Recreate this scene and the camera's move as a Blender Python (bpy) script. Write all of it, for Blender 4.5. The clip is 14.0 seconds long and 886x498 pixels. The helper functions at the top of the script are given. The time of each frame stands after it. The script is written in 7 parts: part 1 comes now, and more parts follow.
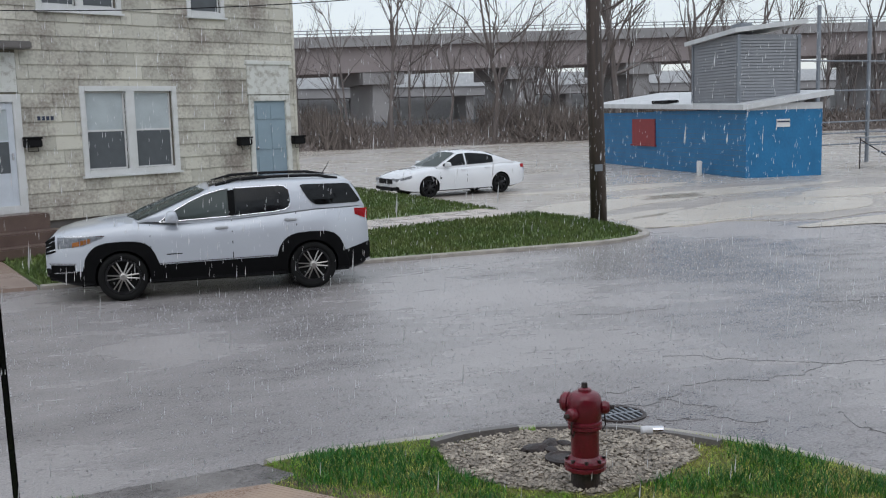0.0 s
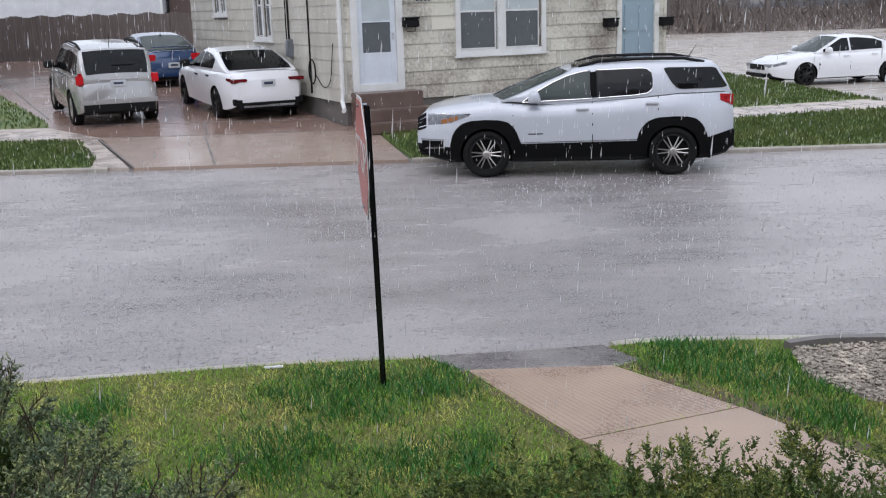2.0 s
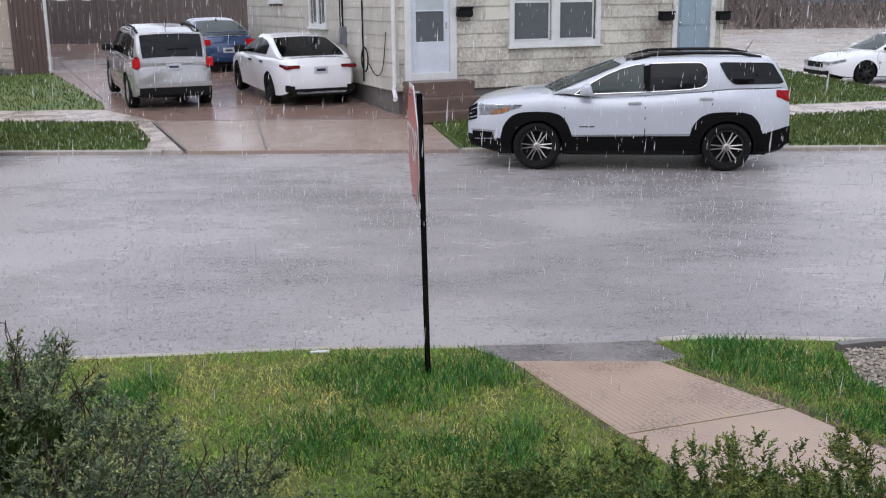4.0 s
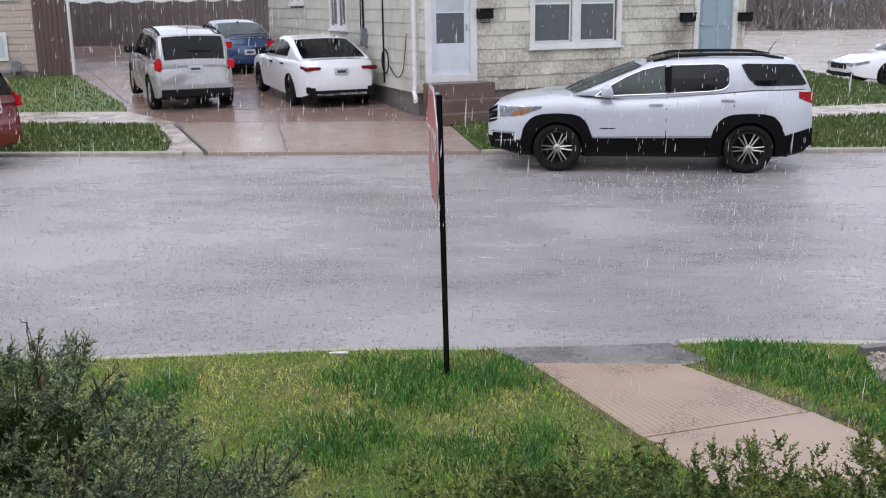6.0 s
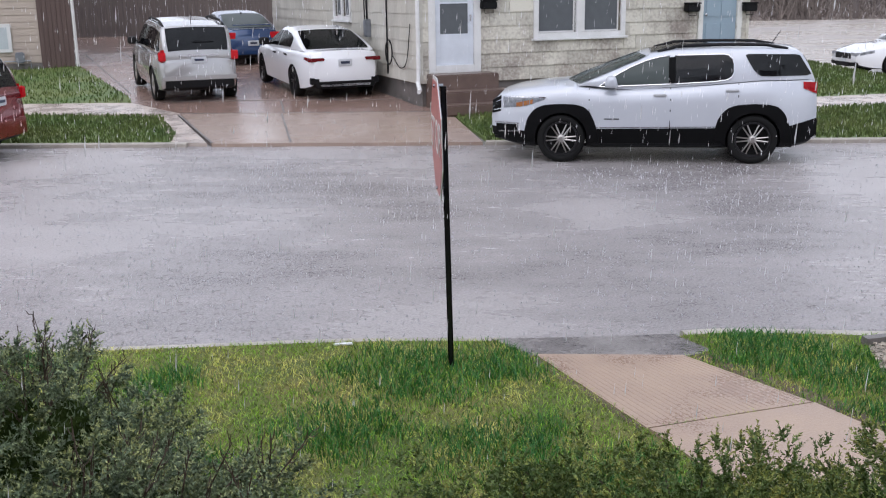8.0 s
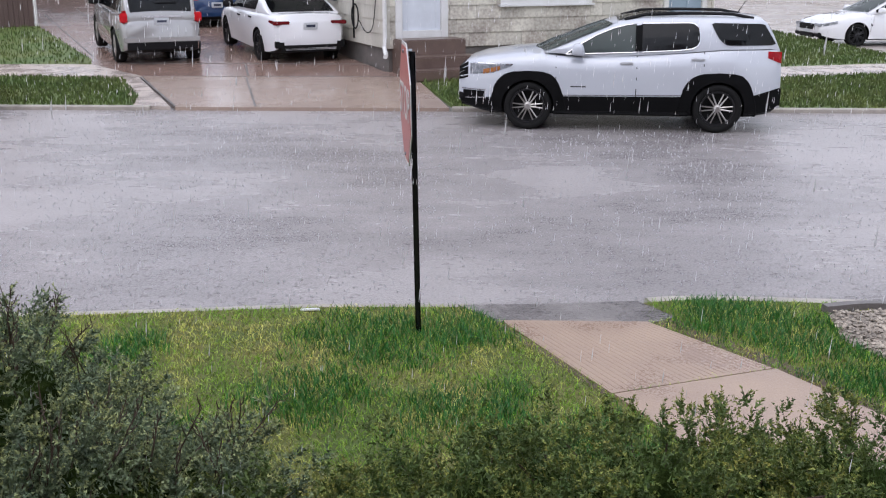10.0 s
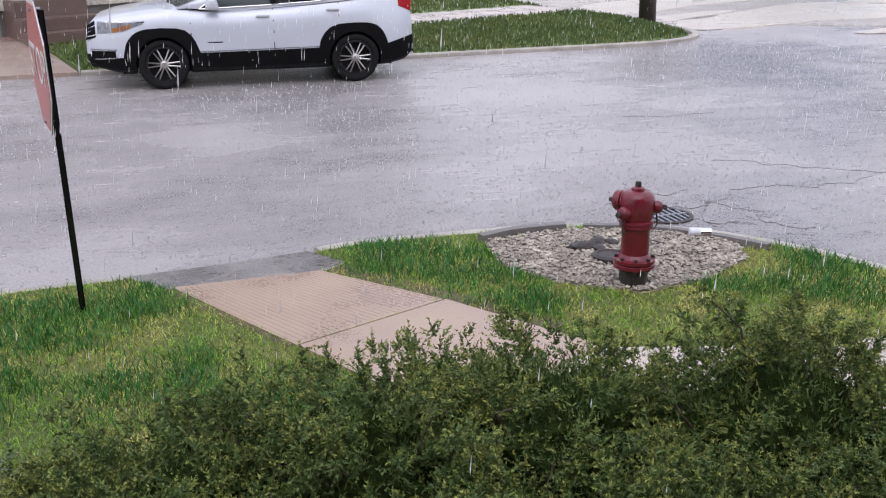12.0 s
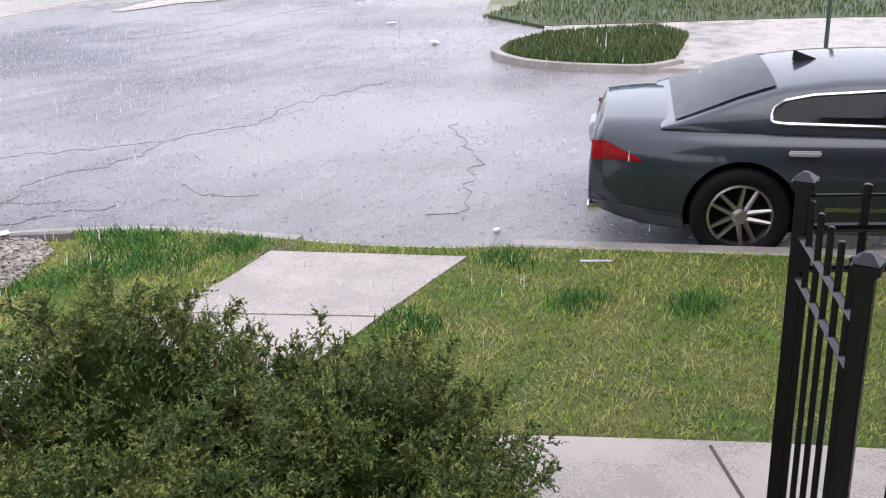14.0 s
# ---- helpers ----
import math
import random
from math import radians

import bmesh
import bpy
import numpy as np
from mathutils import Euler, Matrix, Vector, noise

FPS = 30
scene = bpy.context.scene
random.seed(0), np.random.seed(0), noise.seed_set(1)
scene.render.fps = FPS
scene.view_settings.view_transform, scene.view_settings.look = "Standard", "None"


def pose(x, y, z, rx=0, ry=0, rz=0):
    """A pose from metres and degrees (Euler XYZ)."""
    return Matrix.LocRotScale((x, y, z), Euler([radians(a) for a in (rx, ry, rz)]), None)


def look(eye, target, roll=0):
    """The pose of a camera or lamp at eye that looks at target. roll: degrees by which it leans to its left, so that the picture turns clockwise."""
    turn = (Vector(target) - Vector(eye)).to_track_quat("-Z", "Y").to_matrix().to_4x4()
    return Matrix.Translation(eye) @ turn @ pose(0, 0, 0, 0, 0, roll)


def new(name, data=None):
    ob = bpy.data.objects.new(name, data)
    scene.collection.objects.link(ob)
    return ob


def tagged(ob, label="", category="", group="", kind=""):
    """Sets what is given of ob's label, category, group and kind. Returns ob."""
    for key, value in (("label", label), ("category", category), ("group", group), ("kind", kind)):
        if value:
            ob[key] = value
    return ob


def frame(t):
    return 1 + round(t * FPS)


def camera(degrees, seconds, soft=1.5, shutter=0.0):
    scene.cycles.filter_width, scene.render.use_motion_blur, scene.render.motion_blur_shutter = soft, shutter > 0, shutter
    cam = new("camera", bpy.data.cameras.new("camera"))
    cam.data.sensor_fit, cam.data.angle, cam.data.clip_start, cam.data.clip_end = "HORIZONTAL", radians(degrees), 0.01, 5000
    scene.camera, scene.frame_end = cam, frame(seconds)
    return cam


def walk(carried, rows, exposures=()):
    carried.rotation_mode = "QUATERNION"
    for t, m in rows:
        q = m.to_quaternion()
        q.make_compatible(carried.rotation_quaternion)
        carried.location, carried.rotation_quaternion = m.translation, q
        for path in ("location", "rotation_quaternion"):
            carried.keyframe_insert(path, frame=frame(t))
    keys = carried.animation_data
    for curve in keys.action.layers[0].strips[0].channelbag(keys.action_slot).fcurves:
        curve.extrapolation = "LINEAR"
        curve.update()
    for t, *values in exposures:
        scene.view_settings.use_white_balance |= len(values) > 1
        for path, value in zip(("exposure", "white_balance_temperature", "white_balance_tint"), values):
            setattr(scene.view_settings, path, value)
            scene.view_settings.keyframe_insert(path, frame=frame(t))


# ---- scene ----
cam = camera(47.1, 14.0, soft=1.15)
PATH = [
    (0, (0.29, -0.154, 2.572), (0.993, 1.701, 2.312), -1.6),
    (0.5, (0.316, -0.139, 2.569), (0.837, 1.756, 2.199), -0.5),
    (1, (0.315, -0.119, 2.56), (0.662, 1.803, 2.129), -0.2),
    (1.5, (0.312, -0.093, 2.548), (0.446, 1.851, 2.098), -1.2),
    (2, (0.317, -0.087, 2.543), (0.33, 1.859, 2.082), -1.7),
    (2.5, (0.322, -0.082, 2.537), (0.282, 1.86, 2.06), -1.5),
    (3, (0.317, -0.084, 2.537), (0.252, 1.856, 2.058), -1.0),
    (5.5, (0.3, -0.087, 2.535), (0.2, 1.854, 2.062), -0.8),
    (6, (0.31, -0.079, 2.532), (0.192, 1.86, 2.059), -0.8),
    (6.5, (0.315, -0.078, 2.537), (0.189, 1.861, 2.063), -0.9),
    (7, (0.31, -0.084, 2.537), (0.184, 1.855, 2.061), -0.8),
    (7.5, (0.309, -0.087, 2.538), (0.182, 1.85, 2.056), -0.9),
    (10, (0.286, -0.098, 2.539), (0.231, 1.823, 1.984), -0.0),
    (10.5, (0.27, -0.078, 2.549), (0.312, 1.834, 1.967), -0.1),
    (11, (0.254, -0.058, 2.545), (0.448, 1.834, 1.928), 0.3),
    (11.5, (0.234, -0.059, 2.546), (0.649, 1.79, 1.904), 0.1),
    (12, (0.178, -0.054, 2.51), (0.786, 1.741, 1.872), -0.3),
    (12.5, (0.189, -0.08, 2.5), (1.286, 1.473, 1.88), -0.0),
    (13, (0.269, -0.051, 2.475), (1.774, 1.102, 1.84), -0.2),
    (13.5, (0.297, -0.065, 2.472), (1.876, 0.968, 1.809), -1.1),
    (14, (0.318, -0.056, 2.47), (1.902, 0.952, 1.781), -1.8),
]
LIGHT = [(0.0, -0.22, 6500, 9), (0.5, -0.12, 6500, 12), (1.0, 0.0, 6500, 17), (1.5, 0.10, 6500, 13), (3.0, 0.21, 6500, 16), (5.5, 0.21, 6500, 16), (6.0, 0.31, 6500, 16), (7.5, 0.32, 6500, 16), (10.5, 0.34, 6500, 18),
         (12.0, 0.45, 6500, 19), (13.0, 0.56, 6500, 18), (14.0, 0.66, 6500, 19)]
walk(cam, [(t, look(e, a, r)) for t, e, a, r in PATH], LIGHT)
from mathutils.geometry import delaunay_2d_cdt

WORLD = bpy.data.worlds.new("sky")
scene.world = WORLD
WORLD.use_nodes = True
wn, wl = WORLD.node_tree.nodes, WORLD.node_tree.links
sky = wn.new("ShaderNodeTexSky")
sky.sky_type, sky.sun_disc = "NISHITA", False
sky.sun_elevation, sky.sun_rotation = radians(50), radians(200)
sky.air_density, sky.dust_density, sky.ozone_density = 1.0, 0.4, 1.5
overcast = wn.new("ShaderNodeHueSaturation")
overcast.inputs["Saturation"].default_value = 0.38
wl.new(sky.outputs[0], overcast.inputs["Color"])
cloud = wn.new("ShaderNodeMixRGB")
cloud.inputs[0].default_value = 0.65
cloud.inputs[2].default_value = (2.6, 2.85, 3.15, 1)
wl.new(overcast.outputs[0], cloud.inputs[1])
# a rain sky is two to three times brighter overhead than at the horizon
dome = wn.new("ShaderNodeSeparateXYZ")
wl.new(wn.new("ShaderNodeTexCoord").outputs["Generated"], dome.inputs[0])
rise = wn.new("ShaderNodeMapRange")
rise.inputs["From Min"].default_value, rise.inputs["From Max"].default_value = 0.0, 0.9
rise.inputs["To Min"].default_value, rise.inputs["To Max"].default_value = 0.66, 1.35
wl.new(dome.outputs[2], rise.inputs[0])
grade = wn.new("ShaderNodeMixRGB")
grade.blend_type, grade.inputs[0].default_value = "MULTIPLY", 1.0
wl.new(cloud.outputs[0], grade.inputs[1])
wl.new(rise.outputs[0], grade.inputs[2])
wl.new(grade.outputs[0], wn["Background"].inputs[0])
wn["Background"].inputs[1].default_value = 0.31

sun_lamp = new("sun", bpy.data.lights.new("sun", "SUN"))
sun_lamp.data.energy, sun_lamp.data.angle, sun_lamp.data.color = 0.6, radians(60), (1, 0.97, 0.95)
sun_lamp.matrix_world = look((-12, -30, 45), (0, 0, 0))


# ---- materials ----
def mat(name, color, rough=0.6, metal=0.0, color2=None, scale=4.0, fine=60.0, bump=0.0, bump_scale=80.0, spread=(0.35, 0.65),
        island=0.0, rand=0.0, rough2=None, coat=0.0, spec=None, alpha=None, stretch=(1, 1, 1), placed=False):
    """A surface whose colour varies at two scales, with fine relief."""
    m = bpy.data.materials.new(name)
    m.use_nodes = True
    n, l = m.node_tree.nodes, m.node_tree.links
    b = n["Principled BSDF"]
    b.inputs["Metallic"].default_value = metal
    b.inputs["Roughness"].default_value = rough
    b.inputs["Coat Weight"].default_value = coat
    b.inputs["Coat Roughness"].default_value = 0.06
    if spec is not None:
        b.inputs["Specular IOR Level"].default_value = spec
    co = n.new("ShaderNodeTexCoord")
    mp = n.new("ShaderNodeMapping")
    mp.inputs["Scale"].default_value = stretch
    l.new(n.new("ShaderNodeNewGeometry").outputs["Position"] if placed else co.outputs["Object"], mp.inputs["Vector"])
    c2 = color2 or tuple(c * 0.82 for c in color)
    big = n.new("ShaderNodeTexNoise")
    big.inputs["Scale"].default_value, big.inputs["Detail"].default_value = scale, 4
    small = n.new("ShaderNodeTexNoise")
    small.inputs["Scale"].default_value, small.inputs["Detail"].default_value = fine, 3
    l.new(mp.outputs[0], big.inputs["Vector"])
    l.new(mp.outputs[0], small.inputs["Vector"])
    mixf = n.new("ShaderNodeMath")
    mixf.operation = "MULTIPLY_ADD"
    mixf.inputs[1].default_value, mixf.inputs[2].default_value = 0.35, 0.0
    l.new(small.outputs[0], mixf.inputs[0])
    add = n.new("ShaderNodeMath")
    add.operation = "MULTIPLY_ADD"
    add.inputs[1].default_value = 0.65
    l.new(big.outputs[0], add.inputs[0])
    l.new(mixf.outputs[0], add.inputs[2])
    ramp = n.new("ShaderNodeValToRGB")
    ramp.color_ramp.elements[0].position, ramp.color_ramp.elements[1].position = spread
    ramp.color_ramp.elements[0].color, ramp.color_ramp.elements[1].color = (*color, 1), (*c2, 1)
    l.new(add.outputs[0], ramp.inputs[0])
    out = ramp.outputs[0]
    if island or rand:
        hsv = n.new("ShaderNodeHueSaturation")
        src = n.new("ShaderNodeNewGeometry").outputs["Random Per Island"] if island else n.new("ShaderNodeObjectInfo").outputs["Random"]
        k = island or rand
        vm = n.new("ShaderNodeMath")
        vm.operation = "MULTIPLY_ADD"
        vm.inputs[1].default_value, vm.inputs[2].default_value = 2 * k, 1 - k
        l.new(src, vm.inputs[0])
        l.new(vm.outputs[0], hsv.inputs["Value"])
        l.new(out, hsv.inputs["Color"])
        out = hsv.outputs[0]
    l.new(out, b.inputs["Base Color"])
    if rough2 is not None:
        rr = n.new("ShaderNodeMapRange")
        rr.inputs["From Min"].default_value, rr.inputs["From Max"].default_value = spread
        rr.inputs["To Min"].default_value, rr.inputs["To Max"].default_value = rough, rough2
        l.new(add.outputs[0], rr.inputs[0])
        l.new(rr.outputs[0], b.inputs["Roughness"])
    if bump:
        bn = n.new("ShaderNodeTexNoise")
        bn.inputs["Scale"].default_value, bn.inputs["Detail"].default_value = bump_scale, 4
        l.new(mp.outputs[0], bn.inputs["Vector"])
        bu = n.new("ShaderNodeBump")
        bu.inputs["Strength"].default_value, bu.inputs["Distance"].default_value = bump, 0.01
        l.new(bn.outputs[0], bu.inputs["Height"])
        l.new(bu.outputs[0], b.inputs["Normal"])
    return m


def glass_mat(name, tint=(0.02, 0.025, 0.03), rough=0.03, coat=0.5):
    m = bpy.data.materials.new(name)
    m.use_nodes = True
    b = m.node_tree.nodes["Principled BSDF"]
    b.inputs["Base Color"].default_value = (*tint, 1)
    b.inputs["Roughness"].default_value = rough
    b.inputs["Coat Weight"].default_value = coat
    return m


def wet_road(name, c1, c2, puddle_scale, r_wet, r_dry, ring=9.0):
    """Soaked pavement: a water film with drop dimples, broken by coarser, rougher places."""
    m = bpy.data.materials.new(name)
    m.use_nodes = True
    n, l = m.node_tree.nodes, m.node_tree.links
    b = n["Principled BSDF"]
    co = n.new("ShaderNodeTexCoord")
    big = n.new("ShaderNodeTexNoise")
    big.inputs["Scale"].default_value, big.inputs["Detail"].default_value = puddle_scale, 5
    fine = n.new("ShaderNodeTexNoise")
    fine.inputs["Scale"].default_value, fine.inputs["Detail"].default_value = 45, 4
    drops = n.new("ShaderNodeTexVoronoi")
    drops.inputs["Scale"].default_value = ring
    drops2 = n.new("ShaderNodeTexVoronoi")
    drops2.inputs["Scale"].default_value = ring * 2.7
    for t in (big, fine, drops, drops2):
        l.new(co.outputs["Object"], t.inputs["Vector"])
    # wind-drawn bands of thinner and thicker water
    lay = n.new("ShaderNodeMapping")
    lay.inputs["Scale"].default_value = (0.6, 1.5, 1)
    lay.inputs["Rotation"].default_value = (0, 0, 0.12)
    band = n.new("ShaderNodeTexNoise")
    band.inputs["Scale"].default_value, band.inputs["Detail"].default_value, band.inputs["Roughness"].default_value = 1.1, 7, 0.68
    l.new(co.outputs["Object"], lay.inputs["Vector"])
    l.new(lay.outputs[0], band.inputs["Vector"])
    film = n.new("ShaderNodeMixRGB")
    film.inputs[0].default_value = 0.28
    l.new(big.outputs[0], film.inputs[1])
    l.new(band.outputs[0], film.inputs[2])
    ramp = n.new("ShaderNodeValToRGB")
    ramp.color_ramp.elements[0].position, ramp.color_ramp.elements[1].position = 0.38, 0.62
    ramp.color_ramp.elements[0].color, ramp.color_ramp.elements[1].color = (*c1, 1), (*c2, 1)
    l.new(film.outputs[0], ramp.inputs[0])
    speck = n.new("ShaderNodeMixRGB")
    speck.blend_type, speck.inputs[0].default_value = "OVERLAY", 0.5
    l.new(ramp.outputs[0], speck.inputs[1])
    l.new(fine.outputs[0], speck.inputs[2])
    l.new(speck.outputs[0], b.inputs["Base Color"])
    rr = n.new("ShaderNodeMapRange")
    rr.inputs["From Min"].default_value, rr.inputs["From Max"].default_value = 0.38, 0.62
    rr.inputs["To Min"].default_value, rr.inputs["To Max"].default_value = r_wet, r_dry
    l.new(film.outputs[0], rr.inputs[0])
    l.new(rr.outputs[0], b.inputs["Roughness"])
    dip = n.new("ShaderNodeMapRange")
    dip.inputs["From Min"].default_value, dip.inputs["From Max"].default_value = 0.0, 0.28
    dip.inputs["To Min"].default_value, dip.inputs["To Max"].default_value = 1, 0
    l.new(drops.outputs["Distance"], dip.inputs[0])
    dip2 = n.new("ShaderNodeMapRange")
    dip2.inputs["From Min"].default_value, dip2.inputs["From Max"].default_value = 0.0, 0.3
    dip2.inputs["To Min"].default_value, dip2.inputs["To Max"].default_value = 0.5, 0
    l.new(drops2.outputs["Distance"], dip2.inputs[0])
    su = n.new("ShaderNodeMath")
    l.new(dip.outputs[0], su.inputs[0])
    l.new(dip2.outputs[0], su.inputs[1])
    su2 = n.new("ShaderNodeMath")
    su2.operation = "MULTIPLY_ADD"
    su2.inputs[1].default_value = 0.6
    l.new(fine.outputs[0], su2.inputs[0])
    l.new(su.outputs[0], su2.inputs[2])
    bu = n.new("ShaderNodeBump")
    bu.inputs["Strength"].default_value, bu.inputs["Distance"].default_value = 0.85, 0.018
    l.new(su2.outputs[0], bu.inputs["Height"])
    l.new(bu.outputs[0], b.inputs["Normal"])
    b.inputs["Specular IOR Level"].default_value = 0.6
    return m


M_ROAD = wet_road("wet_asphalt", (0.225, 0.207, 0.205), (0.395, 0.365, 0.358), 0.24, 0.13, 0.36)
M_LOT = wet_road("flooded_lot", (0.56, 0.50, 0.43), (0.30, 0.265, 0.24), 0.2, 0.10, 0.42, 6.0)
M_MUD = wet_road("muddy_field", (0.30, 0.24, 0.16), (0.13, 0.16, 0.06), 0.5, 0.25, 0.7)
M_PUDDLE = wet_road("muddy_puddle", (0.58, 0.52, 0.44), (0.50, 0.445, 0.38), 0.4, 0.25, 0.35, 7.0)
M_CONC = mat("wet_concrete", (0.36, 0.305, 0.27), 0.16, color2=(0.52, 0.445, 0.39), scale=2.2, fine=90, bump=0.45, bump_scale=70, rough2=0.45, spread=(0.40, 0.60))
M_GUTTER = wet_road("puddled_gutter", (0.10, 0.088, 0.085), (0.22, 0.20, 0.19), 2.2, 0.12, 0.4)
M_STOOP = mat("dark_wet_steps", (0.10, 0.065, 0.055), 0.3, color2=(0.16, 0.11, 0.09), scale=3, bump=0.4)
M_PINK = mat("wet_pink_concrete", (0.31, 0.205, 0.165), 0.10, color2=(0.23, 0.16, 0.135), scale=0.7, bump=0.12, rough2=0.32)
M_APRON = mat("wet_tan_apron", (0.36, 0.27, 0.215), 0.14, color2=(0.27, 0.20, 0.165), scale=0.9, bump=0.15, rough2=0.4)
M_TAN = mat("tan_ramp_concrete", (0.30, 0.205, 0.155), 0.2, color2=(0.42, 0.31, 0.23), scale=2.0, bump=0.25, rough2=0.5)
M_KERB = mat("kerb_concrete", (0.42, 0.38, 0.33), 0.4, color2=(0.25, 0.225, 0.20), scale=3, bump=0.3)
M_DARKCONC = mat("dark_stained_concrete", (0.10, 0.095, 0.09), 0.45, color2=(0.18, 0.16, 0.15), scale=3, bump=0.3)
M_SOIL = mat("wet_soil", (0.07, 0.045, 0.03), 0.6, color2=(0.12, 0.08, 0.05), scale=8, bump=0.6)
M_LAWN = mat("lawn_ground", (0.05, 0.09, 0.012), 0.8, color2=(0.16, 0.14, 0.04), scale=1.7, fine=35, bump=0.8, bump_scale=60)
M_GRASS = mat("grass_blades", (0.16, 0.31, 0.018), 0.55, color2=(0.49, 0.46, 0.125), scale=3.2, fine=30, spread=(0.45, 0.60), island=0.7)
M_LUSH = mat("lush_grass", (0.018, 0.13, 0.022), 0.5, color2=(0.045, 0.19, 0.025), scale=5, fine=20, island=0.4)
M_FARGRASS = mat("verge_grass", (0.054, 0.10, 0.018), 0.6, color2=(0.10, 0.125, 0.032), scale=0.8, fine=8, island=0.4)
M_SHINGLE = mat("weathered_shingle", (0.56, 0.535, 0.46), 0.55, color2=(0.25, 0.215, 0.185), scale=1.1, fine=16, bump=0.35, bump_scale=40,
                rand=0.15, spread=(0.43, 0.64), stretch=(1.0, 1.0, 1.1), placed=True)
M_SHINGLE2 = mat("weathered_side_shingle", (0.54, 0.52, 0.46), 0.55, color2=(0.40, 0.38, 0.33), scale=2.2, fine=30, bump=0.35,
                 bump_scale=40, island=0.08, stretch=(1, 1, 0.3))
M_SHEATH = mat("dark_sheathing", (0.16, 0.14, 0.11), 0.8)
M_TRIM = mat("white_paint_trim", (0.72, 0.72, 0.72), 0.4, color2=(0.60, 0.60, 0.58), scale=3, bump=0.1)
M_PEEL = mat("peeling_white_paint", (0.68, 0.68, 0.64), 0.5, color2=(0.42, 0.40, 0.35), scale=7, bump=0.4, spread=(0.5, 0.62))
M_BLUEDOOR = mat("pale_blue_door_paint", (0.28, 0.37, 0.43), 0.4, color2=(0.25, 0.33, 0.39), scale=3)
M_STORM = mat("white_storm_door", (0.66, 0.70, 0.76), 0.35, scale=3)
M_PANE = glass_mat("window_glass", (0.05, 0.06, 0.07), 0.05)
M_SCREEN = mat("insect_screen", (0.10, 0.11, 0.12), 0.45, scale=6)
M_BLIND = mat("pale_blind", (0.50, 0.55, 0.57), 0.35, scale=3)
M_BLACK = mat("black_metal", (0.006, 0.006, 0.008), 0.26, scale=6, bump=0.1, spec=0.5)
M_BLACKPL = mat("black_plastic", (0.007, 0.007, 0.008), 0.6, scale=8, spec=0.2)
M_RUBBER = mat("tyre_rubber", (0.007, 0.007, 0.007), 0.75, scale=20, bump=0.2, spec=0.2)
M_CARWHITE = mat("white_car_paint", (0.76, 0.77, 0.79), 0.22, scale=2, color2=(0.73, 0.74, 0.77), coat=1.0)
M_CARPEARL = mat("silver_white_car_paint", (0.50, 0.525, 0.57), 0.28, scale=2, color2=(0.47, 0.495, 0.54), coat=0.8, metal=0.15)
M_CARSILVER = mat("silver_car_paint", (0.40, 0.40, 0.40), 0.25, metal=0.45, scale=2, color2=(0.36, 0.36, 0.36), coat=1.0)
M_CARDARK = mat("dark_slate_car_paint", (0.010, 0.020, 0.030), 0.35, metal=0.0, scale=2, color2=(0.009, 0.017, 0.026), coat=1.0, spec=0.5)
M_CARBLUE = mat("dark_blue_car_paint", (0.02, 0.055, 0.15), 0.2, metal=0.2, scale=2, coat=1.0)
M_CARRED = mat("dark_red_car_paint", (0.20, 0.015, 0.02), 0.2, metal=0.2, scale=2, coat=1.0)
M_CARGLASS = glass_mat("tinted_car_glass", (0.008, 0.010, 0.012), 0.05, 0.0)
M_CARGLASS2 = glass_mat("clear_car_glass", (0.11, 0.135, 0.13), 0.05, 0.1)
M_SKYGLASS = glass_mat("rear_glass", (0.045, 0.055, 0.065), 0.06)
M_CHROME = mat("chrome", (0.75, 0.75, 0.77), 0.12, metal=1.0, scale=4)
M_ALLOY = mat("alloy_rim", (0.42, 0.40, 0.38), 0.3, metal=0.9, scale=6)
M_DARKRIM = mat("black_rim", (0.02, 0.02, 0.022), 0.3, metal=0.5, scale=6)
M_REDLENS = mat("red_tail_lens", (0.62, 0.010, 0.016), 0.25, color2=(0.42, 0.006, 0.012), scale=14, coat=0.15, spec=0.25)
M_HANDLE = mat("silver_handle", (0.50, 0.51, 0.53), 0.3, metal=0.2, scale=6)
M_REDDARK = mat("smoked_red_lens", (0.20, 0.008, 0.012), 0.25, color2=(0.10, 0.006, 0.01), scale=14, coat=0.2, spec=0.3)
M_CLEARLENS = mat("headlight_lens", (0.45, 0.47, 0.5), 0.1, scale=10, color2=(0.15, 0.16, 0.18), coat=0.8)
M_AMBER = mat("amber_lens", (0.6, 0.2, 0.03), 0.2, scale=8, coat=0.6)
M_PLATE = mat("plate_white", (0.6, 0.63, 0.66), 0.4, scale=10)
M_INK = mat("dark_ink", (0.03, 0.04, 0.08), 0.5, scale=10)
M_HYDRANT = mat("dark_red_hydrant_paint", (0.175, 0.008, 0.022), 0.28, color2=(0.11, 0.007, 0.015), scale=9, bump=0.35, bump_scale=50, coat=0.15)
M_RUST = mat("rusty_dark_iron", (0.018, 0.014, 0.014), 0.5, color2=(0.045, 0.028, 0.024), scale=12, bump=0.5)
M_STONE = mat("gravel_stone", (0.47, 0.41, 0.335), 0.45, color2=(0.20, 0.168, 0.135), scale=6, island=0.4, bump=0.2)
M_FOLIAGE = mat("juniper_green", (0.052, 0.11, 0.024), 0.7, color2=(0.115, 0.15, 0.03), scale=4, fine=14, island=0.4)
M_TIPS = mat("juniper_yellow_tips", (0.13, 0.20, 0.036), 0.7, color2=(0.25, 0.245, 0.05), scale=4, fine=14, island=0.4)
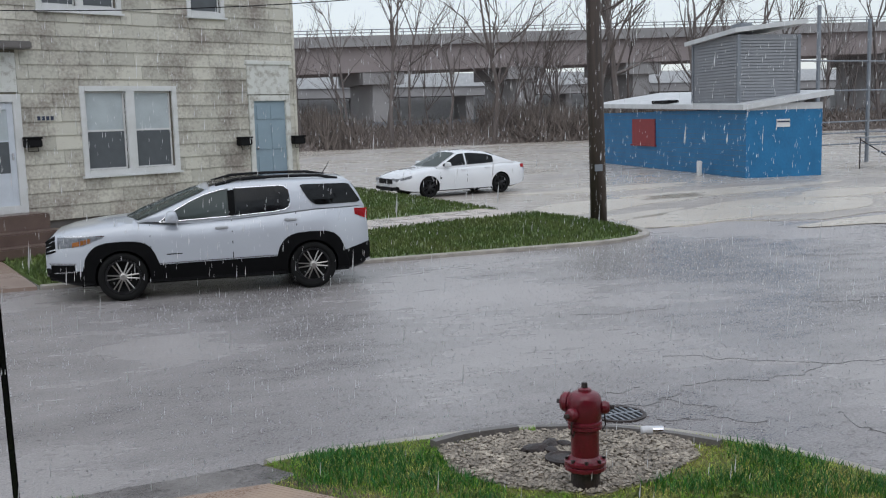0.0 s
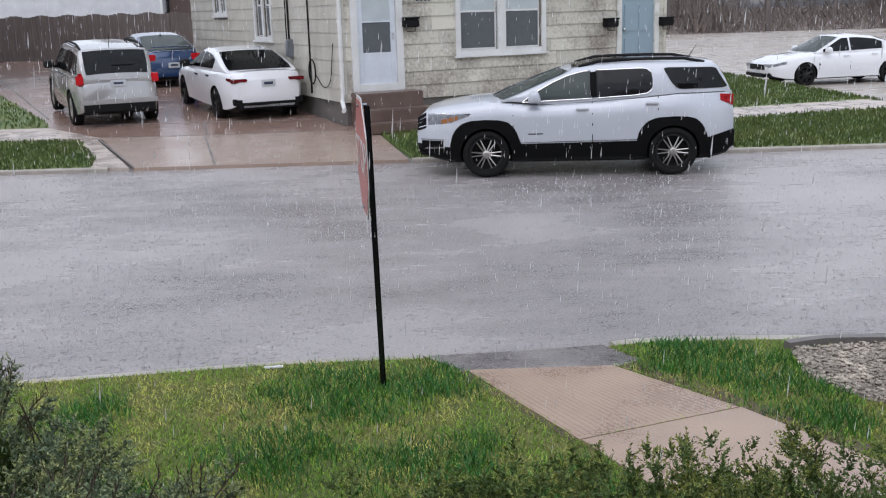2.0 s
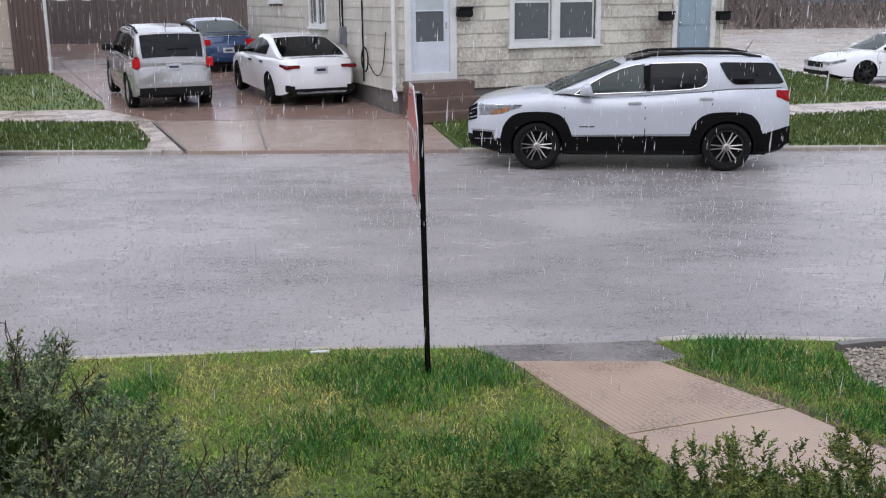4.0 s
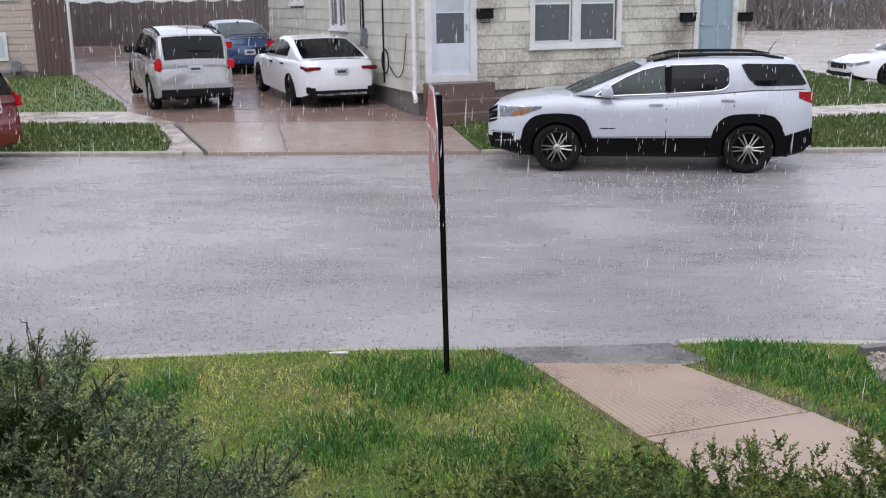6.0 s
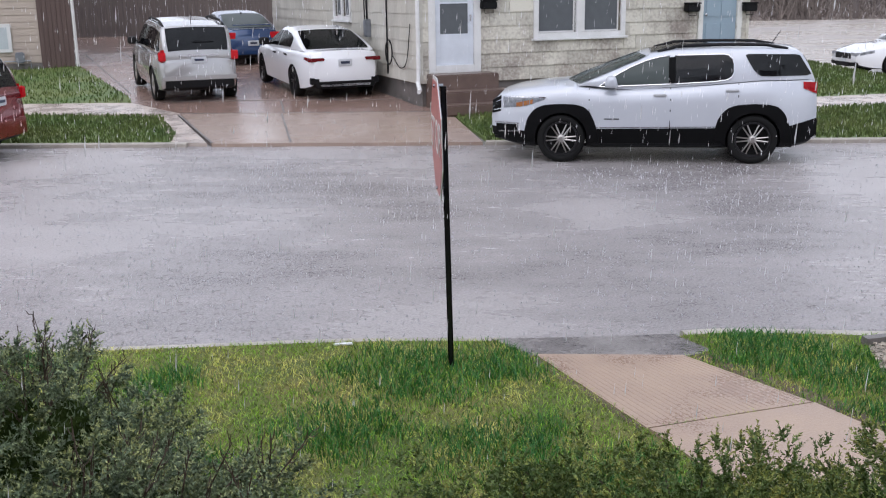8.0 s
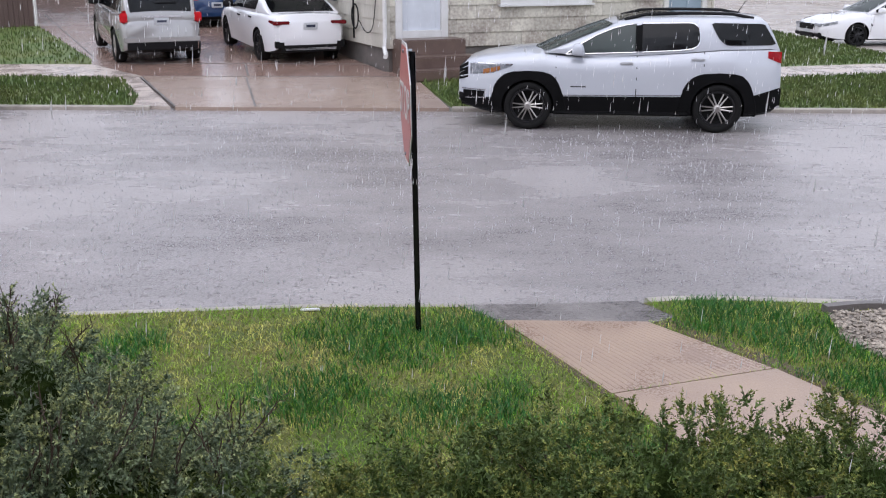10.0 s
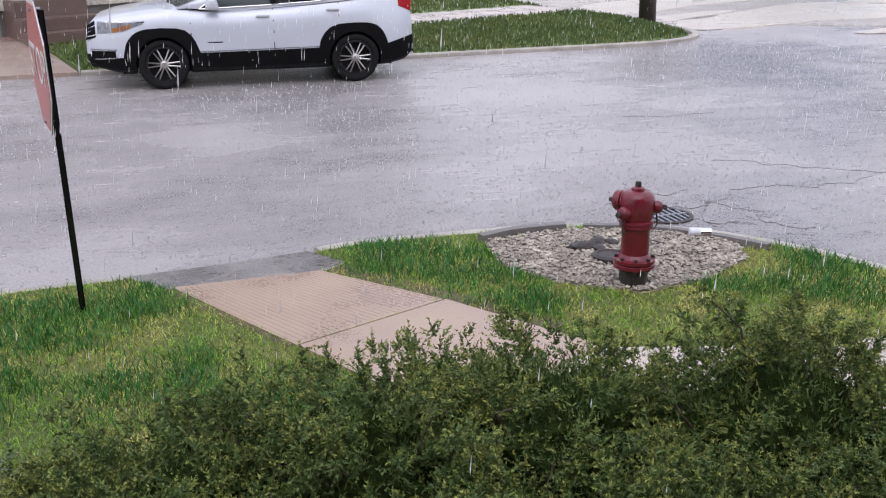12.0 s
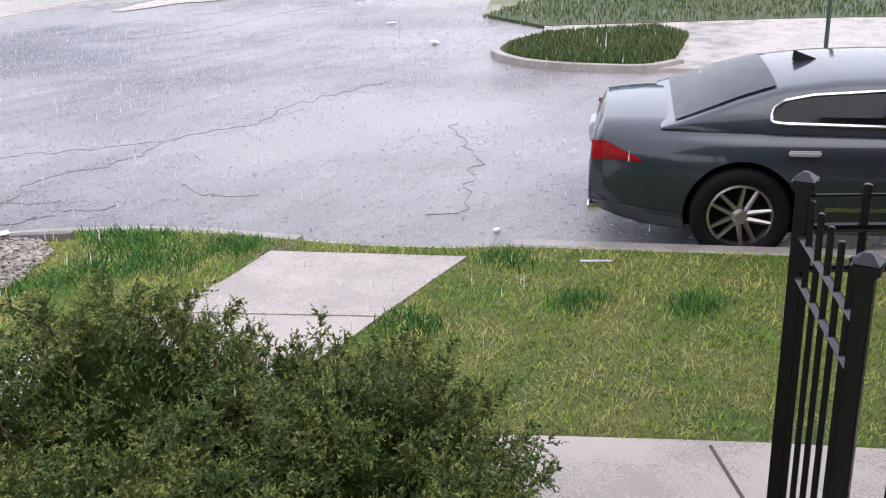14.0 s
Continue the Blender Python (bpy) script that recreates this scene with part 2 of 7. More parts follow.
M_TIPS2 = mat("juniper_grey_tips", (0.20, 0.26, 0.15), 0.7, color2=(0.36, 0.38, 0.13), scale=4, fine=14, island=0.4)
M_FOLIAGE2 = mat("grey_green_juniper", (0.09, 0.135, 0.085), 0.7, color2=(0.15, 0.19, 0.085), scale=4, fine=14, island=0.5)
# near-black, without gloss: the shade inside the shrubs put into the colour
M_SHRUBSHADE = mat("shrub_inner_shade", (0.012, 0.022, 0.006), 1.0, color2=(0.035, 0.052, 0.014), scale=22, fine=90, bump=1.0, bump_scale=60, spec=0.0)
M_TWIG = mat("brown_twig", (0.07, 0.045, 0.03), 0.7, scale=12)
M_BARK = mat("wet_bark", (0.095, 0.078, 0.074), 0.7, color2=(0.16, 0.135, 0.125), scale=2, stretch=(4, 4, 0.5), bump=0.4, bump_scale=10)
M_BRUSH = mat("dry_brush", (0.20, 0.165, 0.145), 0.8, color2=(0.11, 0.09, 0.08), scale=2, island=0.4)
M_POLE = mat("dark_creosote_wood", (0.035, 0.026, 0.022), 0.55, color2=(0.07, 0.05, 0.04), scale=2, stretch=(8, 8, 0.4), bump=0.4, bump_scale=12)
M_FENCEWOOD = mat("dark_fence_wood", (0.085, 0.07, 0.066), 0.7, color2=(0.14, 0.115, 0.105), scale=3, stretch=(5, 5, 0.5), island=0.3)
M_BROWN = mat("dark_brown_boards", (0.085, 0.052, 0.046), 0.6, color2=(0.12, 0.08, 0.07), scale=3, stretch=(6, 6, 0.4))
M_BEIGE = mat("beige_lap_siding", (0.48, 0.40, 0.34), 0.55, color2=(0.42, 0.35, 0.30), scale=2)
M_SHEDBLUE = mat("bright_blue_block_paint", (0.006, 0.115, 0.26), 0.45, color2=(0.012, 0.165, 0.36), scale=1.5, fine=12, bump=0.5, bump_scale=15)
M_SHEDRED = mat("red_board", (0.26, 0.03, 0.035), 0.5, scale=4)
M_FASCIA = mat("white_fascia", (0.62, 0.63, 0.64), 0.45, color2=(0.50, 0.51, 0.52), scale=2)
M_LOUVER = mat("grey_lap_siding", (0.27, 0.28, 0.30), 0.5, color2=(0.23, 0.24, 0.26), scale=2)
M_STEEL = mat("galvanized_steel", (0.25, 0.27, 0.30), 0.4, metal=0.6, scale=6)
M_DECK = mat("bridge_girder_paint", (0.25, 0.215, 0.212), 0.7, color2=(0.31, 0.265, 0.26), scale=0.4)
M_BRIDGE = mat("bridge_concrete", (0.34, 0.33, 0.33), 0.7, color2=(0.26, 0.25, 0.25), scale=0.3)
M_SIGNRED = mat("faded_sign_red", (0.42, 0.09, 0.08), 0.35, color2=(0.46, 0.14, 0.12), scale=5)
M_SIGNWHITE = mat("sign_white", (0.70, 0.68, 0.66), 0.35, scale=5)
M_CRACK = mat("tar_filled_crack", (0.11, 0.103, 0.105), 0.35, scale=9)
M_PLASTIC = mat("white_litter", (0.72, 0.72, 0.74), 0.35, scale=9)
M_DROP = mat("pale_raindrop", (0.92, 0.92, 0.94), 0.2, scale=20)
M_SPLASH = mat("white_splash_water", (0.62, 0.62, 0.64), 0.2, scale=20)


# ---- building helpers ----
def part(name, bm, material, parent=None, label="", smooth=False):
    me = bpy.data.meshes.new(name)
    bm.normal_update()
    bm.to_mesh(me)
    bm.free()
    for x in material if isinstance(material, (list, tuple)) else (material,):
        me.materials.append(x)
    if smooth:
        me.polygons.foreach_set("use_smooth", [True] * len(me.polygons))
    ob = new(name, me)
    ob.parent = parent
    if label:
        tagged(ob, label)
    return ob


def raw(name, verts, faces, material, parent=None, label=""):
    me = bpy.data.meshes.new(name)
    me.from_pydata(verts, [], faces)
    me.materials.append(material)
    me.update()
    ob = new(name, me)
    ob.parent = parent
    if label:
        tagged(ob, label)
    return ob


def thing(name, m, label, category, group="", kind=""):
    ob = new(name)
    ob.empty_display_size = 0.1
    ob.matrix_basis = m
    return tagged(ob, label, category, group, kind)


def cube(bm, x0, x1, y0, y1, z0, z1, bevel=0.0, m=None):
    s = Matrix.LocRotScale(((x0 + x1) / 2, (y0 + y1) / 2, (z0 + z1) / 2), None, (x1 - x0, y1 - y0, z1 - z0))
    got = bmesh.ops.create_cube(bm, size=1, matrix=(m @ s) if m else s)
    if bevel:
        edges = {e for v in got["verts"] for e in v.link_edges}
        bmesh.ops.bevel(bm, geom=list(edges), offset=bevel, segments=2, affect="EDGES")
    return bm


def boxm(x0, x1, y0, y1, z0, z1, bevel=0.0, m=None):
    return cube(bmesh.new(), x0, x1, y0, y1, z0, z1, bevel, m)


def tube(bm, pts, radii, n=8, caps=True):
    """A tapered tube along points."""
    rings = []
    pts = [Vector(p) for p in pts]
    for i, p in enumerate(pts):
        d = (pts[min(i + 1, len(pts) - 1)] - pts[max(i - 1, 0)]).normalized()
        a = d.cross(Vector((0, 0, 1)) if abs(d.z) < 0.9 else Vector((1, 0, 0))).normalized()
        b = d.cross(a)
        r = radii[i] if isinstance(radii, (list, tuple)) else radii
        rings.append([bm.verts.new(p + (a * math.cos(2 * math.pi * k / n) + b * math.sin(2 * math.pi * k / n)) * r) for k in range(n)])
    for r0, r1 in zip(rings, rings[1:]):
        for k in range(n):
            bm.faces.new((r0[k], r0[(k + 1) % n], r1[(k + 1) % n], r1[k]))
    if caps:
        bm.faces.new(list(reversed(rings[0])))
        bm.faces.new(rings[-1])
    return bm


def lathe(bm, profile, n=24, m=None):
    """A turned shape: (radius, height) rows round z."""
    rings = []
    for r, z in profile:
        row = [Vector((r * math.cos(2 * math.pi * k / n), r * math.sin(2 * math.pi * k / n), z)) for k in range(n)]
        rings.append([bm.verts.new(m @ v if m else v) for v in row])
    for r0, r1 in zip(rings, rings[1:]):
        for k in range(n):
            bm.faces.new((r0[k], r0[(k + 1) % n], r1[(k + 1) % n], r1[k]))
    bm.faces.new(list(reversed(rings[0])))
    bm.faces.new(rings[-1])
    return bm


def inside(poly, x, y):
    """Which of the points lie in the polygon."""
    hit = np.zeros(len(x), bool)
    for (x0, y0), (x1, y1) in zip(poly, poly[1:] + poly[:1]):
        cross = (y0 > y) != (y1 > y)
        hit ^= cross & (x < (x1 - x0) * (y - y0) / ((y1 - y0) or 1e-9) + x0)
    return hit


def smooth01(v):
    v = np.clip(v, 0, 1)
    return v * v * (3 - 2 * v)


def far_height(x, y):
    """The far side of the road: yards that rise from the kerb, and a lot that dips."""
    yard = np.interp(y, [17.0, 20.2, 24, 40, 200], [0.035, 0.19, 0.34, 1.0, 1.3])
    lot = np.interp(y, [17.0, 31, 60, 76, 300], [0.0, -0.1, -0.05, 0.12, 0.6])
    edge = np.interp(y, [17.0, 20, 22.8, 29.4, 45], [11.6, 11.9, 10.8, 9.0, 4.0])
    w = smooth01((x - edge + 0.9) / 1.2)
    return np.where(y < 16.98, 0.0, yard * (1 - w) + lot * w)


def near_height(x, y):
    d = np.hypot(np.asarray(x) - 0.3, np.asarray(y) + 0.1)
    return 0.115 + 0.09 * smooth01((5.0 - d) / 3.0)


def patch(name, poly, height, lift, material, step=1.0, skirt=0.12, parent=None, label="", kind="structure"):
    """A sheet over a polygon that follows the ground, with a skirt at its edge."""
    rim = []
    for (x0, y0), (x1, y1) in zip(poly, poly[1:] + poly[:1]):
        k = max(1, int(math.hypot(x1 - x0, y1 - y0) / step))
        rim += [(x0 + (x1 - x0) * i / k, y0 + (y1 - y0) * i / k) for i in range(k)]
    xs, ys = zip(*poly)
    gx, gy = np.meshgrid(np.arange(min(xs), max(xs), step) + 0.37 * step, np.arange(min(ys), max(ys), step) + 0.41 * step)
    keep = inside(poly, gx.ravel(), gy.ravel())
    pts = rim + list(zip(gx.ravel()[keep], gy.ravel()[keep]))
    got = delaunay_2d_cdt([Vector(p) for p in pts], [], [list(range(len(rim)))], 1, 1e-5)
    v2, tri = got[0], got[2]
    z = height(np.array([v.x for v in v2]), np.array([v.y for v in v2])) + lift
    verts = [(v.x, v.y, float(h)) for v, h in zip(v2, z)]
    faces = [tuple(t) for t in tri]
    count = {}
    for t in faces:
        for a, b in zip(t, t[1:] + t[:1]):
            count[(a, b)] = 1
    low = {}
    for a, b in list(count):
        if (b, a) not in count:
            for q in (a, b):
                if q not in low:
                    low[q] = len(verts)
                    verts.append((verts[q][0], verts[q][1], verts[q][2] - skirt))
            faces.append((b, a, low[a], low[b]))
    ob = raw(name, verts, faces, material, parent, label)
    if kind and parent is None:
        tagged(ob, kind=kind)
    return ob


def blades(name, poly, holes, height, count, size, width, material, label, seed, clump=None, lean=0.5):
    """Grass blades scattered over a polygon."""
    rng = np.random.default_rng(seed)
    xs, ys = zip(*poly)
    x, y = rng.uniform(min(xs), max(xs), count), rng.uniform(min(ys), max(ys), count)
    keep = inside(poly, x, y)
    for h in holes:
        keep &= ~inside(h, x, y)
    if clump:
        near = np.zeros(count)
        for cx, cy, r in clump:
            near = np.maximum(near, np.exp(-((x - cx) ** 2 + (y - cy) ** 2) / (0.72 * r) ** 2 - 0.5 * np.sin(9 * x + 4 * y) * np.sin(7 * y - 3 * x)))
        keep &= near > rng.uniform(0.14, 0.82, count)
    x, y = x[keep], y[keep]
    z = height(x, y)
    k = len(x)
    hgt = size * rng.uniform(0.5, 1.3, k)
    a, b = rng.uniform(0, 2 * math.pi, k), rng.uniform(0, 2 * math.pi, k)
    wx, wy = np.cos(a) * width / 2, np.sin(a) * width / 2
    dx, dy = np.cos(b) * hgt * lean * rng.uniform(0.2, 1, k), np.sin(b) * hgt * lean * rng.uniform(0.2, 1, k)
    v = np.empty((k, 5, 3))
    v[:, 0] = np.c_[x - wx, y - wy, z - 0.01]
    v[:, 1] = np.c_[x + wx, y + wy, z - 0.01]
    v[:, 2] = np.c_[x + wx * 0.7 + dx * 0.4, y + wy * 0.7 + dy * 0.4, z + hgt * 0.6]
    v[:, 3] = np.c_[x - wx * 0.7 + dx * 0.4, y - wy * 0.7 + dy * 0.4, z + hgt * 0.6]
    v[:, 4] = np.c_[x + dx, y + dy, z + hgt]
    base = np.arange(k)[:, None] * 5
    quads = (base + [0, 1, 2, 3]).tolist()
    tris = (base + [3, 2, 4]).tolist()
    ob = raw(name, v.reshape(-1, 3).tolist(), quads + tris, material)
    return tagged(ob, label, "grass", kind="stuff")


def beam(name, pts, profile, material, height, parent=None, label=""):
    """A profile of (across, up) swept along a line of (x, y), such as a kerb."""
    bm = bmesh.new()
    rows = []
    for i, p in enumerate(pts):
        a, b = Vector(pts[max(i - 1, 0)]), Vector(pts[min(i + 1, len(pts) - 1)])
        d = (b - a).normalized()
        n = Vector((-d.y, d.x))
        z = float(height(np.array([p[0]]), np.array([p[1]]))[0]) if callable(height) else height
        rows.append([bm.verts.new((p[0] + n.x * u, p[1] + n.y * u, z + h)) for u, h in profile])
    k = len(profile)
    for r0, r1 in zip(rows, rows[1:]):
        for j in range(k):
            bm.faces.new((r0[j], r0[(j + 1) % k], r1[(j + 1) % k], r1[j]))
    bm.faces.new(rows[0])
    bm.faces.new(list(reversed(rows[-1])))
    bmesh.ops.recalc_face_normals(bm, faces=bm.faces)
    return part(name, bm, material, parent, label)


def curve_pts(pts, k=6):
    """A smooth line through points (Catmull-Rom)."""
    out = []
    p = [Vector(q) for q in pts]
    p = [2 * p[0] - p[1], *p, 2 * p[-1] - p[-2]]
    for i in range(1, len(p) - 2):
        for j in range(k):
            t = j / k
            out.append(tuple(0.5 * (2 * p[i] + (p[i + 1] - p[i - 1]) * t + (2 * p[i - 1] - 5 * p[i] + 4 * p[i + 1] - p[i + 2]) * t * t
                                    + (3 * p[i] - p[i - 1] - 3 * p[i + 1] + p[i + 2]) * t**3)))
    out.append(tuple(p[-2]))
    return out


# ---- ground ----
def axis(lo, hi, step, far):
    mid = np.arange(lo, hi + 1e-6, step)
    grow = np.geomspace(step, far, 22)
    return np.r_[(lo - grow)[::-1], mid, hi + grow]


gx, gy = axis(-26, 40, 0.8, 900), axis(-12, 84, 0.8, 900)
gX, gY = np.meshgrid(gx, gy)
gZ = far_height(gX.ravel(), gY.ravel()) - 0.03 * (gY.ravel() > 16.98) * (gX.ravel() < 11.0)
nx = len(gx)
gi = (np.arange(len(gy) - 1)[:, None] * nx + np.arange(nx - 1)).ravel()
tagged(raw("ground", np.c_[gX.ravel(), gY.ravel(), gZ].tolist(), np.c_[gi, gi + 1, gi + nx + 1, gi + nx].tolist(), M_ROAD),
       "rain-soaked grey asphalt street with a film of water", "ground", kind="structure")

LOT = [(12.3, 19.5), (13.2, 18.8), (14.6, 19.3), (16.5, 18.2), (18.6, 18.9), (21.5, 17.6), (26, 18.4), (40, 17.4), (60, 40), (70, 78), (-5, 78), (3.0, 48), (9.0, 29.4), (10.7, 22.8), (12.2, 21)]
tagged(patch("parking_lot", LOT, far_height, 0.015, M_LOT, 1.2, 0.03), "flooded tan gravel parking lot", "parking lot")
puddles = [((22.6, 24.0), 2.6, 1.0, 0.2), ((18.2, 30.5), 3.4, 0.9, 0.1), ((23.0, 20.3), 2.2, 0.7, 0.0), ((14.0, 21.8), 1.7, 0.5, 0.5), ((17.0, 21.2), 4.6, 1.7, 0.3), ((15.0, 25.0), 4.0, 1.2, 0.4), ((20.5, 27.0), 4.5, 1.0, 0.2), ((19.0, 17.5), 3.6, 0.8, 0.1)]
for (px, py), ra, rb, tilt in puddles:
    rim = []
    for i in range(28):
        a = 2 * math.pi * i / 28
        k = 1 + 0.16 * math.sin(3 * a + px) + 0.1 * math.sin(5 * a + py)
        u, v = ra * k * math.cos(a), rb * k * math.sin(a)
        rim.append((px + u * math.cos(tilt) - v * math.sin(tilt), py + u * math.sin(tilt) + v * math.cos(tilt)))
    tagged(patch("puddle", rim, far_height, 0.022, M_PUDDLE, 1.0, 0.01), "shallow tan puddle of muddy rainwater", "puddle")

# far side of the street
VERGE = [(0.0, 17.14), (9.6, 17.14), (10.8, 17.4), (11.5, 17.95), (11.85, 18.8), (11.9, 20.0), (11.6, 21.5), (11.0, 21.4), (6.5, 20.3), (-0.85, 20.2)]
UPPER = [(-0.6, 21.5), (6.8, 21.75), (10.7, 22.65), (10.3, 27.4), (9.0, 29.6), (5.6, 29.8), (5.9, 24.3), (1.2, 21.85)]
WALKF = [(-0.85, 20.2), (6.5, 20.3), (11.0, 21.4), (12.2, 21.9), (10.7, 22.65), (6.8, 21.75), (-0.6, 21.5), (-1.3, 21.4)]
LAWN_L = [(-26, 17.14), (-5.5, 17.14), (-5.7, 18.0), (-6.6, 19.9), (-9.3, 20.2), (-26, 20.2)]
YARD_L = [(-26, 21.7), (-7.9, 21.8), (-8.2, 22.6), (-12.1, 29.2), (-14, 32), (-26, 27)]
APRON = [(-4.75, 17.02), (-0.1, 17.02), (-0.85, 20.2), (-6.3, 20.2)]
for nm, poly, lab in (("lawn_verge", VERGE, "wet green grass verge"), ("lawn_upper", UPPER, "wet green corner lawn"),
                      ("lawn_left", LAWN_L, "wet green grass verge"), ("yard_left", YARD_L, "wet green front yard")):
    tagged(patch(nm, poly, far_height, 0.03, M_FARGRASS, 0.8), lab, "lawn")
    blades("grass", poly, [], lambda x, y: far_height(x, y) + 0.03, 26000 if nm != "yard_left" else 16000, 0.075, 0.028, M_FARGRASS,
           "short wet green grass on the verge", len(nm) + len(lab))
tagged(patch("far_sidewalk", WALKF, far_height, 0.034, M_CONC, 0.8), "wet pale concrete sidewalk", "sidewalk")
tagged(patch("far_sidewalk_left", [(-26, 20.2), (-9.3, 20.2), (-6.3, 20.2), (-7.9, 21.8), (-26, 21.7)], far_height, 0.034, M_CONC, 0.8),
       "wet pale concrete sidewalk", "sidewalk")
DRIVE = [(-6.3, 20.2), (-0.85, 20.2), (-1.3, 21.4), (-1.5, 20.9), (-7.4, 33.5), (-9.0, 39.9), (-17, 39.9), (-12.1, 29.2), (-8.2, 22.6), (-7.9, 21.8)]
drive = tagged(patch("driveway", DRIVE, far_height, 0.03, M_PINK, 0.8), "wet pinkish concrete driveway", "driveway")
apron = tagged(patch("driveway_apron", APRON, far_height, 0.032, M_APRON, 0.6), "wet tan concrete driveway apron", "driveway")
tagged(patch("side_slab", [(-5.5, 17.14), (-4.85, 17.06), (-6.35, 20.1), (-6.75, 20.1)], far_height, 0.032, M_CONC, 0.5),
       "rough wet concrete strip beside the driveway", "slab")
for line in ([(-6.3, 20.2), (-0.9, 20.2)], [(-3.4, 17.1), (-4.2, 20.1)], [(-4.78, 17.1), (-6.3, 20.1)], [(-7.2, 22.0), (-1.9, 22.0)], [(-4.2, 20.3), (-4.6, 21.9)],
             [(-8.4, 23.2), (-13.3, 32.6)], [(-9.4, 27.6), (-13.0, 34.5)]):
    beam("joint", curve_pts([(*p,) for p in line], 5), [(-0.018, 0.0), (0.018, 0.0), (0.018, 0.037), (-0.018, 0.037)], M_DARKCONC, far_height, drive)

KPROF = [(0.0, -0.12), (0.0, 0.065), (-0.02, 0.08), (-0.14, 0.08), (-0.16, 0.065), (-0.16, -0.12)]
kerb_far = curve_pts([(-0.05, 17.0), (4, 17.0), (8.5, 17.0), (10.2, 17.05), (11.2, 17.4), (11.85, 18.1), (12.05, 19.0), (12.0, 20.2)], 5)
tagged(beam("kerb_far", list(reversed(kerb_far)), KPROF, M_KERB, 0.0), "worn low concrete kerb round the corner", "kerb", kind="structure")
tagged(beam("kerb_far_left", [(-5.2, 17.0), (-15, 17.0), (-26, 17.0)], KPROF, M_KERB, 0.0), "worn low concrete kerb", "kerb", kind="structure")

# near side
NKERB = [(-14, 5.1), (-6, 6.12), (-2.24, 6.58), (-0.82, 6.76), (0.3, 6.8), (1.37, 6.9), (1.95, 7.0), (3.0, 6.95), (3.6, 6.87), (4.35, 6.5),
         (4.86, 5.91), (5.2, 5.2), (5.38, 4.55), (5.55, 3.9), (5.8, 3.3), (5.98, 3.0), (6.62, 1.4), (7.6, -1.0), (9.2, -5.0)]
NC = curve_pts(NKERB, 5)
LAWN = [tuple(p) for p in NC] + [(4, -6), (-14, -6)]
tagged(patch("lawn_near", LAWN, near_height, 0.0, M_LAWN, 0.5, 0.2), "wet patchy green and straw-coloured front lawn", "lawn")
RAMP1 = [(0.50, 6.50), (1.50, 6.50), (2.13, 5.70), (1.10, 5.30)]
SLAB2 = [(1.11, 5.28), (2.14, 5.68), (2.75, 4.70), (1.62, 4.2)]
RAMP2 = [(5.14, 4.40), (5.66, 3.16), (4.60, 3.11), (4.05, 4.28), (4.6, 4.30)]
SLAB3 = [(4.035, 4.27), (4.585, 3.105), (3.2, 3.0), (1.63, 4.18), (2.76, 4.68)]
WALKN = [(3.72, 1.92), (4.24, 0.85), (5.6, -2.2), (4.3, -2.6), (2.6, 1.35)]
GRAVEL = [(2.80, 6.72), (3.5, 6.78), (4.2, 6.5), (4.6, 6.15), (4.42, 5.72), (3.9, 5.45), (3.4, 5.38), (2.95, 5.75), (2.72, 6.2)]
MOUTH1 = [(0.2, 6.82), (0.9, 6.87), (1.5, 6.95), (1.72, 6.6), (1.5, 6.47), (0.48, 6.47)]
HOLES = [RAMP1, SLAB2, RAMP2, SLAB3, WALKN, GRAVEL, MOUTH1]
ramp = tagged(patch("sidewalk_ramp", RAMP1, near_height, 0.012, M_TAN, 0.3, 0.05), "wet tan concrete kerb ramp with ribbed face", "ramp")
tagged(patch("sidewalk_slab", SLAB2, near_height, 0.018, M_TAN, 0.3, 0.05), "flooded tan concrete sidewalk slab", "sidewalk")
tagged(patch("ramp_mouth", MOUTH1, near_height, 0.008, M_GUTTER, 0.25, 0.2), "dark puddled gutter at the ramp", "gutter")
tagged(patch("sidewalk_ramp_right", RAMP2, near_height, 0.012, M_CONC, 0.3, 0.05), "wet grey concrete kerb ramp", "ramp")
tagged(patch("sidewalk_corner", SLAB3, near_height, 0.012, M_CONC, 0.3, 0.05), "wet grey concrete sidewalk corner", "sidewalk")
tagged(patch("front_walk", WALKN, near_height, 0.012, M_CONC, 0.3, 0.05), "wet grey concrete front walk", "path")
for i in range(26):
    t = (i + 0.5) / 26
    a = Vector(RAMP1[0]).lerp(Vector(RAMP1[1]), t)
    b = Vector(RAMP1[3]).lerp(Vector(RAMP1[2]), t)
    beam("rib", [tuple(a.lerp(b, 0.03)), tuple(a.lerp(b, 0.5)), tuple(a.lerp(b, 0.97))], [(-0.008, 0.0), (0.008, 0.0), (0.004, 0.0138), (-0.004, 0.0138)], M_TAN, near_height, ramp)
for a, b in (((4.1, 1.03), (3.2, 0.4)), ((4.9, -0.7), (4.0, -1.1))):
    beam("walk_joint", [a, ((a[0] + b[0]) / 2, (a[1] + b[1]) / 2), b], [(-0.007, 0.0), (0.007, 0.0), (0.007, 0.016), (-0.007, 0.016)], M_SOIL, near_height)["kind"] = "structure"
soil = [([(1.45, 6.75), (1.66, 6.5), (2.20, 5.74), (2.64, 5.05)], 0.085), ([(0.44, 6.5), (0.75, 5.95), (1.07, 5.32)], 0.03), ([(4.95, 4.5), (5.15, 4.42), (5.35, 4.35)], 0.06)]
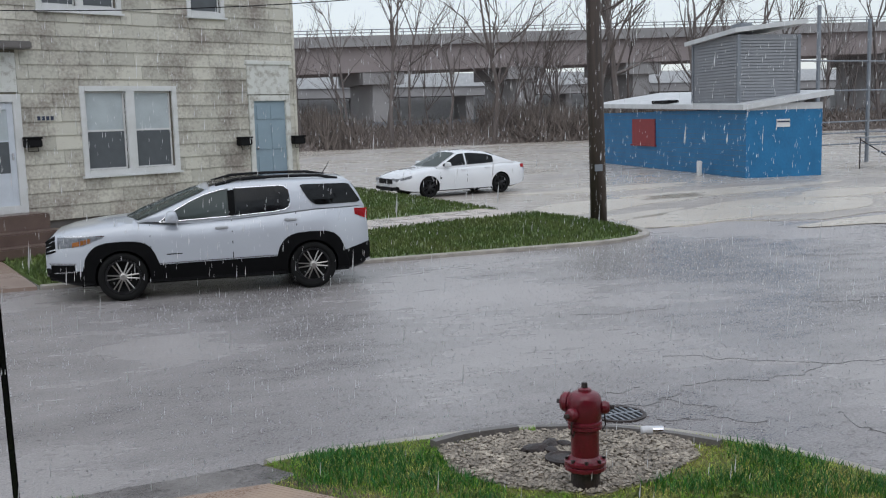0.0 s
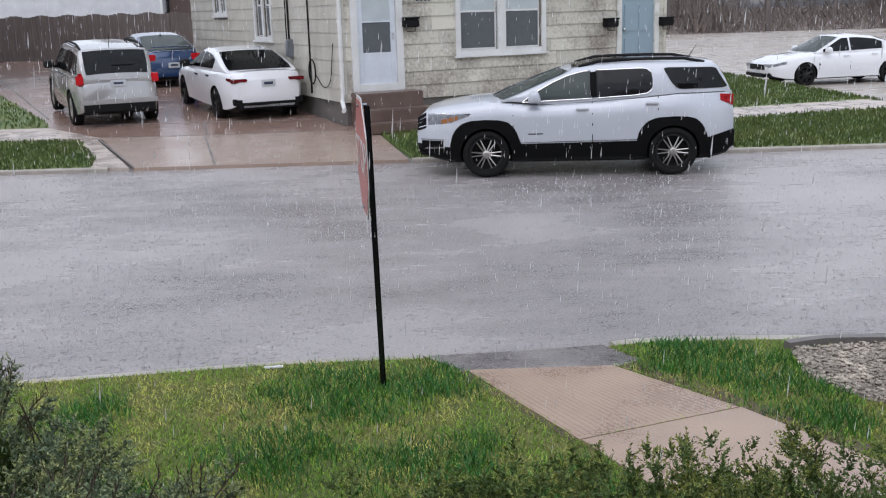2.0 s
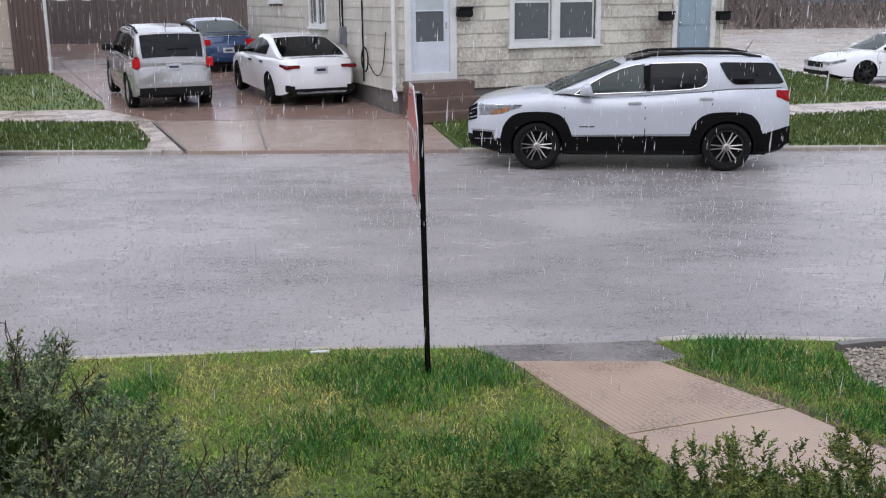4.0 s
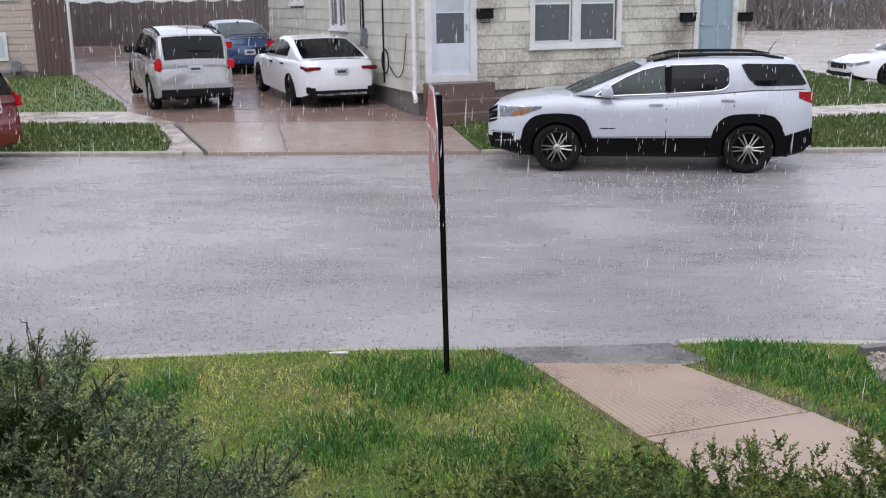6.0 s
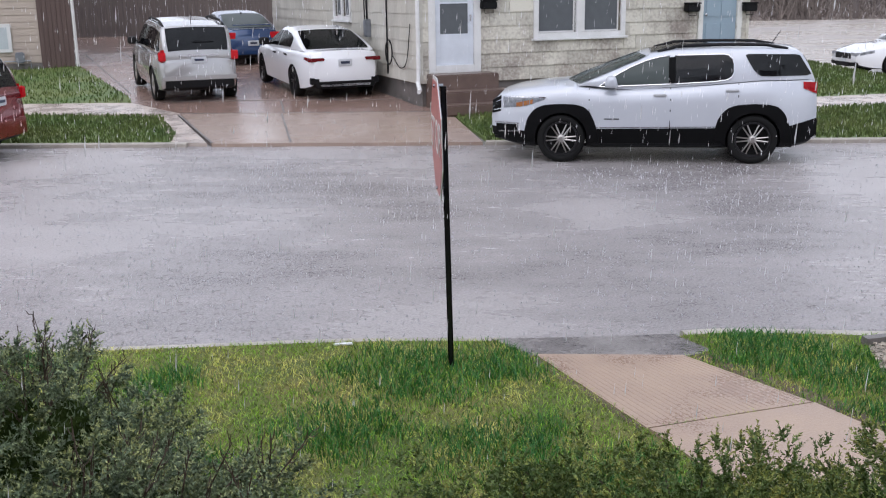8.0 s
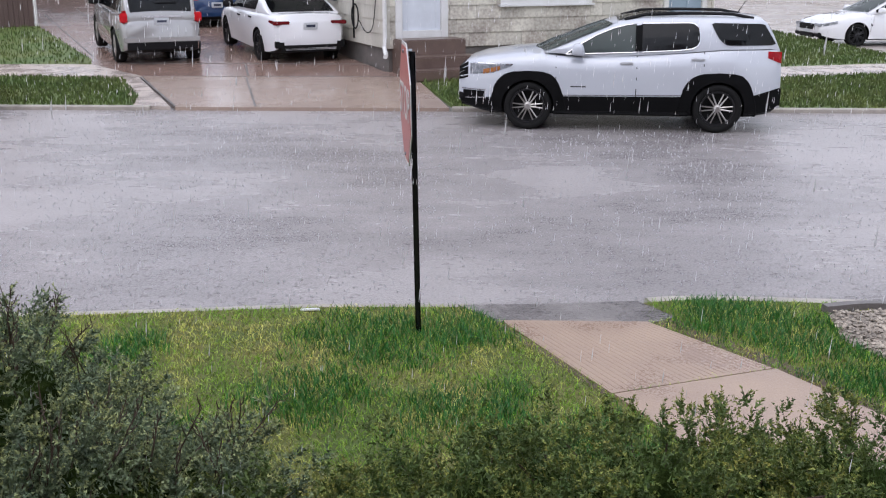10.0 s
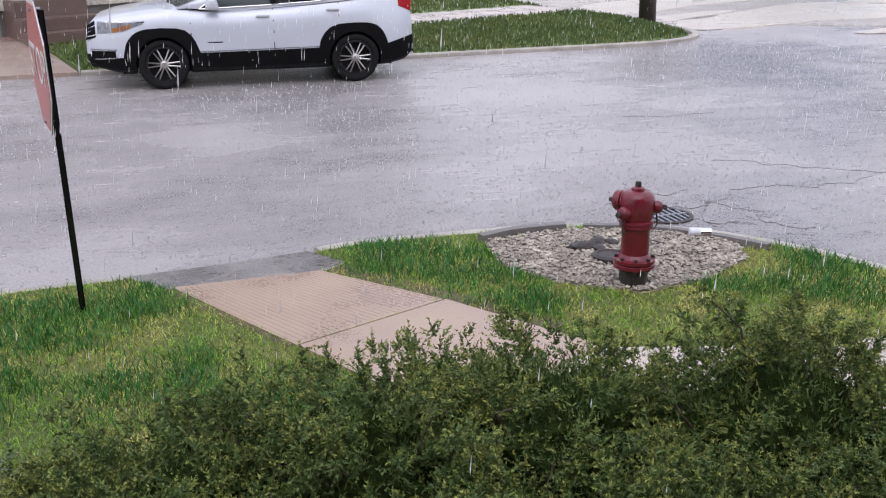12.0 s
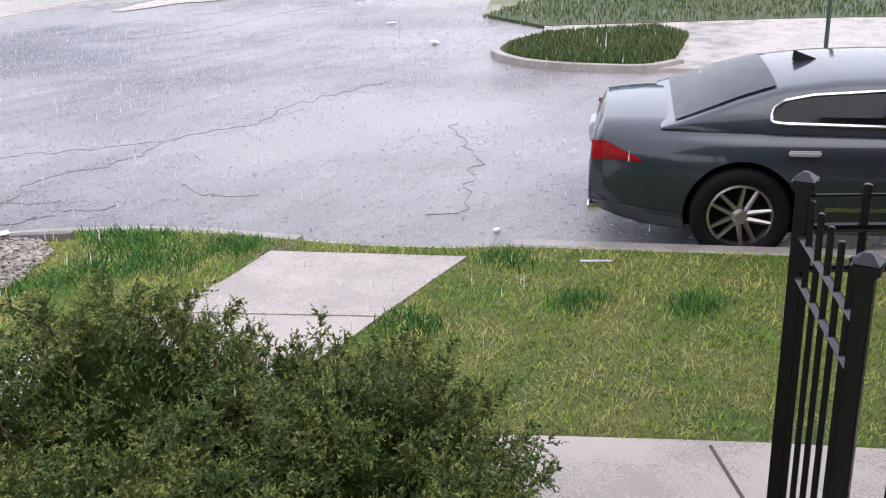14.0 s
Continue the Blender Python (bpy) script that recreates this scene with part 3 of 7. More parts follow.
for line, w in soil:
    tagged(beam("soil_edge", curve_pts(line, 6), [(-w, 0.0), (w, 0.0), (w * 0.5, 0.005), (-w * 0.5, 0.005)], M_SOIL, near_height),
           "dark wet soil strip beside the sidewalk", "soil", kind="structure")
NPROF = [(0.0, -0.12), (0.0, 0.09), (-0.02, 0.105), (-0.13, 0.105), (-0.15, 0.09), (-0.15, -0.12)]
i_a, i_b = 4 * 5, 5 * 5 + 2
tagged(beam("kerb_near_left", NC[: i_a + 1], [(-u, h - 0.01) for u, h in NPROF], M_KERB, 0.0), "grass-grown concrete kerb", "kerb", kind="structure")
tagged(beam("kerb_near_corner", NC[i_b: 12 * 5 + 2], [(-u, h) for u, h in NPROF], M_KERB, 0.0), "brown-stained concrete kerb", "kerb", kind="structure")
tagged(beam("kerb_near_dropped", NC[12 * 5 + 1: 15 * 5 + 1], [(-u * 1.4, h * 0.5) for u, h in NPROF], M_KERB, 0.0), "dropped concrete kerb at the ramp", "kerb", kind="structure")
tagged(beam("kerb_near_right", NC[15 * 5:], [(-u, h + 0.02) for u, h in NPROF], M_KERB, 0.0), "tan concrete kerb", "kerb", kind="structure")
SEEN = [tuple(p) for p in NC if -6 < p[0] < 7.3] + [(4.2, -0.3), (3.2, 1.6), (-1.0, 3.2), (-5.9, 3.6)]
blades("grass", SEEN, HOLES, near_height, 430000, 0.026, 0.0053, M_GRASS, "short wet green and straw-coloured lawn grass", 5, lean=2.2)
CL = [(-0.3, 6.1, 0.7), (-0.6, 5.2, 0.5), (0.3, 5.0, 0.55), (1.0, 4.6, 0.5), (-1.9, 5.9, 0.35), (0.2, 6.3, 0.5), (-1.4, 4.8, 0.3), (2.1, 6.6, 0.6), (2.5, 6.2, 0.6),
      (2.6, 5.5, 0.4), (4.9, 5.5, 0.45), (4.7, 5.0, 0.5), (5.1, 4.7, 0.3), (4.4, 5.2, 0.3), (-3.2, 6.2, 0.6), (-4.5, 6.0, 0.8), (5.75, 2.9, 0.25), (5.3, 2.2, 0.25), (5.6, 1.6, 0.22), (4.6, 2.9, 0.25), (4.0, 5.3, 0.3)]
blades("grass_clump", SEEN, HOLES, near_height, 330000, 0.066, 0.0068, M_LUSH, "long lush dark green grass tufts", 6, CL, 1.0)

# gravel bed
rng = np.random.default_rng(8)
gxs, gys = rng.uniform(2.7, 4.7, 14000), rng.uniform(5.3, 6.9, 14000)
ok = inside(GRAVEL, gxs, gys)
gxs, gys = gxs[ok][:6000], gys[ok][:6000]
octa = np.array([(1, 0, 0), (0, 1, 0), (-1, 0, 0), (0, -1, 0), (0, 0, 1), (0, 0, -1), (0.6, 0.6, 0.4), (-0.6, -0.6, 0.4)])
ofc = [(0, 6, 4), (6, 1, 4), (1, 2, 4), (2, 7, 4), (7, 3, 4), (3, 0, 4), (0, 1, 6), (2, 3, 7), (1, 0, 5), (2, 1, 5), (3, 2, 5), (0, 3, 5)]
sv, sf = [], []
for x, y in zip(gxs, gys):
    r = rng.uniform(0.008, 0.019)
    a = rng.uniform(0, 6.28)
    q = octa * rng.uniform(0.7, 1.25, (8, 3)) * (r * 1.3, r * 0.85, r * 0.7)
    sv.append(np.c_[q[:, 0] * math.cos(a) - q[:, 1] * math.sin(a), q[:, 0] * math.sin(a) + q[:, 1] * math.cos(a), q[:, 2]] + (x, y, 0.125 + rng.uniform(0, 0.022)))
    sf += [tuple(i + 8 * (len(sv) - 1) for i in t) for t in ofc]
tagged(raw("gravel", np.concatenate(sv).tolist(), sf, M_STONE), "bed of pale tan gravel round the hydrant", "gravel", kind="stuff")
tagged(patch("gravel_bed", GRAVEL, near_height, 0.006, M_STONE, 0.3, 0.05), "pale tan gravel bed", "gravel")
border = tagged(beam("stone_border", curve_pts([(2.78, 6.74), (3.1, 6.82), (3.5, 6.8)], 5), [(-0.04, 0.0), (0.04, 0.0), (0.035, 0.06), (-0.035, 0.06)], M_DARKCONC, near_height),
                "brown stone edging of the gravel bed", "edging", kind="structure")

tagged(beam("stone_border", curve_pts([(3.64, 6.76), (4.1, 6.55), (4.45, 6.22), (4.7, 5.86)], 5), [(-0.035, 0.0), (0.035, 0.0), (0.03, 0.05), (-0.03, 0.05)], M_DARKCONC, near_height),
       "dark brown stone edging behind the hydrant", "edging", kind="structure")

# cracks in the asphalt
CR = [[(4.6, 7.5), (5.2, 7.4), (5.9, 7.75), (6.6, 7.55), (7.4, 7.75), (8.4, 7.5), (9.5, 7.7), (11.1, 7.5)], [(7.4, 7.75), (6.8, 8.3), (6.1, 8.9)],
      [(5.2, 7.4), (4.9, 7.0), (5.2, 6.7)], [(5.2, 7.4), (5.5, 7.1), (5.35, 6.8), (5.6, 6.5)], [(4.4, 7.7), (4.9, 7.75), (5.3, 7.9)],
      [(6.56, 4.04), (6.89, 3.87), (7.5, 4.25), (8.2, 4.52), (8.86, 5.23), (9.38, 5.53)], [(6.3, 6.4), (6.2, 6.0), (6.4, 5.7)],
      [(9.5, 10.5), (9.9, 10.3), (10.6, 10.4)], [(6.4, 11.2), (7.0, 11.0), (7.6, 11.1)], [(12, 14), (14, 13.4), (17, 13.6), (21, 12.8)]]
cracks = thing("road_crack", pose(0, 0, 0), "thin dark cracks in the wet asphalt", "crack", kind="structure")
for c in CR:
    cc = curve_pts(c, 16)
    cc = [(x + 0.12 * noise.noise((x * 4, y * 4, 1)) + 0.03 * noise.noise((x * 17, y * 17, 2)), y + 0.14 * noise.noise((x * 4, y * 4, 5)) + 0.04 * noise.noise((x * 17, y * 17, 6))) for x, y in cc]
    w = 0.006 if len(c) > 6 else 0.002
    beam("crack", cc, [(-w, -0.01), (w, -0.01), (w * 0.7, 0.004), (-w * 0.7, 0.004)], M_CRACK, 0.0, cracks)

# corner island and field on the other side
ISLAND = [(13.05, 6.9), (12.7, 6.3), (12.65, 5.6), (12.9, 4.75), (13.6, 4.6), (15.6, 5.1), (16.3, 5.9), (15.0, 7.2), (13.8, 7.25)]
FIELD = [(15.9, 7.7), (16.8, 9.3), (18.7, 9.6), (20.5, 9.3), (26, 6.2), (30, 2), (26, -6), (19.5, 1.5), (18.0, 4.4)]
flat = lambda x, y: 0.03 + 0.0 * x
for nm, poly in (("island_lawn", ISLAND), ("field_lawn", FIELD)):
    tagged(patch(nm, poly, flat, 0.03, M_FARGRASS, 0.6), "wet green grass at the corner", "lawn")
    blades("grass", poly, [], lambda x, y: flat(x, y) + 0.03, 20000, 0.09, 0.024, M_FARGRASS, "short wet green grass at the corner", 30 + len(nm))
tagged(patch("corner_walk", [(12.9, 4.7), (15.6, 5.1), (16.4, 5.9), (15.0, 7.25), (15.9, 7.7), (18.0, 4.4), (19.5, 1.5), (17.5, 0), (13.4, 3.2)], flat, 0.02, M_CONC, 0.6),
       "wet pale concrete corner sidewalk", "sidewalk")
patch("muddy_field", [(16.8, 9.4), (20.1, 11.0), (22.3, 15.9), (40, 24), (60, 10), (40, -6), (30, 2), (26, 6.2), (20.5, 9.3), (18.7, 9.6)], lambda x, y: 0.03 + 0 * x, 0.02, M_MUD, 1.5)
isl = curve_pts([(14.6, 7.45), (13.7, 7.4), (13.05, 7.1), (12.6, 6.4), (12.55, 5.6), (12.8, 4.7), (13.4, 4.4)], 5)
tagged(beam("kerb_island", isl, [(0.0, -0.1), (0.0, 0.1), (0.13, 0.1), (0.14, -0.1)], M_KERB, 0.0), "pale concrete kerb round the corner island", "kerb", kind="structure")

# ---- the house across the street ----
HM = Matrix.Translation((-1.44, 20.77, 0)) @ Matrix.Rotation(radians(25), 4, "Z")
HW, HD, HZ = 8.0, 13.7, 6.6
house = thing("duplex_house", HM, "old two-storey house clad in weathered cream shingles", "house")


def wall_bm(length, z0, z1, holes, thick, mat_m):
    """A wall along x with its openings left out, thick towards +y."""
    us = sorted({0, length, *[h[0] for h in holes], *[h[1] for h in holes]})
    zs = sorted({z0, z1, *[h[2] for h in holes], *[h[3] for h in holes]})
    bm = bmesh.new()
    for u0, u1 in zip(us, us[1:]):
        for a, b in zip(zs, zs[1:]):
            if not any(h[0] <= (u0 + u1) / 2 <= h[1] and h[2] <= (a + b) / 2 <= h[3] for h in holes):
                cube(bm, u0, u1, 0, thick, a, b, 0, mat_m)
    bmesh.ops.remove_doubles(bm, verts=bm.verts, dist=1e-4)
    return bm


F_HOLES = [(0.32, 1.17, 1.07, 3.06), (6.76, 7.68, 1.0, 3.03), (2.66, 3.54, 1.66, 3.26), (3.74, 4.62, 1.66, 3.26), (1.9, 2.6, 4.95, 6.3), (2.75, 3.45, 4.95, 6.3), (5.24, 6.0, 4.98, 6.3)]
S_HOLES = [(4.85, 5.45, 1.98, 3.5), (5.6, 6.2, 1.98, 3.5), (9.15, 9.75, 2.6, 3.7), (9.9, 10.5, 2.6, 3.7)]
part("front_wall", wall_bm(HW, 0.7, HZ, F_HOLES, 0.18, None), M_SHEATH, house, "dark sheathing under the shingles")
SIDE = Matrix.Translation((0.0, 0, 0)) @ Matrix.Rotation(radians(90), 4, "Z") @ Matrix.Scale(-1, 4, (0, 1, 0))
bm = wall_bm(HD, 0.7, HZ, S_HOLES, 0.18, SIDE)
bmesh.ops.recalc_face_normals(bm, faces=bm.faces)
part("side_wall", bm, M_SHEATH, house, "dark sheathing under the shingles")
part("end_wall", boxm(HW - 0.18, HW, 0.2, HD, 0.7, HZ), M_SHINGLE2, house)
part("back_wall", boxm(0.2, HW - 0.2, HD - 0.18, HD, 0.7, HZ), M_SHINGLE2, house)
part("upper_floor", boxm(0.2, HW - 0.2, 0.2, HD - 0.2, 3.95, 4.1), M_SHEATH, house)
part("ground_floor", boxm(0.2, HW - 0.2, 0.2, HD - 0.2, 0.85, 1.0), M_SHEATH, house)
part("partition", boxm(0.2, HW - 0.2, 3.2, 3.3, 1.0, HZ), M_BROWN, house, "dark room wall behind the windows")
part("foundation", boxm(0.05, HW - 0.05, 0.05, HD - 0.05, -0.1, 0.72), M_DARKCONC, house, "dark stained concrete foundation")
bm = bmesh.new()
vs = [bm.verts.new(v) for v in ((-0.35, -0.35, HZ), (HW + 0.35, -0.35, HZ), (HW + 0.35, HD + 0.35, HZ), (-0.35, HD + 0.35, HZ), (HW / 2, -0.35, HZ + 2.6), (HW / 2, HD + 0.35, HZ + 2.6))]
for f in ((0, 1, 4), (1, 2, 5, 4), (2, 3, 5), (3, 0, 4, 5), (3, 2, 1, 0)):
    bm.faces.new([vs[i] for i in f])
part("roof", bm, M_BROWN, house, "dark shingled gable roof")


def casing(u0, u1, z0, z1, w, m4, name, proud=0.05, mt=None, sill=True):
    """A frame round an opening."""
    bm = bmesh.new()
    for a, b, c, d in ((u0 - w, u0, z0 - w, z1 + w), (u1, u1 + w, z0 - w, z1 + w), (u0, u1, z1, z1 + w), (u0, u1, z0 - w, z0)):
        cube(bm, a, b, -proud, 0.1, c, d, 0.006, m4)
    if sill:
        cube(bm, u0 - w - 0.04, u1 + w + 0.04, -proud - 0.05, 0.05, z0 - w - 0.045, z0 - w, 0.006, m4)
    bmesh.ops.recalc_face_normals(bm, faces=bm.faces)
    return part(name, bm, mt or M_TRIM, house, "white painted wood casing")


def sash(u0, u1, z0, z1, m4, parent, blind=True):
    mid = z0 + (z1 - z0) * 0.5
    bm = bmesh.new()
    t = 0.035
    for a, b, c, d in ((u0, u0 + t, z0, z1), (u1 - t, u1, z0, z1), (u0, u1, z1 - t, z1), (u0, u1, z0, z0 + t), (u0, u1, mid - 0.02, mid + 0.02)):
        cube(bm, a, b, 0.04, 0.075, c, d, 0.003, m4)
    bmesh.ops.recalc_face_normals(bm, faces=bm.faces)
    part("sash", bm, M_TRIM, parent)
    part("lower_pane", boxm(u0 + t, u1 - t, 0.050, 0.054, z0 + t, mid - 0.02, 0, m4), M_SCREEN, parent, "dark screened lower pane")
    p = part("upper_pane", boxm(u0 + t, u1 - t, 0.060, 0.064, mid + 0.02, z1 - t, 0, m4), M_BLIND if blind else M_PANE, parent, "pane backed by a pale blind" if blind else "dark reflecting pane")
    return p


one = Matrix.Identity(4)
w = casing(2.64, 4.64, 1.66, 3.26, 0.11, one, "double_window")
part("mullion", boxm(3.54, 3.74, -0.05, 0.1, 1.66, 3.26, 0.006), M_TRIM, w)
sash(2.66, 3.54, 1.66, 3.26, one, w)
sash(3.74, 4.62, 1.66, 3.26, one, w)
w = casing(1.88, 3.47, 4.95, 6.3, 0.11, one, "upper_window")
part("mullion", boxm(2.6, 2.75, -0.05, 0.1, 4.95, 6.3, 0.006), M_TRIM, w)
sash(1.9, 2.6, 4.95, 6.3, one, w, False)
sash(2.75, 3.45, 4.95, 6.3, one, w, False)
w = casing(5.24, 6.0, 4.98, 6.3, 0.1, one, "upper_window")
sash(5.24, 6.0, 4.98, 6.3, one, w, False)
for a, b, c, d in ((4.85, 6.2, 1.98, 3.5), (9.15, 10.5, 2.6, 3.7)):
    w = casing(a, b, c, d, 0.09, SIDE, "side_window")
    mu = (a + b) / 2
    part("mullion", boxm(mu - 0.075, mu + 0.075, -0.04, 0.1, c, d, 0, SIDE), M_TRIM, w)
    sash(a, mu - 0.075, c, d, SIDE, w, False)
    sash(mu + 0.075, b, c, d, SIDE, w, False)

# doors
dr = casing(0.32, 1.17, 1.07, 3.06, 0.15, one, "storm_door_frame", sill=False)
bm = bmesh.new()
for a, b, c, d in ((0.32, 0.44, 1.07, 3.06), (1.05, 1.17, 1.07, 3.06), (0.44, 1.05, 2.92, 3.06), (0.44, 1.05, 1.07, 1.70), (0.44, 1.05, 2.30, 2.33)):
    cube(bm, a, b, 0.0, 0.045, c, d, 0.004)
door = part("storm_door", bm, M_STORM, house, "white storm door with a two-part window")
part("upper_pane", boxm(0.44, 1.05, 0.02, 0.026, 2.33, 2.92), M_BLIND, door, "pale curtained glass")
part("lower_pane", boxm(0.44, 1.05, 0.014, 0.02, 1.70, 2.30), M_SCREEN, door, "dark insect screen")
part("handle", boxm(1.08, 1.11, -0.05, 0.0, 1.95, 2.08, 0.008), M_CHROME, door)
part("transom_panel", boxm(0.2, 1.29, -0.02, 0.0, 3.25, 4.0, 0.006), M_PEEL, house, "peeling white panel above the door")
part("door_canopy", boxm(0.02, 1.5, -0.35, 0.05, 4.06, 4.2, 0.02), M_DARKCONC, house, "dark weathered door hood")
casing(6.76, 7.68, 1.0, 3.03, 0.13, one, "blue_door_frame", mt=M_PEEL, sill=False)
door = part("blue_door", boxm(6.76, 7.68, 0.01, 0.055, 1.0, 3.03), M_BLUEDOOR, house, "pale blue panelled entry door")
for a, b in ((6.86, 7.18), (7.26, 7.58)):
    for c, d in ((1.12, 1.75), (1.9, 2.5), (2.6, 2.92)):
        part("panel", boxm(a, b, -0.006, 0.02, c, d, 0.01), M_BLUEDOOR, door)
bm = bmesh.new()
bmesh.ops.create_uvsphere(bm, u_segments=12, v_segments=8, radius=0.035, matrix=Matrix.Translation((6.84, -0.03, 1.95)))
part("door_knob", bm, M_CHROME, door, smooth=True)
part("transom_panel", boxm(6.62, 7.82, -0.03, 0.0, 3.18, 3.86, 0.006), M_PEEL, house, "peeling white panel above the blue door")
part("transom_trim", boxm(6.56, 7.88, -0.06, 0.0, 3.86, 3.96, 0.01), M_PEEL, house)
for nm, u, z in (("mailbox", 1.47, 2.28), ("mailbox", 6.42, 2.12), ("mailbox", 7.96, 2.1)):
    bm = boxm(u - 0.17, u + 0.17, -0.18, 0.0, z - 0.1, z + 0.06, 0.02)
    cube(bm, u - 0.19, u + 0.19, -0.21, 0.0, z + 0.06, z + 0.10, 0.02)
    box_ob = part(nm, bm, M_BLACKPL, house, "black wall mailbox")
    part("newspaper_hook", tube(bmesh.new(), [(u - 0.1, -0.1, z - 0.1), (u - 0.1, -0.12, z - 0.18), (u + 0.1, -0.12, z - 0.18), (u + 0.1, -0.1, z - 0.1)], 0.008, 5), M_BLACK, box_ob)
plate = part("house_number_plate", boxm(1.58, 2.0, -0.035, -0.005, 2.68, 2.80, 0.004), M_SHINGLE2, house, "small cream number plate")
for k in range(4):
    part("plate_bar", boxm(1.63 + 0.09 * k, 1.69 + 0.09 * k, -0.042, -0.034, 2.70, 2.78), M_INK, plate)
bm = bmesh.new()
cube(bm, 0.12, 1.5, -0.55, 0.05, 0.2, 0.92, 0.02)
cube(bm, 0.05, 1.6, -1.0, -0.55, 0.2, 0.62, 0.02)
cube(bm, 0.0, 1.75, -1.4, -1.0, 0.2, 0.40, 0.02)
tagged(part("stoop", bm, M_STOOP, None), "dark stained concrete door steps", "steps").matrix_basis = HM
bm = bmesh.new()
cube(bm, 6.5, 8.0, -1.0, 0.05, 0.2, 0.9, 0.02)
tagged(part("stoop", bm, M_STOOP, None), "dark stained concrete door steps", "steps").matrix_basis = HM
part("downspout", tube(bmesh.new(), [(-0.07, -0.06, 6.4), (-0.07, -0.06, 0.95), (-0.1, -0.1, 0.75), (-0.14, -0.3, 0.62), (-0.2, -0.42, 0.6)], 0.045, 8), M_TRIM, house, "white downspout with a kicked-out foot")
for v, r in ((1.99, 0.018), (3.43, 0.022), (3.62, 0.014)):
    part("conduit", tube(bmesh.new(), [(-0.04, v, 6.4), (-0.04, v, 1.7 if v > 3 else 0.8)], r, 6), M_BLACKPL, house, "dark cable conduit")
part("meter_box", boxm(-0.14, 0.0, 3.2, 3.42, 1.55, 1.95, 0.02), M_STEEL, house, "grey electric meter box")
part("garden_hose", tube(bmesh.new(), [(-0.07, 1.8 + 0.22 * math.cos(a * 0.5), 1.28 + 0.26 * math.sin(a * 0.5)) for a in range(40)], 0.016, 6), M_BLACKPL, house, "coiled dark hose")
part("loose_cable", tube(bmesh.new(), curve_pts([(-0.05, 1.6, 1.2), (-0.06, 1.1, 0.98), (-0.05, 0.7, 1.15), (-0.05, 0.45, 1.9)], 6), 0.01, 5), M_BLACKPL, house)
part("corner_board", boxm(-0.03, 0.05, -0.03, 0.05, 0.72, HZ, 0.004), M_SHINGLE2, house)
part("corner_board", boxm(HW - 0.05, HW + 0.03, -0.03, 0.06, 0.72, HZ, 0.004), M_SHINGLE, house)


# ---- vehicles ----
def boolean_cut(ob, cutter):
    md = ob.modifiers.new("cut", "BOOLEAN")
    md.operation, md.object, md.solver = "DIFFERENCE", cutter, "EXACT"
    md.material_mode = "TRANSFER"
    got = bpy.data.meshes.new_from_object(ob.evaluated_get(bpy.context.evaluated_depsgraph_get()))
    ob.modifiers.clear()
    ob.data = got
    bpy.data.objects.remove(cutter)


def soften(me, angle=38):
    bm = bmesh.new()
    bm.from_mesh(me)
    for f in bm.faces:
        f.smooth = True
    for e in bm.edges:
        e.smooth = len(e.link_faces) == 2 and e.calc_face_angle(0) < radians(angle)
    bm.to_mesh(me)
    bm.free()


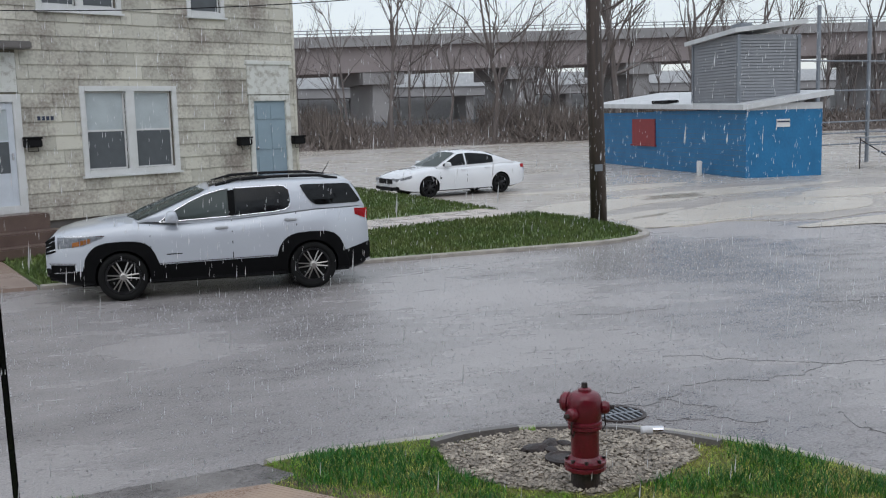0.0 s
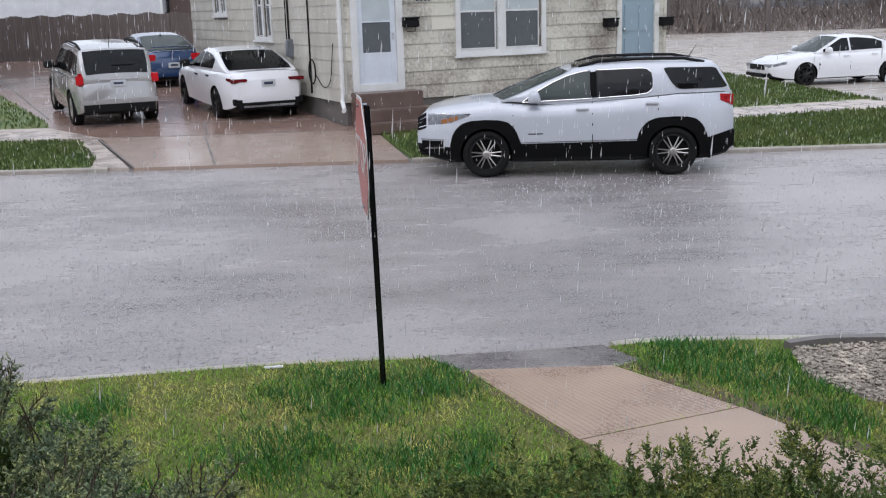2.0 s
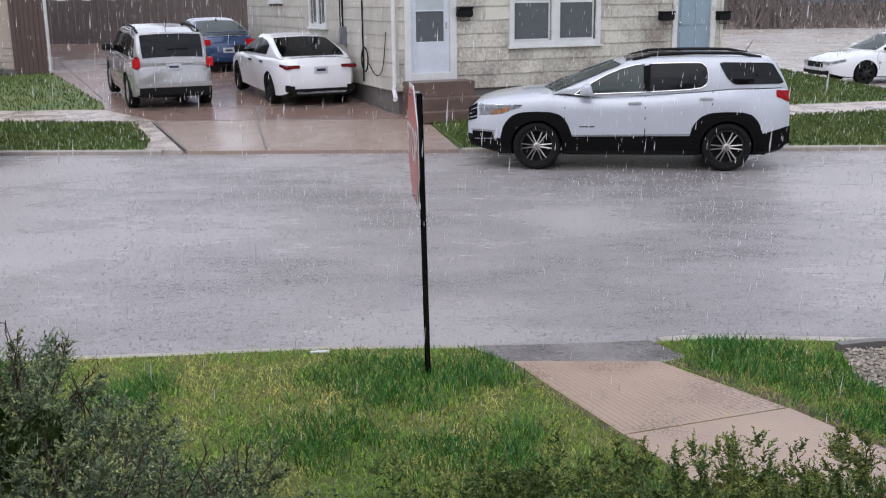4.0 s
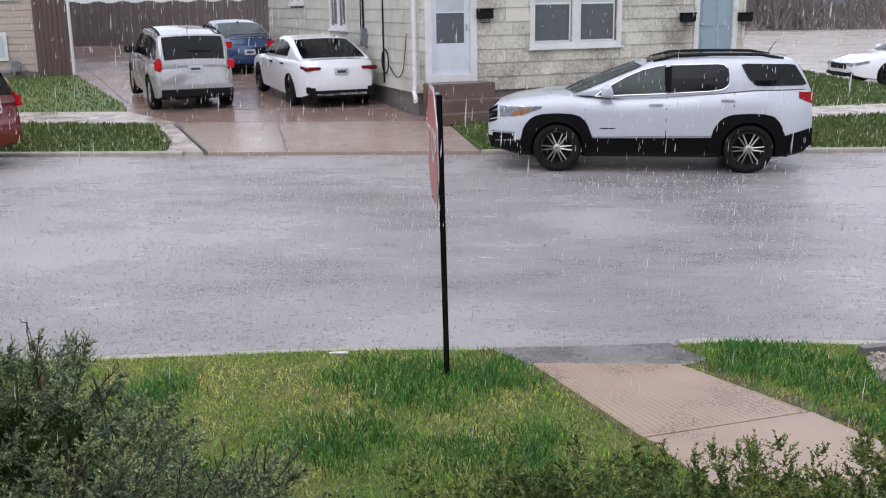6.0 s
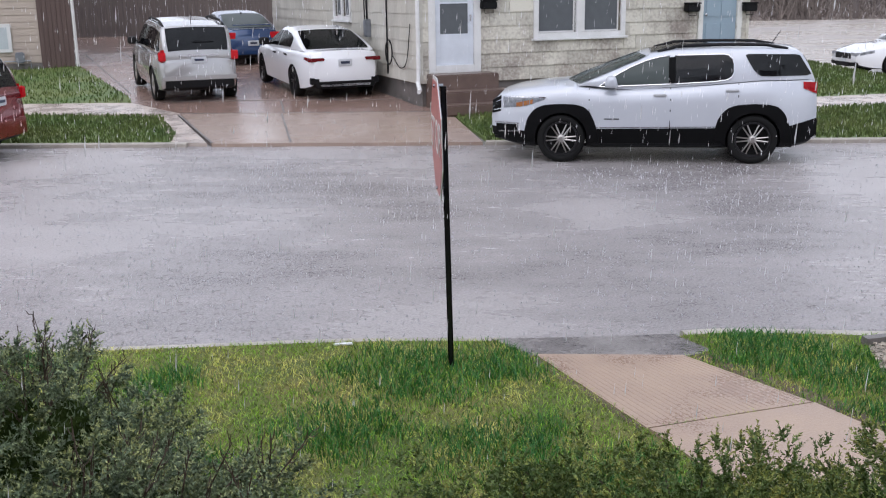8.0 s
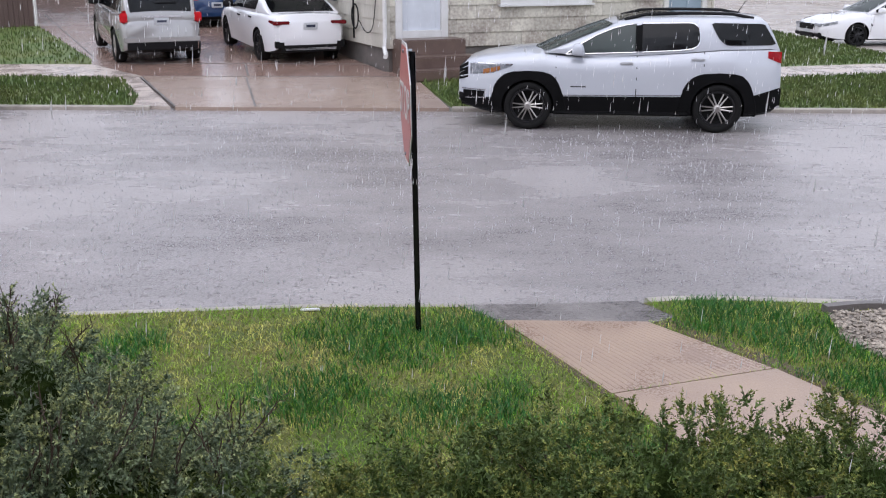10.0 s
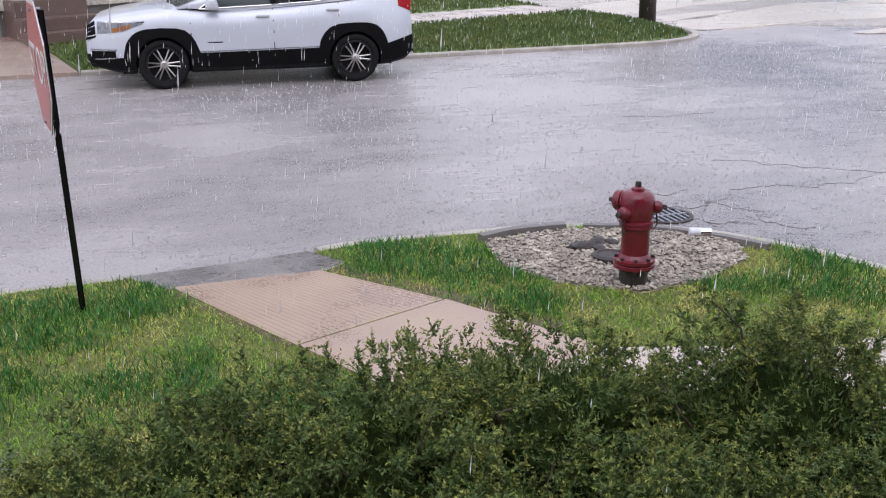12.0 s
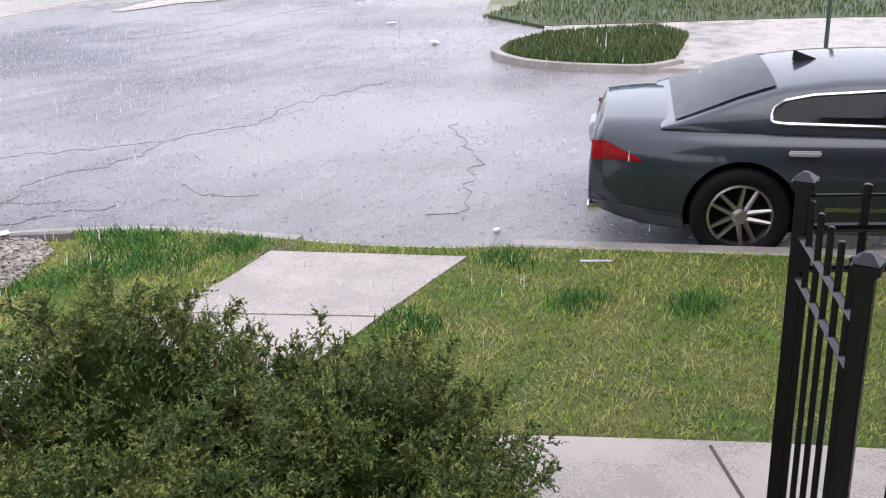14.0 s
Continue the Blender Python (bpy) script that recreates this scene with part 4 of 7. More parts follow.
def car(name, place, label, P):
    """A parked car, nose along +x. P holds its outline and fittings."""
    ob = thing(name, place, label, P.get("category", "car"), "parked cars")
    paint, W, z0, r = P["paint"], P["W"], P["z0"], P["r"]
    deck, cab = np.array(P["deck"]), np.array(P["cab"])
    xr, xf = deck[0, 0], deck[-1, 0]
    wb = P["wb"] / 2

    def top(x):
        return np.interp(x, deck[:, 0], deck[:, 1])

    def roof(x):
        return np.interp(x, cab[:, 0], cab[:, 1])

    def low(x):
        e = np.maximum(np.abs(x) - wb - 0.35, 0)
        return z0 + 0.16 * (e / max(xf - wb - 0.35, 0.1)) ** 2

    def half(x):
        t = np.where(x > 0, x / xf, x / xr)
        return W * (1 - P.get("nose", 0.20) * np.abs(t) ** 7 - 0.02 * np.abs(t) ** 2)

    levels = [(0.0, 0.0), (0.80, 0.0), (0.955, 0.05), (0.985, 0.28), (1.0, 0.50), (0.99, 0.70), (0.965, 0.86), (0.915, 0.965), (0.62, 1.015), (0.0, 1.03)]

    def side_y(x, z):
        h = (z - low(x)) / max(top(x) - low(x), 0.01)
        return float(half(x)) * float(np.interp(h, [a[1] for a in levels[1:8]], [a[0] for a in levels[1:8]]))

    xs = np.unique(np.r_[xr, xr + 0.03, xr + 0.10, np.linspace(xr + 0.2, xf - 0.2, 26), xf - 0.10, xf - 0.03, xf, deck[1:-1, 0]])
    bm = bmesh.new()
    rings = []
    for x in xs:
        inset = 0.06 * (1 - smooth01(min(x - xr, xf - x) / 0.12))
        h, b = top(x) - low(x) - inset, low(x) + inset * 0.6
        right = [(half(x) * a * (1 - inset * 0.6), b + h * c) for a, c in levels]
        pts = right + [(-y, z) for y, z in reversed(right[1:-1])]
        rings.append([bm.verts.new((x, y, z)) for y, z in pts])
    k = len(rings[0])
    for a, b in zip(rings, rings[1:]):
        for j in range(k):
            bm.faces.new((a[j], b[j], b[(j + 1) % k], a[(j + 1) % k]))
    bm.faces.new(rings[0])
    bm.faces.new(list(reversed(rings[-1])))
    dark_rows = (0, 1, 2, k - 3, k - 2, k - 1) if P.get("clad") else (0, 1, k - 2, k - 1)
    bm.faces.ensure_lookup_table()
    for i, f in enumerate(bm.faces):
        if i < (len(rings) - 1) * k and i % k in dark_rows:
            f.material_index = 1
    bmesh.ops.recalc_face_normals(bm, faces=bm.faces)
    body = part("body", bm, [paint, M_BLACKPL])
    for sx in (wb, -wb):
        for sy in (1, -1):
            cb = bmesh.new()
            bmesh.ops.create_cone(cb, cap_ends=True, segments=36, radius1=r * 1.14, radius2=r * 1.14, depth=0.7,
                                  matrix=Matrix.Translation((sx, sy * (W + 0.08), r * 1.02)) @ Matrix.Rotation(radians(90), 4, "X"))
            boolean_cut(body, part("cutter", cb, M_BLACKPL))
    body.parent = ob
    soften(body.data, 55)

    # cabin
    hc = cab[:, 1].max() - float(top(0))
    wr = P.get("roofw", 0.70) * W

    def cab_y(x, z):
        base = float(half(x)) * 0.91
        return base - (base - wr) * float(np.clip((z - top(x)) / hc, 0, 1)) ** 1.25

    def bow(x, y):
        """How far a windshield's sides stand behind its middle."""
        return x - P.get("bow", 0.10) * float(smooth01((x + 0.1) / 0.6)) * min(1.0, abs(y) / (W * 0.85)) ** 2

    bm = bmesh.new()
    rings = []
    for x in np.unique(np.r_[np.linspace(cab[0, 0], cab[-1, 0], 30), cab[:, 0]]):
        b, t = float(top(x)) - 0.02, max(float(roof(x)), float(top(x)) - 0.005)
        rt = [(cab_y(x, b + (t - b) * s), b + (t - b) * s) for s in (0, 0.3, 0.6, 0.85)]
        ye = cab_y(x, t)
        cr = min(1.0, max(0.0, (t - float(top(x))) / 0.12))
        rt += [(ye * 0.985, b + (t - b) * 0.95), (ye * 0.90, t - 0.003), (ye * 0.6, t + 0.018 * cr), (0, t + 0.028 * cr)]
        pts = rt + [(-y, z) for y, z in reversed(rt[:-1])]
        rings.append([bm.verts.new((bow(x, y), y, z)) for y, z in pts])
    for a, b in zip(rings, rings[1:]):
        for j in range(len(a) - 1):
            bm.faces.new((a[j], a[j + 1], b[j + 1], b[j]))
    bm.faces.new(list(reversed(rings[0])))
    bm.faces.new(rings[-1])
    bmesh.ops.recalc_face_normals(bm, faces=bm.faces)
    cabin = part("cabin", bm, paint, ob)
    soften(cabin.data, 50)

    def strip(nm, cols, material, parent=ob, label="", thick=0.0):
        b2 = bmesh.new()
        rows = [[b2.verts.new(p) for p in c] for c in cols]
        for a, b in zip(rows, rows[1:]):
            for j in range(len(a) - 1):
                b2.faces.new((a[j], b[j], b[j + 1], a[j + 1]))
        if thick:
            bmesh.ops.solidify(b2, geom=b2.faces[:], thickness=thick)
        bmesh.ops.recalc_face_normals(b2, faces=b2.faces)
        return part(nm, b2, material, parent, label, smooth=not thick)

    glass = P.get("glass", M_CARGLASS)
    for sy in (1, -1):
        for nm, under, over, g, trim in P.get("glazing", ()):
            under, over = np.array(under), np.array(over)
            cols = []
            for x in np.unique(np.r_[np.linspace(under[0, 0], under[-1, 0], 18), over[:, 0]]):
                b, t = float(np.interp(x, under[:, 0], under[:, 1])), float(np.interp(x, over[:, 0], over[:, 1]))
                cols.append([(x, sy * (cab_y(x, b + (t - b) * q) + 0.007), b + (t - b) * q) for q in np.linspace(0, 1, 5)])
            pane = strip(nm, cols, g, thick=0.004)
            if trim:
                loop = [c[0] for c in cols] + [c[-1] for c in reversed(cols)]
                part("window_trim", tube(bmesh.new(), [(p[0], p[1] + sy * 0.004, p[2]) for p in loop + loop[:1]], trim, 6), P.get("trim_mat", M_CHROME), pane)
        for i, (xa, xb) in enumerate(P.get("side_glass", ())):
            cols = []
            for x in np.linspace(xa, xb, 10):
                b, t = float(top(x)) + 0.035, float(roof(x)) - P.get("rail_gap", 0.085)
                if x < P.get("kick", -9):
                    b += (P["kick"] - x) * P.get("kick_k", 0.6)
                if t - b < 0.015:
                    t = b + 0.015
                cols.append([(x, sy * (cab_y(x, b + (t - b) * s) + 0.007), b + (t - b) * s) for s in np.linspace(0, 1, 5)])
            strip("side_window", cols, glass if i else P.get("front_glass", glass), thick=0.004)
            if P.get("chrome") and i < 2:
                loop = [c[0] for c in cols] + [c[-1] for c in reversed(cols)]
                part("chrome_trim", tube(bmesh.new(), [(p[0], p[1] + sy * 0.004, p[2]) for p in loop + loop[:1]], 0.008, 6), M_CHROME, ob)
    for nm, (xa, xb), g in (("windshield", P["screen"], P.get("screen_glass", M_CARGLASS2)), ("rear_window", P["rear_glass"], P.get("back_glass", glass))):
        cols = []
        for x in np.linspace(xa, xb, 9):
            t = max(float(roof(x)), float(top(x)))
            ye = cab_y(x, t) * 0.89
            cr = min(1.0, max(0.0, (t - float(top(x))) / 0.12))
            cols.append([(bow(x, ye * s), ye * s, t + 0.009 + 0.028 * cr - 0.024 * cr * s * s) for s in np.linspace(-1, 1, 9)])
        strip(nm, cols, g, thick=0.005)

    if P.get("pillar"):
        xa, xb = P["pillar"]
        for sy in (1, -1):
            cols = [[(x, sy * (cab_y(x, z) + 0.019), z) for z in np.linspace(float(top(x)) + 0.035, float(roof(x)) - P["rail_gap"], 5)] for x in (xa, xb)]
            strip("door_pillar", cols, M_BLACKPL, ob, "black pillar between the door windows", thick=0.004)
    if P.get("wrap"):
        xa, xb = P["wrap"]
        for sy in (1, -1):
            cols = []
            for x in np.linspace(xa, xb, 9):
                hi = float(roof(x)) - 0.004
                lo = max(float(top(x)) + 0.012, hi - 0.085)
                cols.append([(x, sy * (cab_y(x, z) + 0.006), z) for z in np.linspace(min(lo, hi - 0.01), hi, 4)])
            strip("windshield_edge", cols, M_CARGLASS2, ob, "side edge of the curved windshield", thick=0.004)
    if P.get("sunroof"):
        cols = []
        for x in np.linspace(*P["sunroof"], 7):
            ye = cab_y(x, float(roof(x))) * 0.82
            cols.append([(x, ye * s, float(roof(x)) + 0.034 - 0.022 * s * s) for s in np.linspace(-1, 1, 7)])
        strip("sunroof", cols, M_CARGLASS, ob, "dark glass sunroof", thick=0.006)

    # wheels
    for sx in (wb, -wb):
        for sy in (1, -1):
            wm = Matrix.Translation((sx, sy * (W - 0.13), r)) @ Matrix.Rotation(radians(-90 * sy), 4, "X")
            ri = r * P.get("rim_k", 0.66)
            wh = part("wheel", lathe(bmesh.new(), [(ri, -0.10), (r * 0.93, -0.115), (r, -0.08), (r, 0.08), (r * 0.93, 0.115), (ri + 0.012, 0.105), (ri, 0.085), (ri * 0.96, 0.02)], 36, wm), M_RUBBER, ob, smooth=True)
            bm = bmesh.new()
            lathe(bm, [(ri * 0.98, 0.02), (ri, 0.09), (ri * 0.93, 0.095), (ri * 0.90, 0.04)], 36, wm)
            bm.faces.ensure_lookup_table()
            bmesh.ops.delete(bm, geom=[bm.faces[-1], bm.faces[-2]], context="FACES_ONLY")
            n = P.get("spokes", 5)
            for a in range(n):
                for d in P.get("split", (-0.13, 0.13)):
                    th = 2 * math.pi * a / n
                    p0 = wm @ Vector((0.05 * math.cos(th + d * 2), 0.05 * math.sin(th + d * 2), 0.075))
                    p1 = wm @ Vector((ri * 0.95 * math.cos(th + d), ri * 0.95 * math.sin(th + d), 0.085))
                    tube(bm, [p0, p1], [0.02 * P.get("spoke_r", 1), 0.014 * P.get("spoke_r", 1)], 5)
            part("rim", bm, P.get("rim", M_ALLOY), wh, "alloy wheel rim", smooth=False)
            if P.get("rim_edge"):
                lip = lathe(bmesh.new(), [(ri * 1.005, 0.08), (ri * 1.005, 0.1), (ri * 0.9, 0.098), (ri * 0.88, 0.03)], 36, wm)
                lip.faces.ensure_lookup_table()
                bmesh.ops.delete(lip, geom=[lip.faces[-1], lip.faces[-2]], context="FACES_ONLY")
                part("rim_edge", lip, P["rim_edge"], wh, "dark rim edge")
            part("hub", lathe(bmesh.new(), [(0.058, 0.02), (0.055, 0.09), (0.03, 0.10)], 14, wm), P.get("rim", M_ALLOY), wh)
            part("wheel_disc", lathe(bmesh.new(), [(ri * 0.95, 0.0), (ri * 0.95, 0.012)], 24, wm), M_BLACKPL, wh, "dark brake disc behind the spokes")
            if P.get("arch"):
                outer = P["arch"]
                k = np.linspace(0, len(outer) - 1, 25)
                cols = []
                for u in k:
                    ox, oz = sx + float(np.interp(u, range(len(outer)), [o[0] for o in outer])), float(np.interp(u, range(len(outer)), [o[1] for o in outer]))
                    a = math.atan2(oz - r, ox - sx)
                    ix, iz = sx + r * 1.10 * math.cos(a), max(r + r * 1.10 * math.sin(a), z0 + 0.02)
                    cols.append([(ix + (ox - ix) * q, sy * (side_y(ix + (ox - ix) * q, iz + (oz - iz) * q) + 0.014 - 0.012 * (q > 0.95)), iz + (oz - iz) * q) for q in (0, 0.35, 0.7, 0.94, 1.0)])
                strip("arch_cladding", cols, M_BLACKPL, ob, "black plastic wheel-arch trim", thick=0.012)
            elif P.get("clad"):
                arc = [(sx + r * 1.17 * math.cos(t), sy * (side_y(sx + r * 1.17 * math.cos(t), min(max(r + r * 1.17 * math.sin(t), z0 + 0.02), 1.0)) + 0.004), r * 1.02 + r * 1.17 * math.sin(t)) for t in np.linspace(-0.12, math.pi + 0.12, 22)]
                part("arch_cladding", tube(bmesh.new(), arc, 0.055, 8), M_BLACKPL, ob, "black plastic wheel-arch trim")

    def side_patch(nm, corners, material, sy, label="", lift=0.006):
        (xa, a0, a1), (xb, b0, b1) = corners
        cols = []
        for t in np.linspace(0, 1, 7):
            x, lo, hi = xa + (xb - xa) * t, a0 + (b0 - a0) * t, a1 + (b1 - a1) * t
            cols.append([(x, sy * (side_y(x, z) + lift), z) for z in np.linspace(lo, hi, 5)])
        return strip(nm, cols, material, ob, label, thick=0.006)

    for sy in (1, -1):
        for nm, c, m, lab in P.get("patches", ()):
            side_patch(nm, c, m, sy, lab)
        if P.get("clad"):
            side_patch("sill_cladding", ((wb - r * 1.16, z0 + 0.0, z0 + 0.30), (-wb + r * 1.16, z0 + 0.0, z0 + 0.32)), M_BLACKPL, sy, "black plastic sill trim")
        for x in P.get("handles", ()):
            z = float(top(x)) - P.get("handle_drop", 0.13)
            y = sy * (side_y(x, z) + 0.02)
            part("door_handle", boxm(x - 0.1, x + 0.1, y - 0.018, y + 0.018, z - 0.018, z + 0.018, 0.01), P.get("handle_mat", paint), ob)
        for x in P.get("shuts", ()):
            side_patch("door_gap", ((x, z0 + 0.25, float(top(x)) - 0.03), (x + 0.012, z0 + 0.25, float(top(x)) - 0.03)), M_BLACKPL, sy, lift=0.001)
        mx = P["mirror"]
        mz = float(top(mx)) + 0.10
        my = sy * (side_y(mx, float(top(mx)) - 0.1) + 0.10)
        mk = P.get("mirror_k", 1.0)
        bm = bmesh.new()
        bmesh.ops.create_uvsphere(bm, u_segments=18, v_segments=12, radius=1)
        for v in bm.verts:
            c = [math.copysign(abs(q) ** 0.55, q) for q in v.co]
            v.co = Vector((mx + 0.085 * mk * c[0] * (1 - 0.25 * c[2]), my + 0.12 * c[1], mz + 0.085 * mk * c[2]))
        mm = part("mirror", bm, P.get("mirror_mat", paint), ob, smooth=True)
        part("mirror_stalk", boxm(mx - 0.03, mx + 0.04, my - sy * 0.17 - 0.07, my - sy * 0.17 + 0.07, mz - 0.08, mz - 0.03, 0.01), M_BLACKPL, mm)
        for nm, (y0, y1, a, b), m, lab in P.get("rear_pairs", ()):
            part(nm, boxm(xr - 0.012, xr + 0.12, min(sy * y0, sy * y1), max(sy * y0, sy * y1), a, b, 0.015), m, ob, lab)
        for nm, (y0, y1, a, b), m, lab in P.get("front_pairs", ()):
            part(nm, boxm(xf - 0.16, xf + 0.01, min(sy * y0, sy * y1), max(sy * y0, sy * y1), a, b, 0.02), m, ob, lab)
        if P.get("rails"):
            xa, xb = P["rails"]
            pts = [(x, sy * (wr * 0.93), float(roof(x)) + (0.038 if 0 < i < 6 else 0.0)) for i, x in enumerate(np.linspace(xa, xb, 7))]
            part("roof_rail", tube(bmesh.new(), pts, 0.026, 6), M_BLACKPL, ob, "black roof rail")
    for nm, (y0, y1, a, b), m, lab in P.get("rear_mid", ()):
        o = part(nm, boxm(xr - 0.02, xr + 0.06, y0, y1, a, b, 0.012), m, ob, lab)
        if nm == "number_plate":
            part("plate_bar", boxm(xr - 0.025, xr - 0.018, y0 + 0.06, y1 - 0.06, a + 0.05, b - 0.045), M_INK, o)
    for nm, (y0, y1, a, b), m, lab in P.get("front_mid", ()):
        part(nm, boxm(xf - 0.06, xf + 0.02, y0, y1, a, b, 0.012), m, ob, lab)
    if P.get("antenna"):
        x = P["antenna"]
        part("antenna", tube(bmesh.new(), [(x, 0, float(roof(x)) + 0.02), (x - 0.14, 0, float(roof(x)) + 0.24)], [0.008, 0.004], 5), M_BLACKPL, ob)
    if P.get("fin"):
        x = P["fin"]
        z = float(roof(x)) + 0.025
        bm = bmesh.new()
        v = [bm.verts.new(q) for q in ((x + 0.1, 0, z), (x - 0.09, 0.03, z), (x - 0.09, -0.03, z), (x - 0.09, 0, z + 0.075))]
        for f in ((0, 1, 3), (0, 3, 2), (1, 2, 3), (0, 2, 1)):
            bm.faces.new([v[i] for i in f])
        part("shark_fin", bm, M_BLACKPL, ob, "black shark-fin aerial")
    if P.get("spoiler"):
        x, z = P["spoiler"]
        part("spoiler", boxm(x - 0.12, x + 0.12, -W * 0.62, W * 0.62, z, z + 0.03, 0.012), P.get("spoiler_mat", paint), ob)
    if P.get("wiper"):
        x, y0, y1 = P["wiper"]
        z = float(roof(x)) + 0.05
        part("rear_wiper", tube(bmesh.new(), [(x - 0.01, y0, z), (x - 0.01, y1, z)], 0.012, 5), M_BLACKPL, ob)
    return ob


def park(x, y, heading, z=0.0, pitch=0.0):
    return Matrix.Translation((x, y, z)) @ Matrix.Rotation(radians(heading), 4, "Z") @ Matrix.Rotation(radians(-pitch), 4, "Y")


ARCH = [(0.60, 0.22), (0.575, 0.46), (0.515, 0.70), (0.40, 0.83), (0.26, 0.885), (0.0, 0.90), (-0.22, 0.89), (-0.36, 0.85), (-0.46, 0.74), (-0.53, 0.56), (-0.58, 0.40), (-0.60, 0.22)]
SUV = dict(bow=0.24, spoke_r=0.7, paint=M_CARPEARL, category="suv", W=0.955, z0=0.22, r=0.365, wb=2.857, clad=True, nose=0.20, roofw=0.74, arch=ARCH,
           deck=[(-2.36, 1.0), (-2.34, 1.18), (-2.26, 1.27), (-1.5, 1.26), (-0.85, 1.205), (-0.2, 1.165), (0.6, 1.13), (0.95, 1.15), (1.25, 1.19), (1.7, 1.155), (2.15, 1.09), (2.38, 1.02), (2.47, 0.95), (2.51, 0.88)],
           cab=[(-2.31, 1.24), (-2.2, 1.47), (-2.10, 1.63), (-2.02, 1.685), (-1.5, 1.715), (-0.75, 1.72), (-0.25, 1.70), (0.15, 1.635), (0.55, 1.50), (0.95, 1.345), (1.42, 1.17)],
           glazing=[("front_door_window", [(-0.19, 1.19), (0.86, 1.15)], [(-0.19, 1.605), (-0.05, 1.59), (0.17, 1.535), (0.40, 1.44), (0.62, 1.32), (0.80, 1.20), (0.86, 1.155)], M_CARGLASS2, 0.009),
                    ("rear_door_window", [(-1.12, 1.36), (-1.10, 1.30), (-1.02, 1.25), (-0.85, 1.225), (-0.25, 1.192)], [(-1.12, 1.47), (-1.09, 1.56), (-1.03, 1.612), (-0.95, 1.622), (-0.25, 1.608)], M_CARGLASS, 0.009),
                    ("quarter_window", [(-2.235, 1.325), (-2.19, 1.305), (-1.52, 1.300), (-1.42, 1.36), (-1.30, 1.56), (-1.285, 1.60)],
                     [(-2.235, 1.335), (-2.06, 1.60), (-2.0, 1.615), (-1.33, 1.625), (-1.285, 1.61)], M_CARGLASS, 0.0)],
           rail_gap=0.11, pillar=(-0.17, -0.27), sunroof=(0.1, -0.8), screen=(0.28, 1.37), rear_glass=(-2.13, -2.28),
           rails=(0.0, -1.9), handles=(-0.05, -1.10), shuts=(1.0, -0.21, -1.2), mirror=0.68, mirror_k=1.05, handle_drop=0.13, antenna=-1.75, spokes=6, split=(-0.15, 0.15), rim_edge=M_DARKRIM,
           rim_k=0.72, handle_mat=M_HANDLE,
           patches=[("tail_lamp", ((-2.35, 1.03, 1.20), (-2.13, 1.12, 1.215)), M_REDLENS, "red tail lamp"),
                    ("headlamp", ((2.33, 0.83, 0.99), (1.95, 0.86, 0.99)), M_CLEARLENS, "clear headlamp"), ("headlamp_tip", ((1.95, 0.87, 0.99), (1.68, 0.965, 0.985)), M_CLEARLENS, "tapering end of the headlamp"),
                    ("side_marker", ((2.12, 0.84, 0.91), (1.86, 0.90, 0.965)), M_AMBER, "amber side marker"),
                    ("rear_cladding", ((-2.355, 0.40, 0.68), (-1.92, 0.26, 0.56)), M_BLACKPL, "black rear bumper trim"),
                    ("front_cladding", ((2.48, 0.34, 0.47), (1.9, 0.24, 0.47)), M_BLACKPL, "black front bumper trim"),
                    ("grille_side", ((2.505, 0.74, 0.93), (2.36, 0.78, 1.02)), M_BLACKPL, "dark grille wrapping round the nose"),
                    ("grille_bar", ((2.507, 0.775, 0.79), (2.36, 0.81, 0.83)), M_CHROME, "chrome grille bar"), ("grille_bar", ((2.507, 0.83, 0.845), (2.36, 0.875, 0.895)), M_CHROME, "chrome grille bar"),
                    ("grille_bar", ((2.507, 0.885, 0.90), (2.36, 0.945, 0.965)), M_CHROME, "chrome grille bar"),
                    ("fog_recess", ((2.44, 0.47, 0.59), (2.10, 0.48, 0.58)), M_BLACKPL, "dark fog lamp recess"),
                    ("fog_trim", ((2.46, 0.60, 0.62), (2.08, 0.585, 0.605)), M_CHROME, "chrome fog lamp trim"), ("fog_trim", ((2.40, 0.455, 0.475), (2.08, 0.47, 0.49)), M_CHROME, "chrome fog lamp trim"),
                    ("headlamp_brow", ((2.33, 0.995, 1.01), (1.66, 0.985, 1.0)), M_CHROME, ""),
                    ("door_trim", ((0.92, 0.53, 0.545), (-0.95, 0.55, 0.565)), M_CHROME, ""),
                    ("door_badge", ((0.78, 0.665, 0.68), (0.55, 0.665, 0.68)), M_BLACKPL, "")],
           front_mid=[("grille", (-0.48, 0.48, 0.70, 0.92), M_BLACKPL, "dark grille"), ("grille_bar", (-0.5, 0.5, 0.76, 0.79), M_CHROME, "chrome bar"),
                      ("grille_bar", (-0.5, 0.5, 0.84, 0.87), M_CHROME, "chrome bar"), ("lower_trim", (-0.6, 0.6, 0.40, 0.44), M_CHROME, "chrome lower trim")],
           rear_mid=[("number_plate", (-0.16, 0.16, 0.86, 1.0), M_PLATE, "pale number plate"), ("rear_bumper", (-0.7, 0.7, 0.40, 0.66), M_BLACKPL, "black rear bumper")],
           rear_pairs=[("exhaust", (0.62, 0.74, 0.36, 0.42), M_CHROME, "chrome exhaust tip")])
car("suv", park(2.60, 16.06, 174.6) @ Matrix.Scale(0.98, 4), "silver-white three-row suv with black cladding, parked at the kerb", SUV)

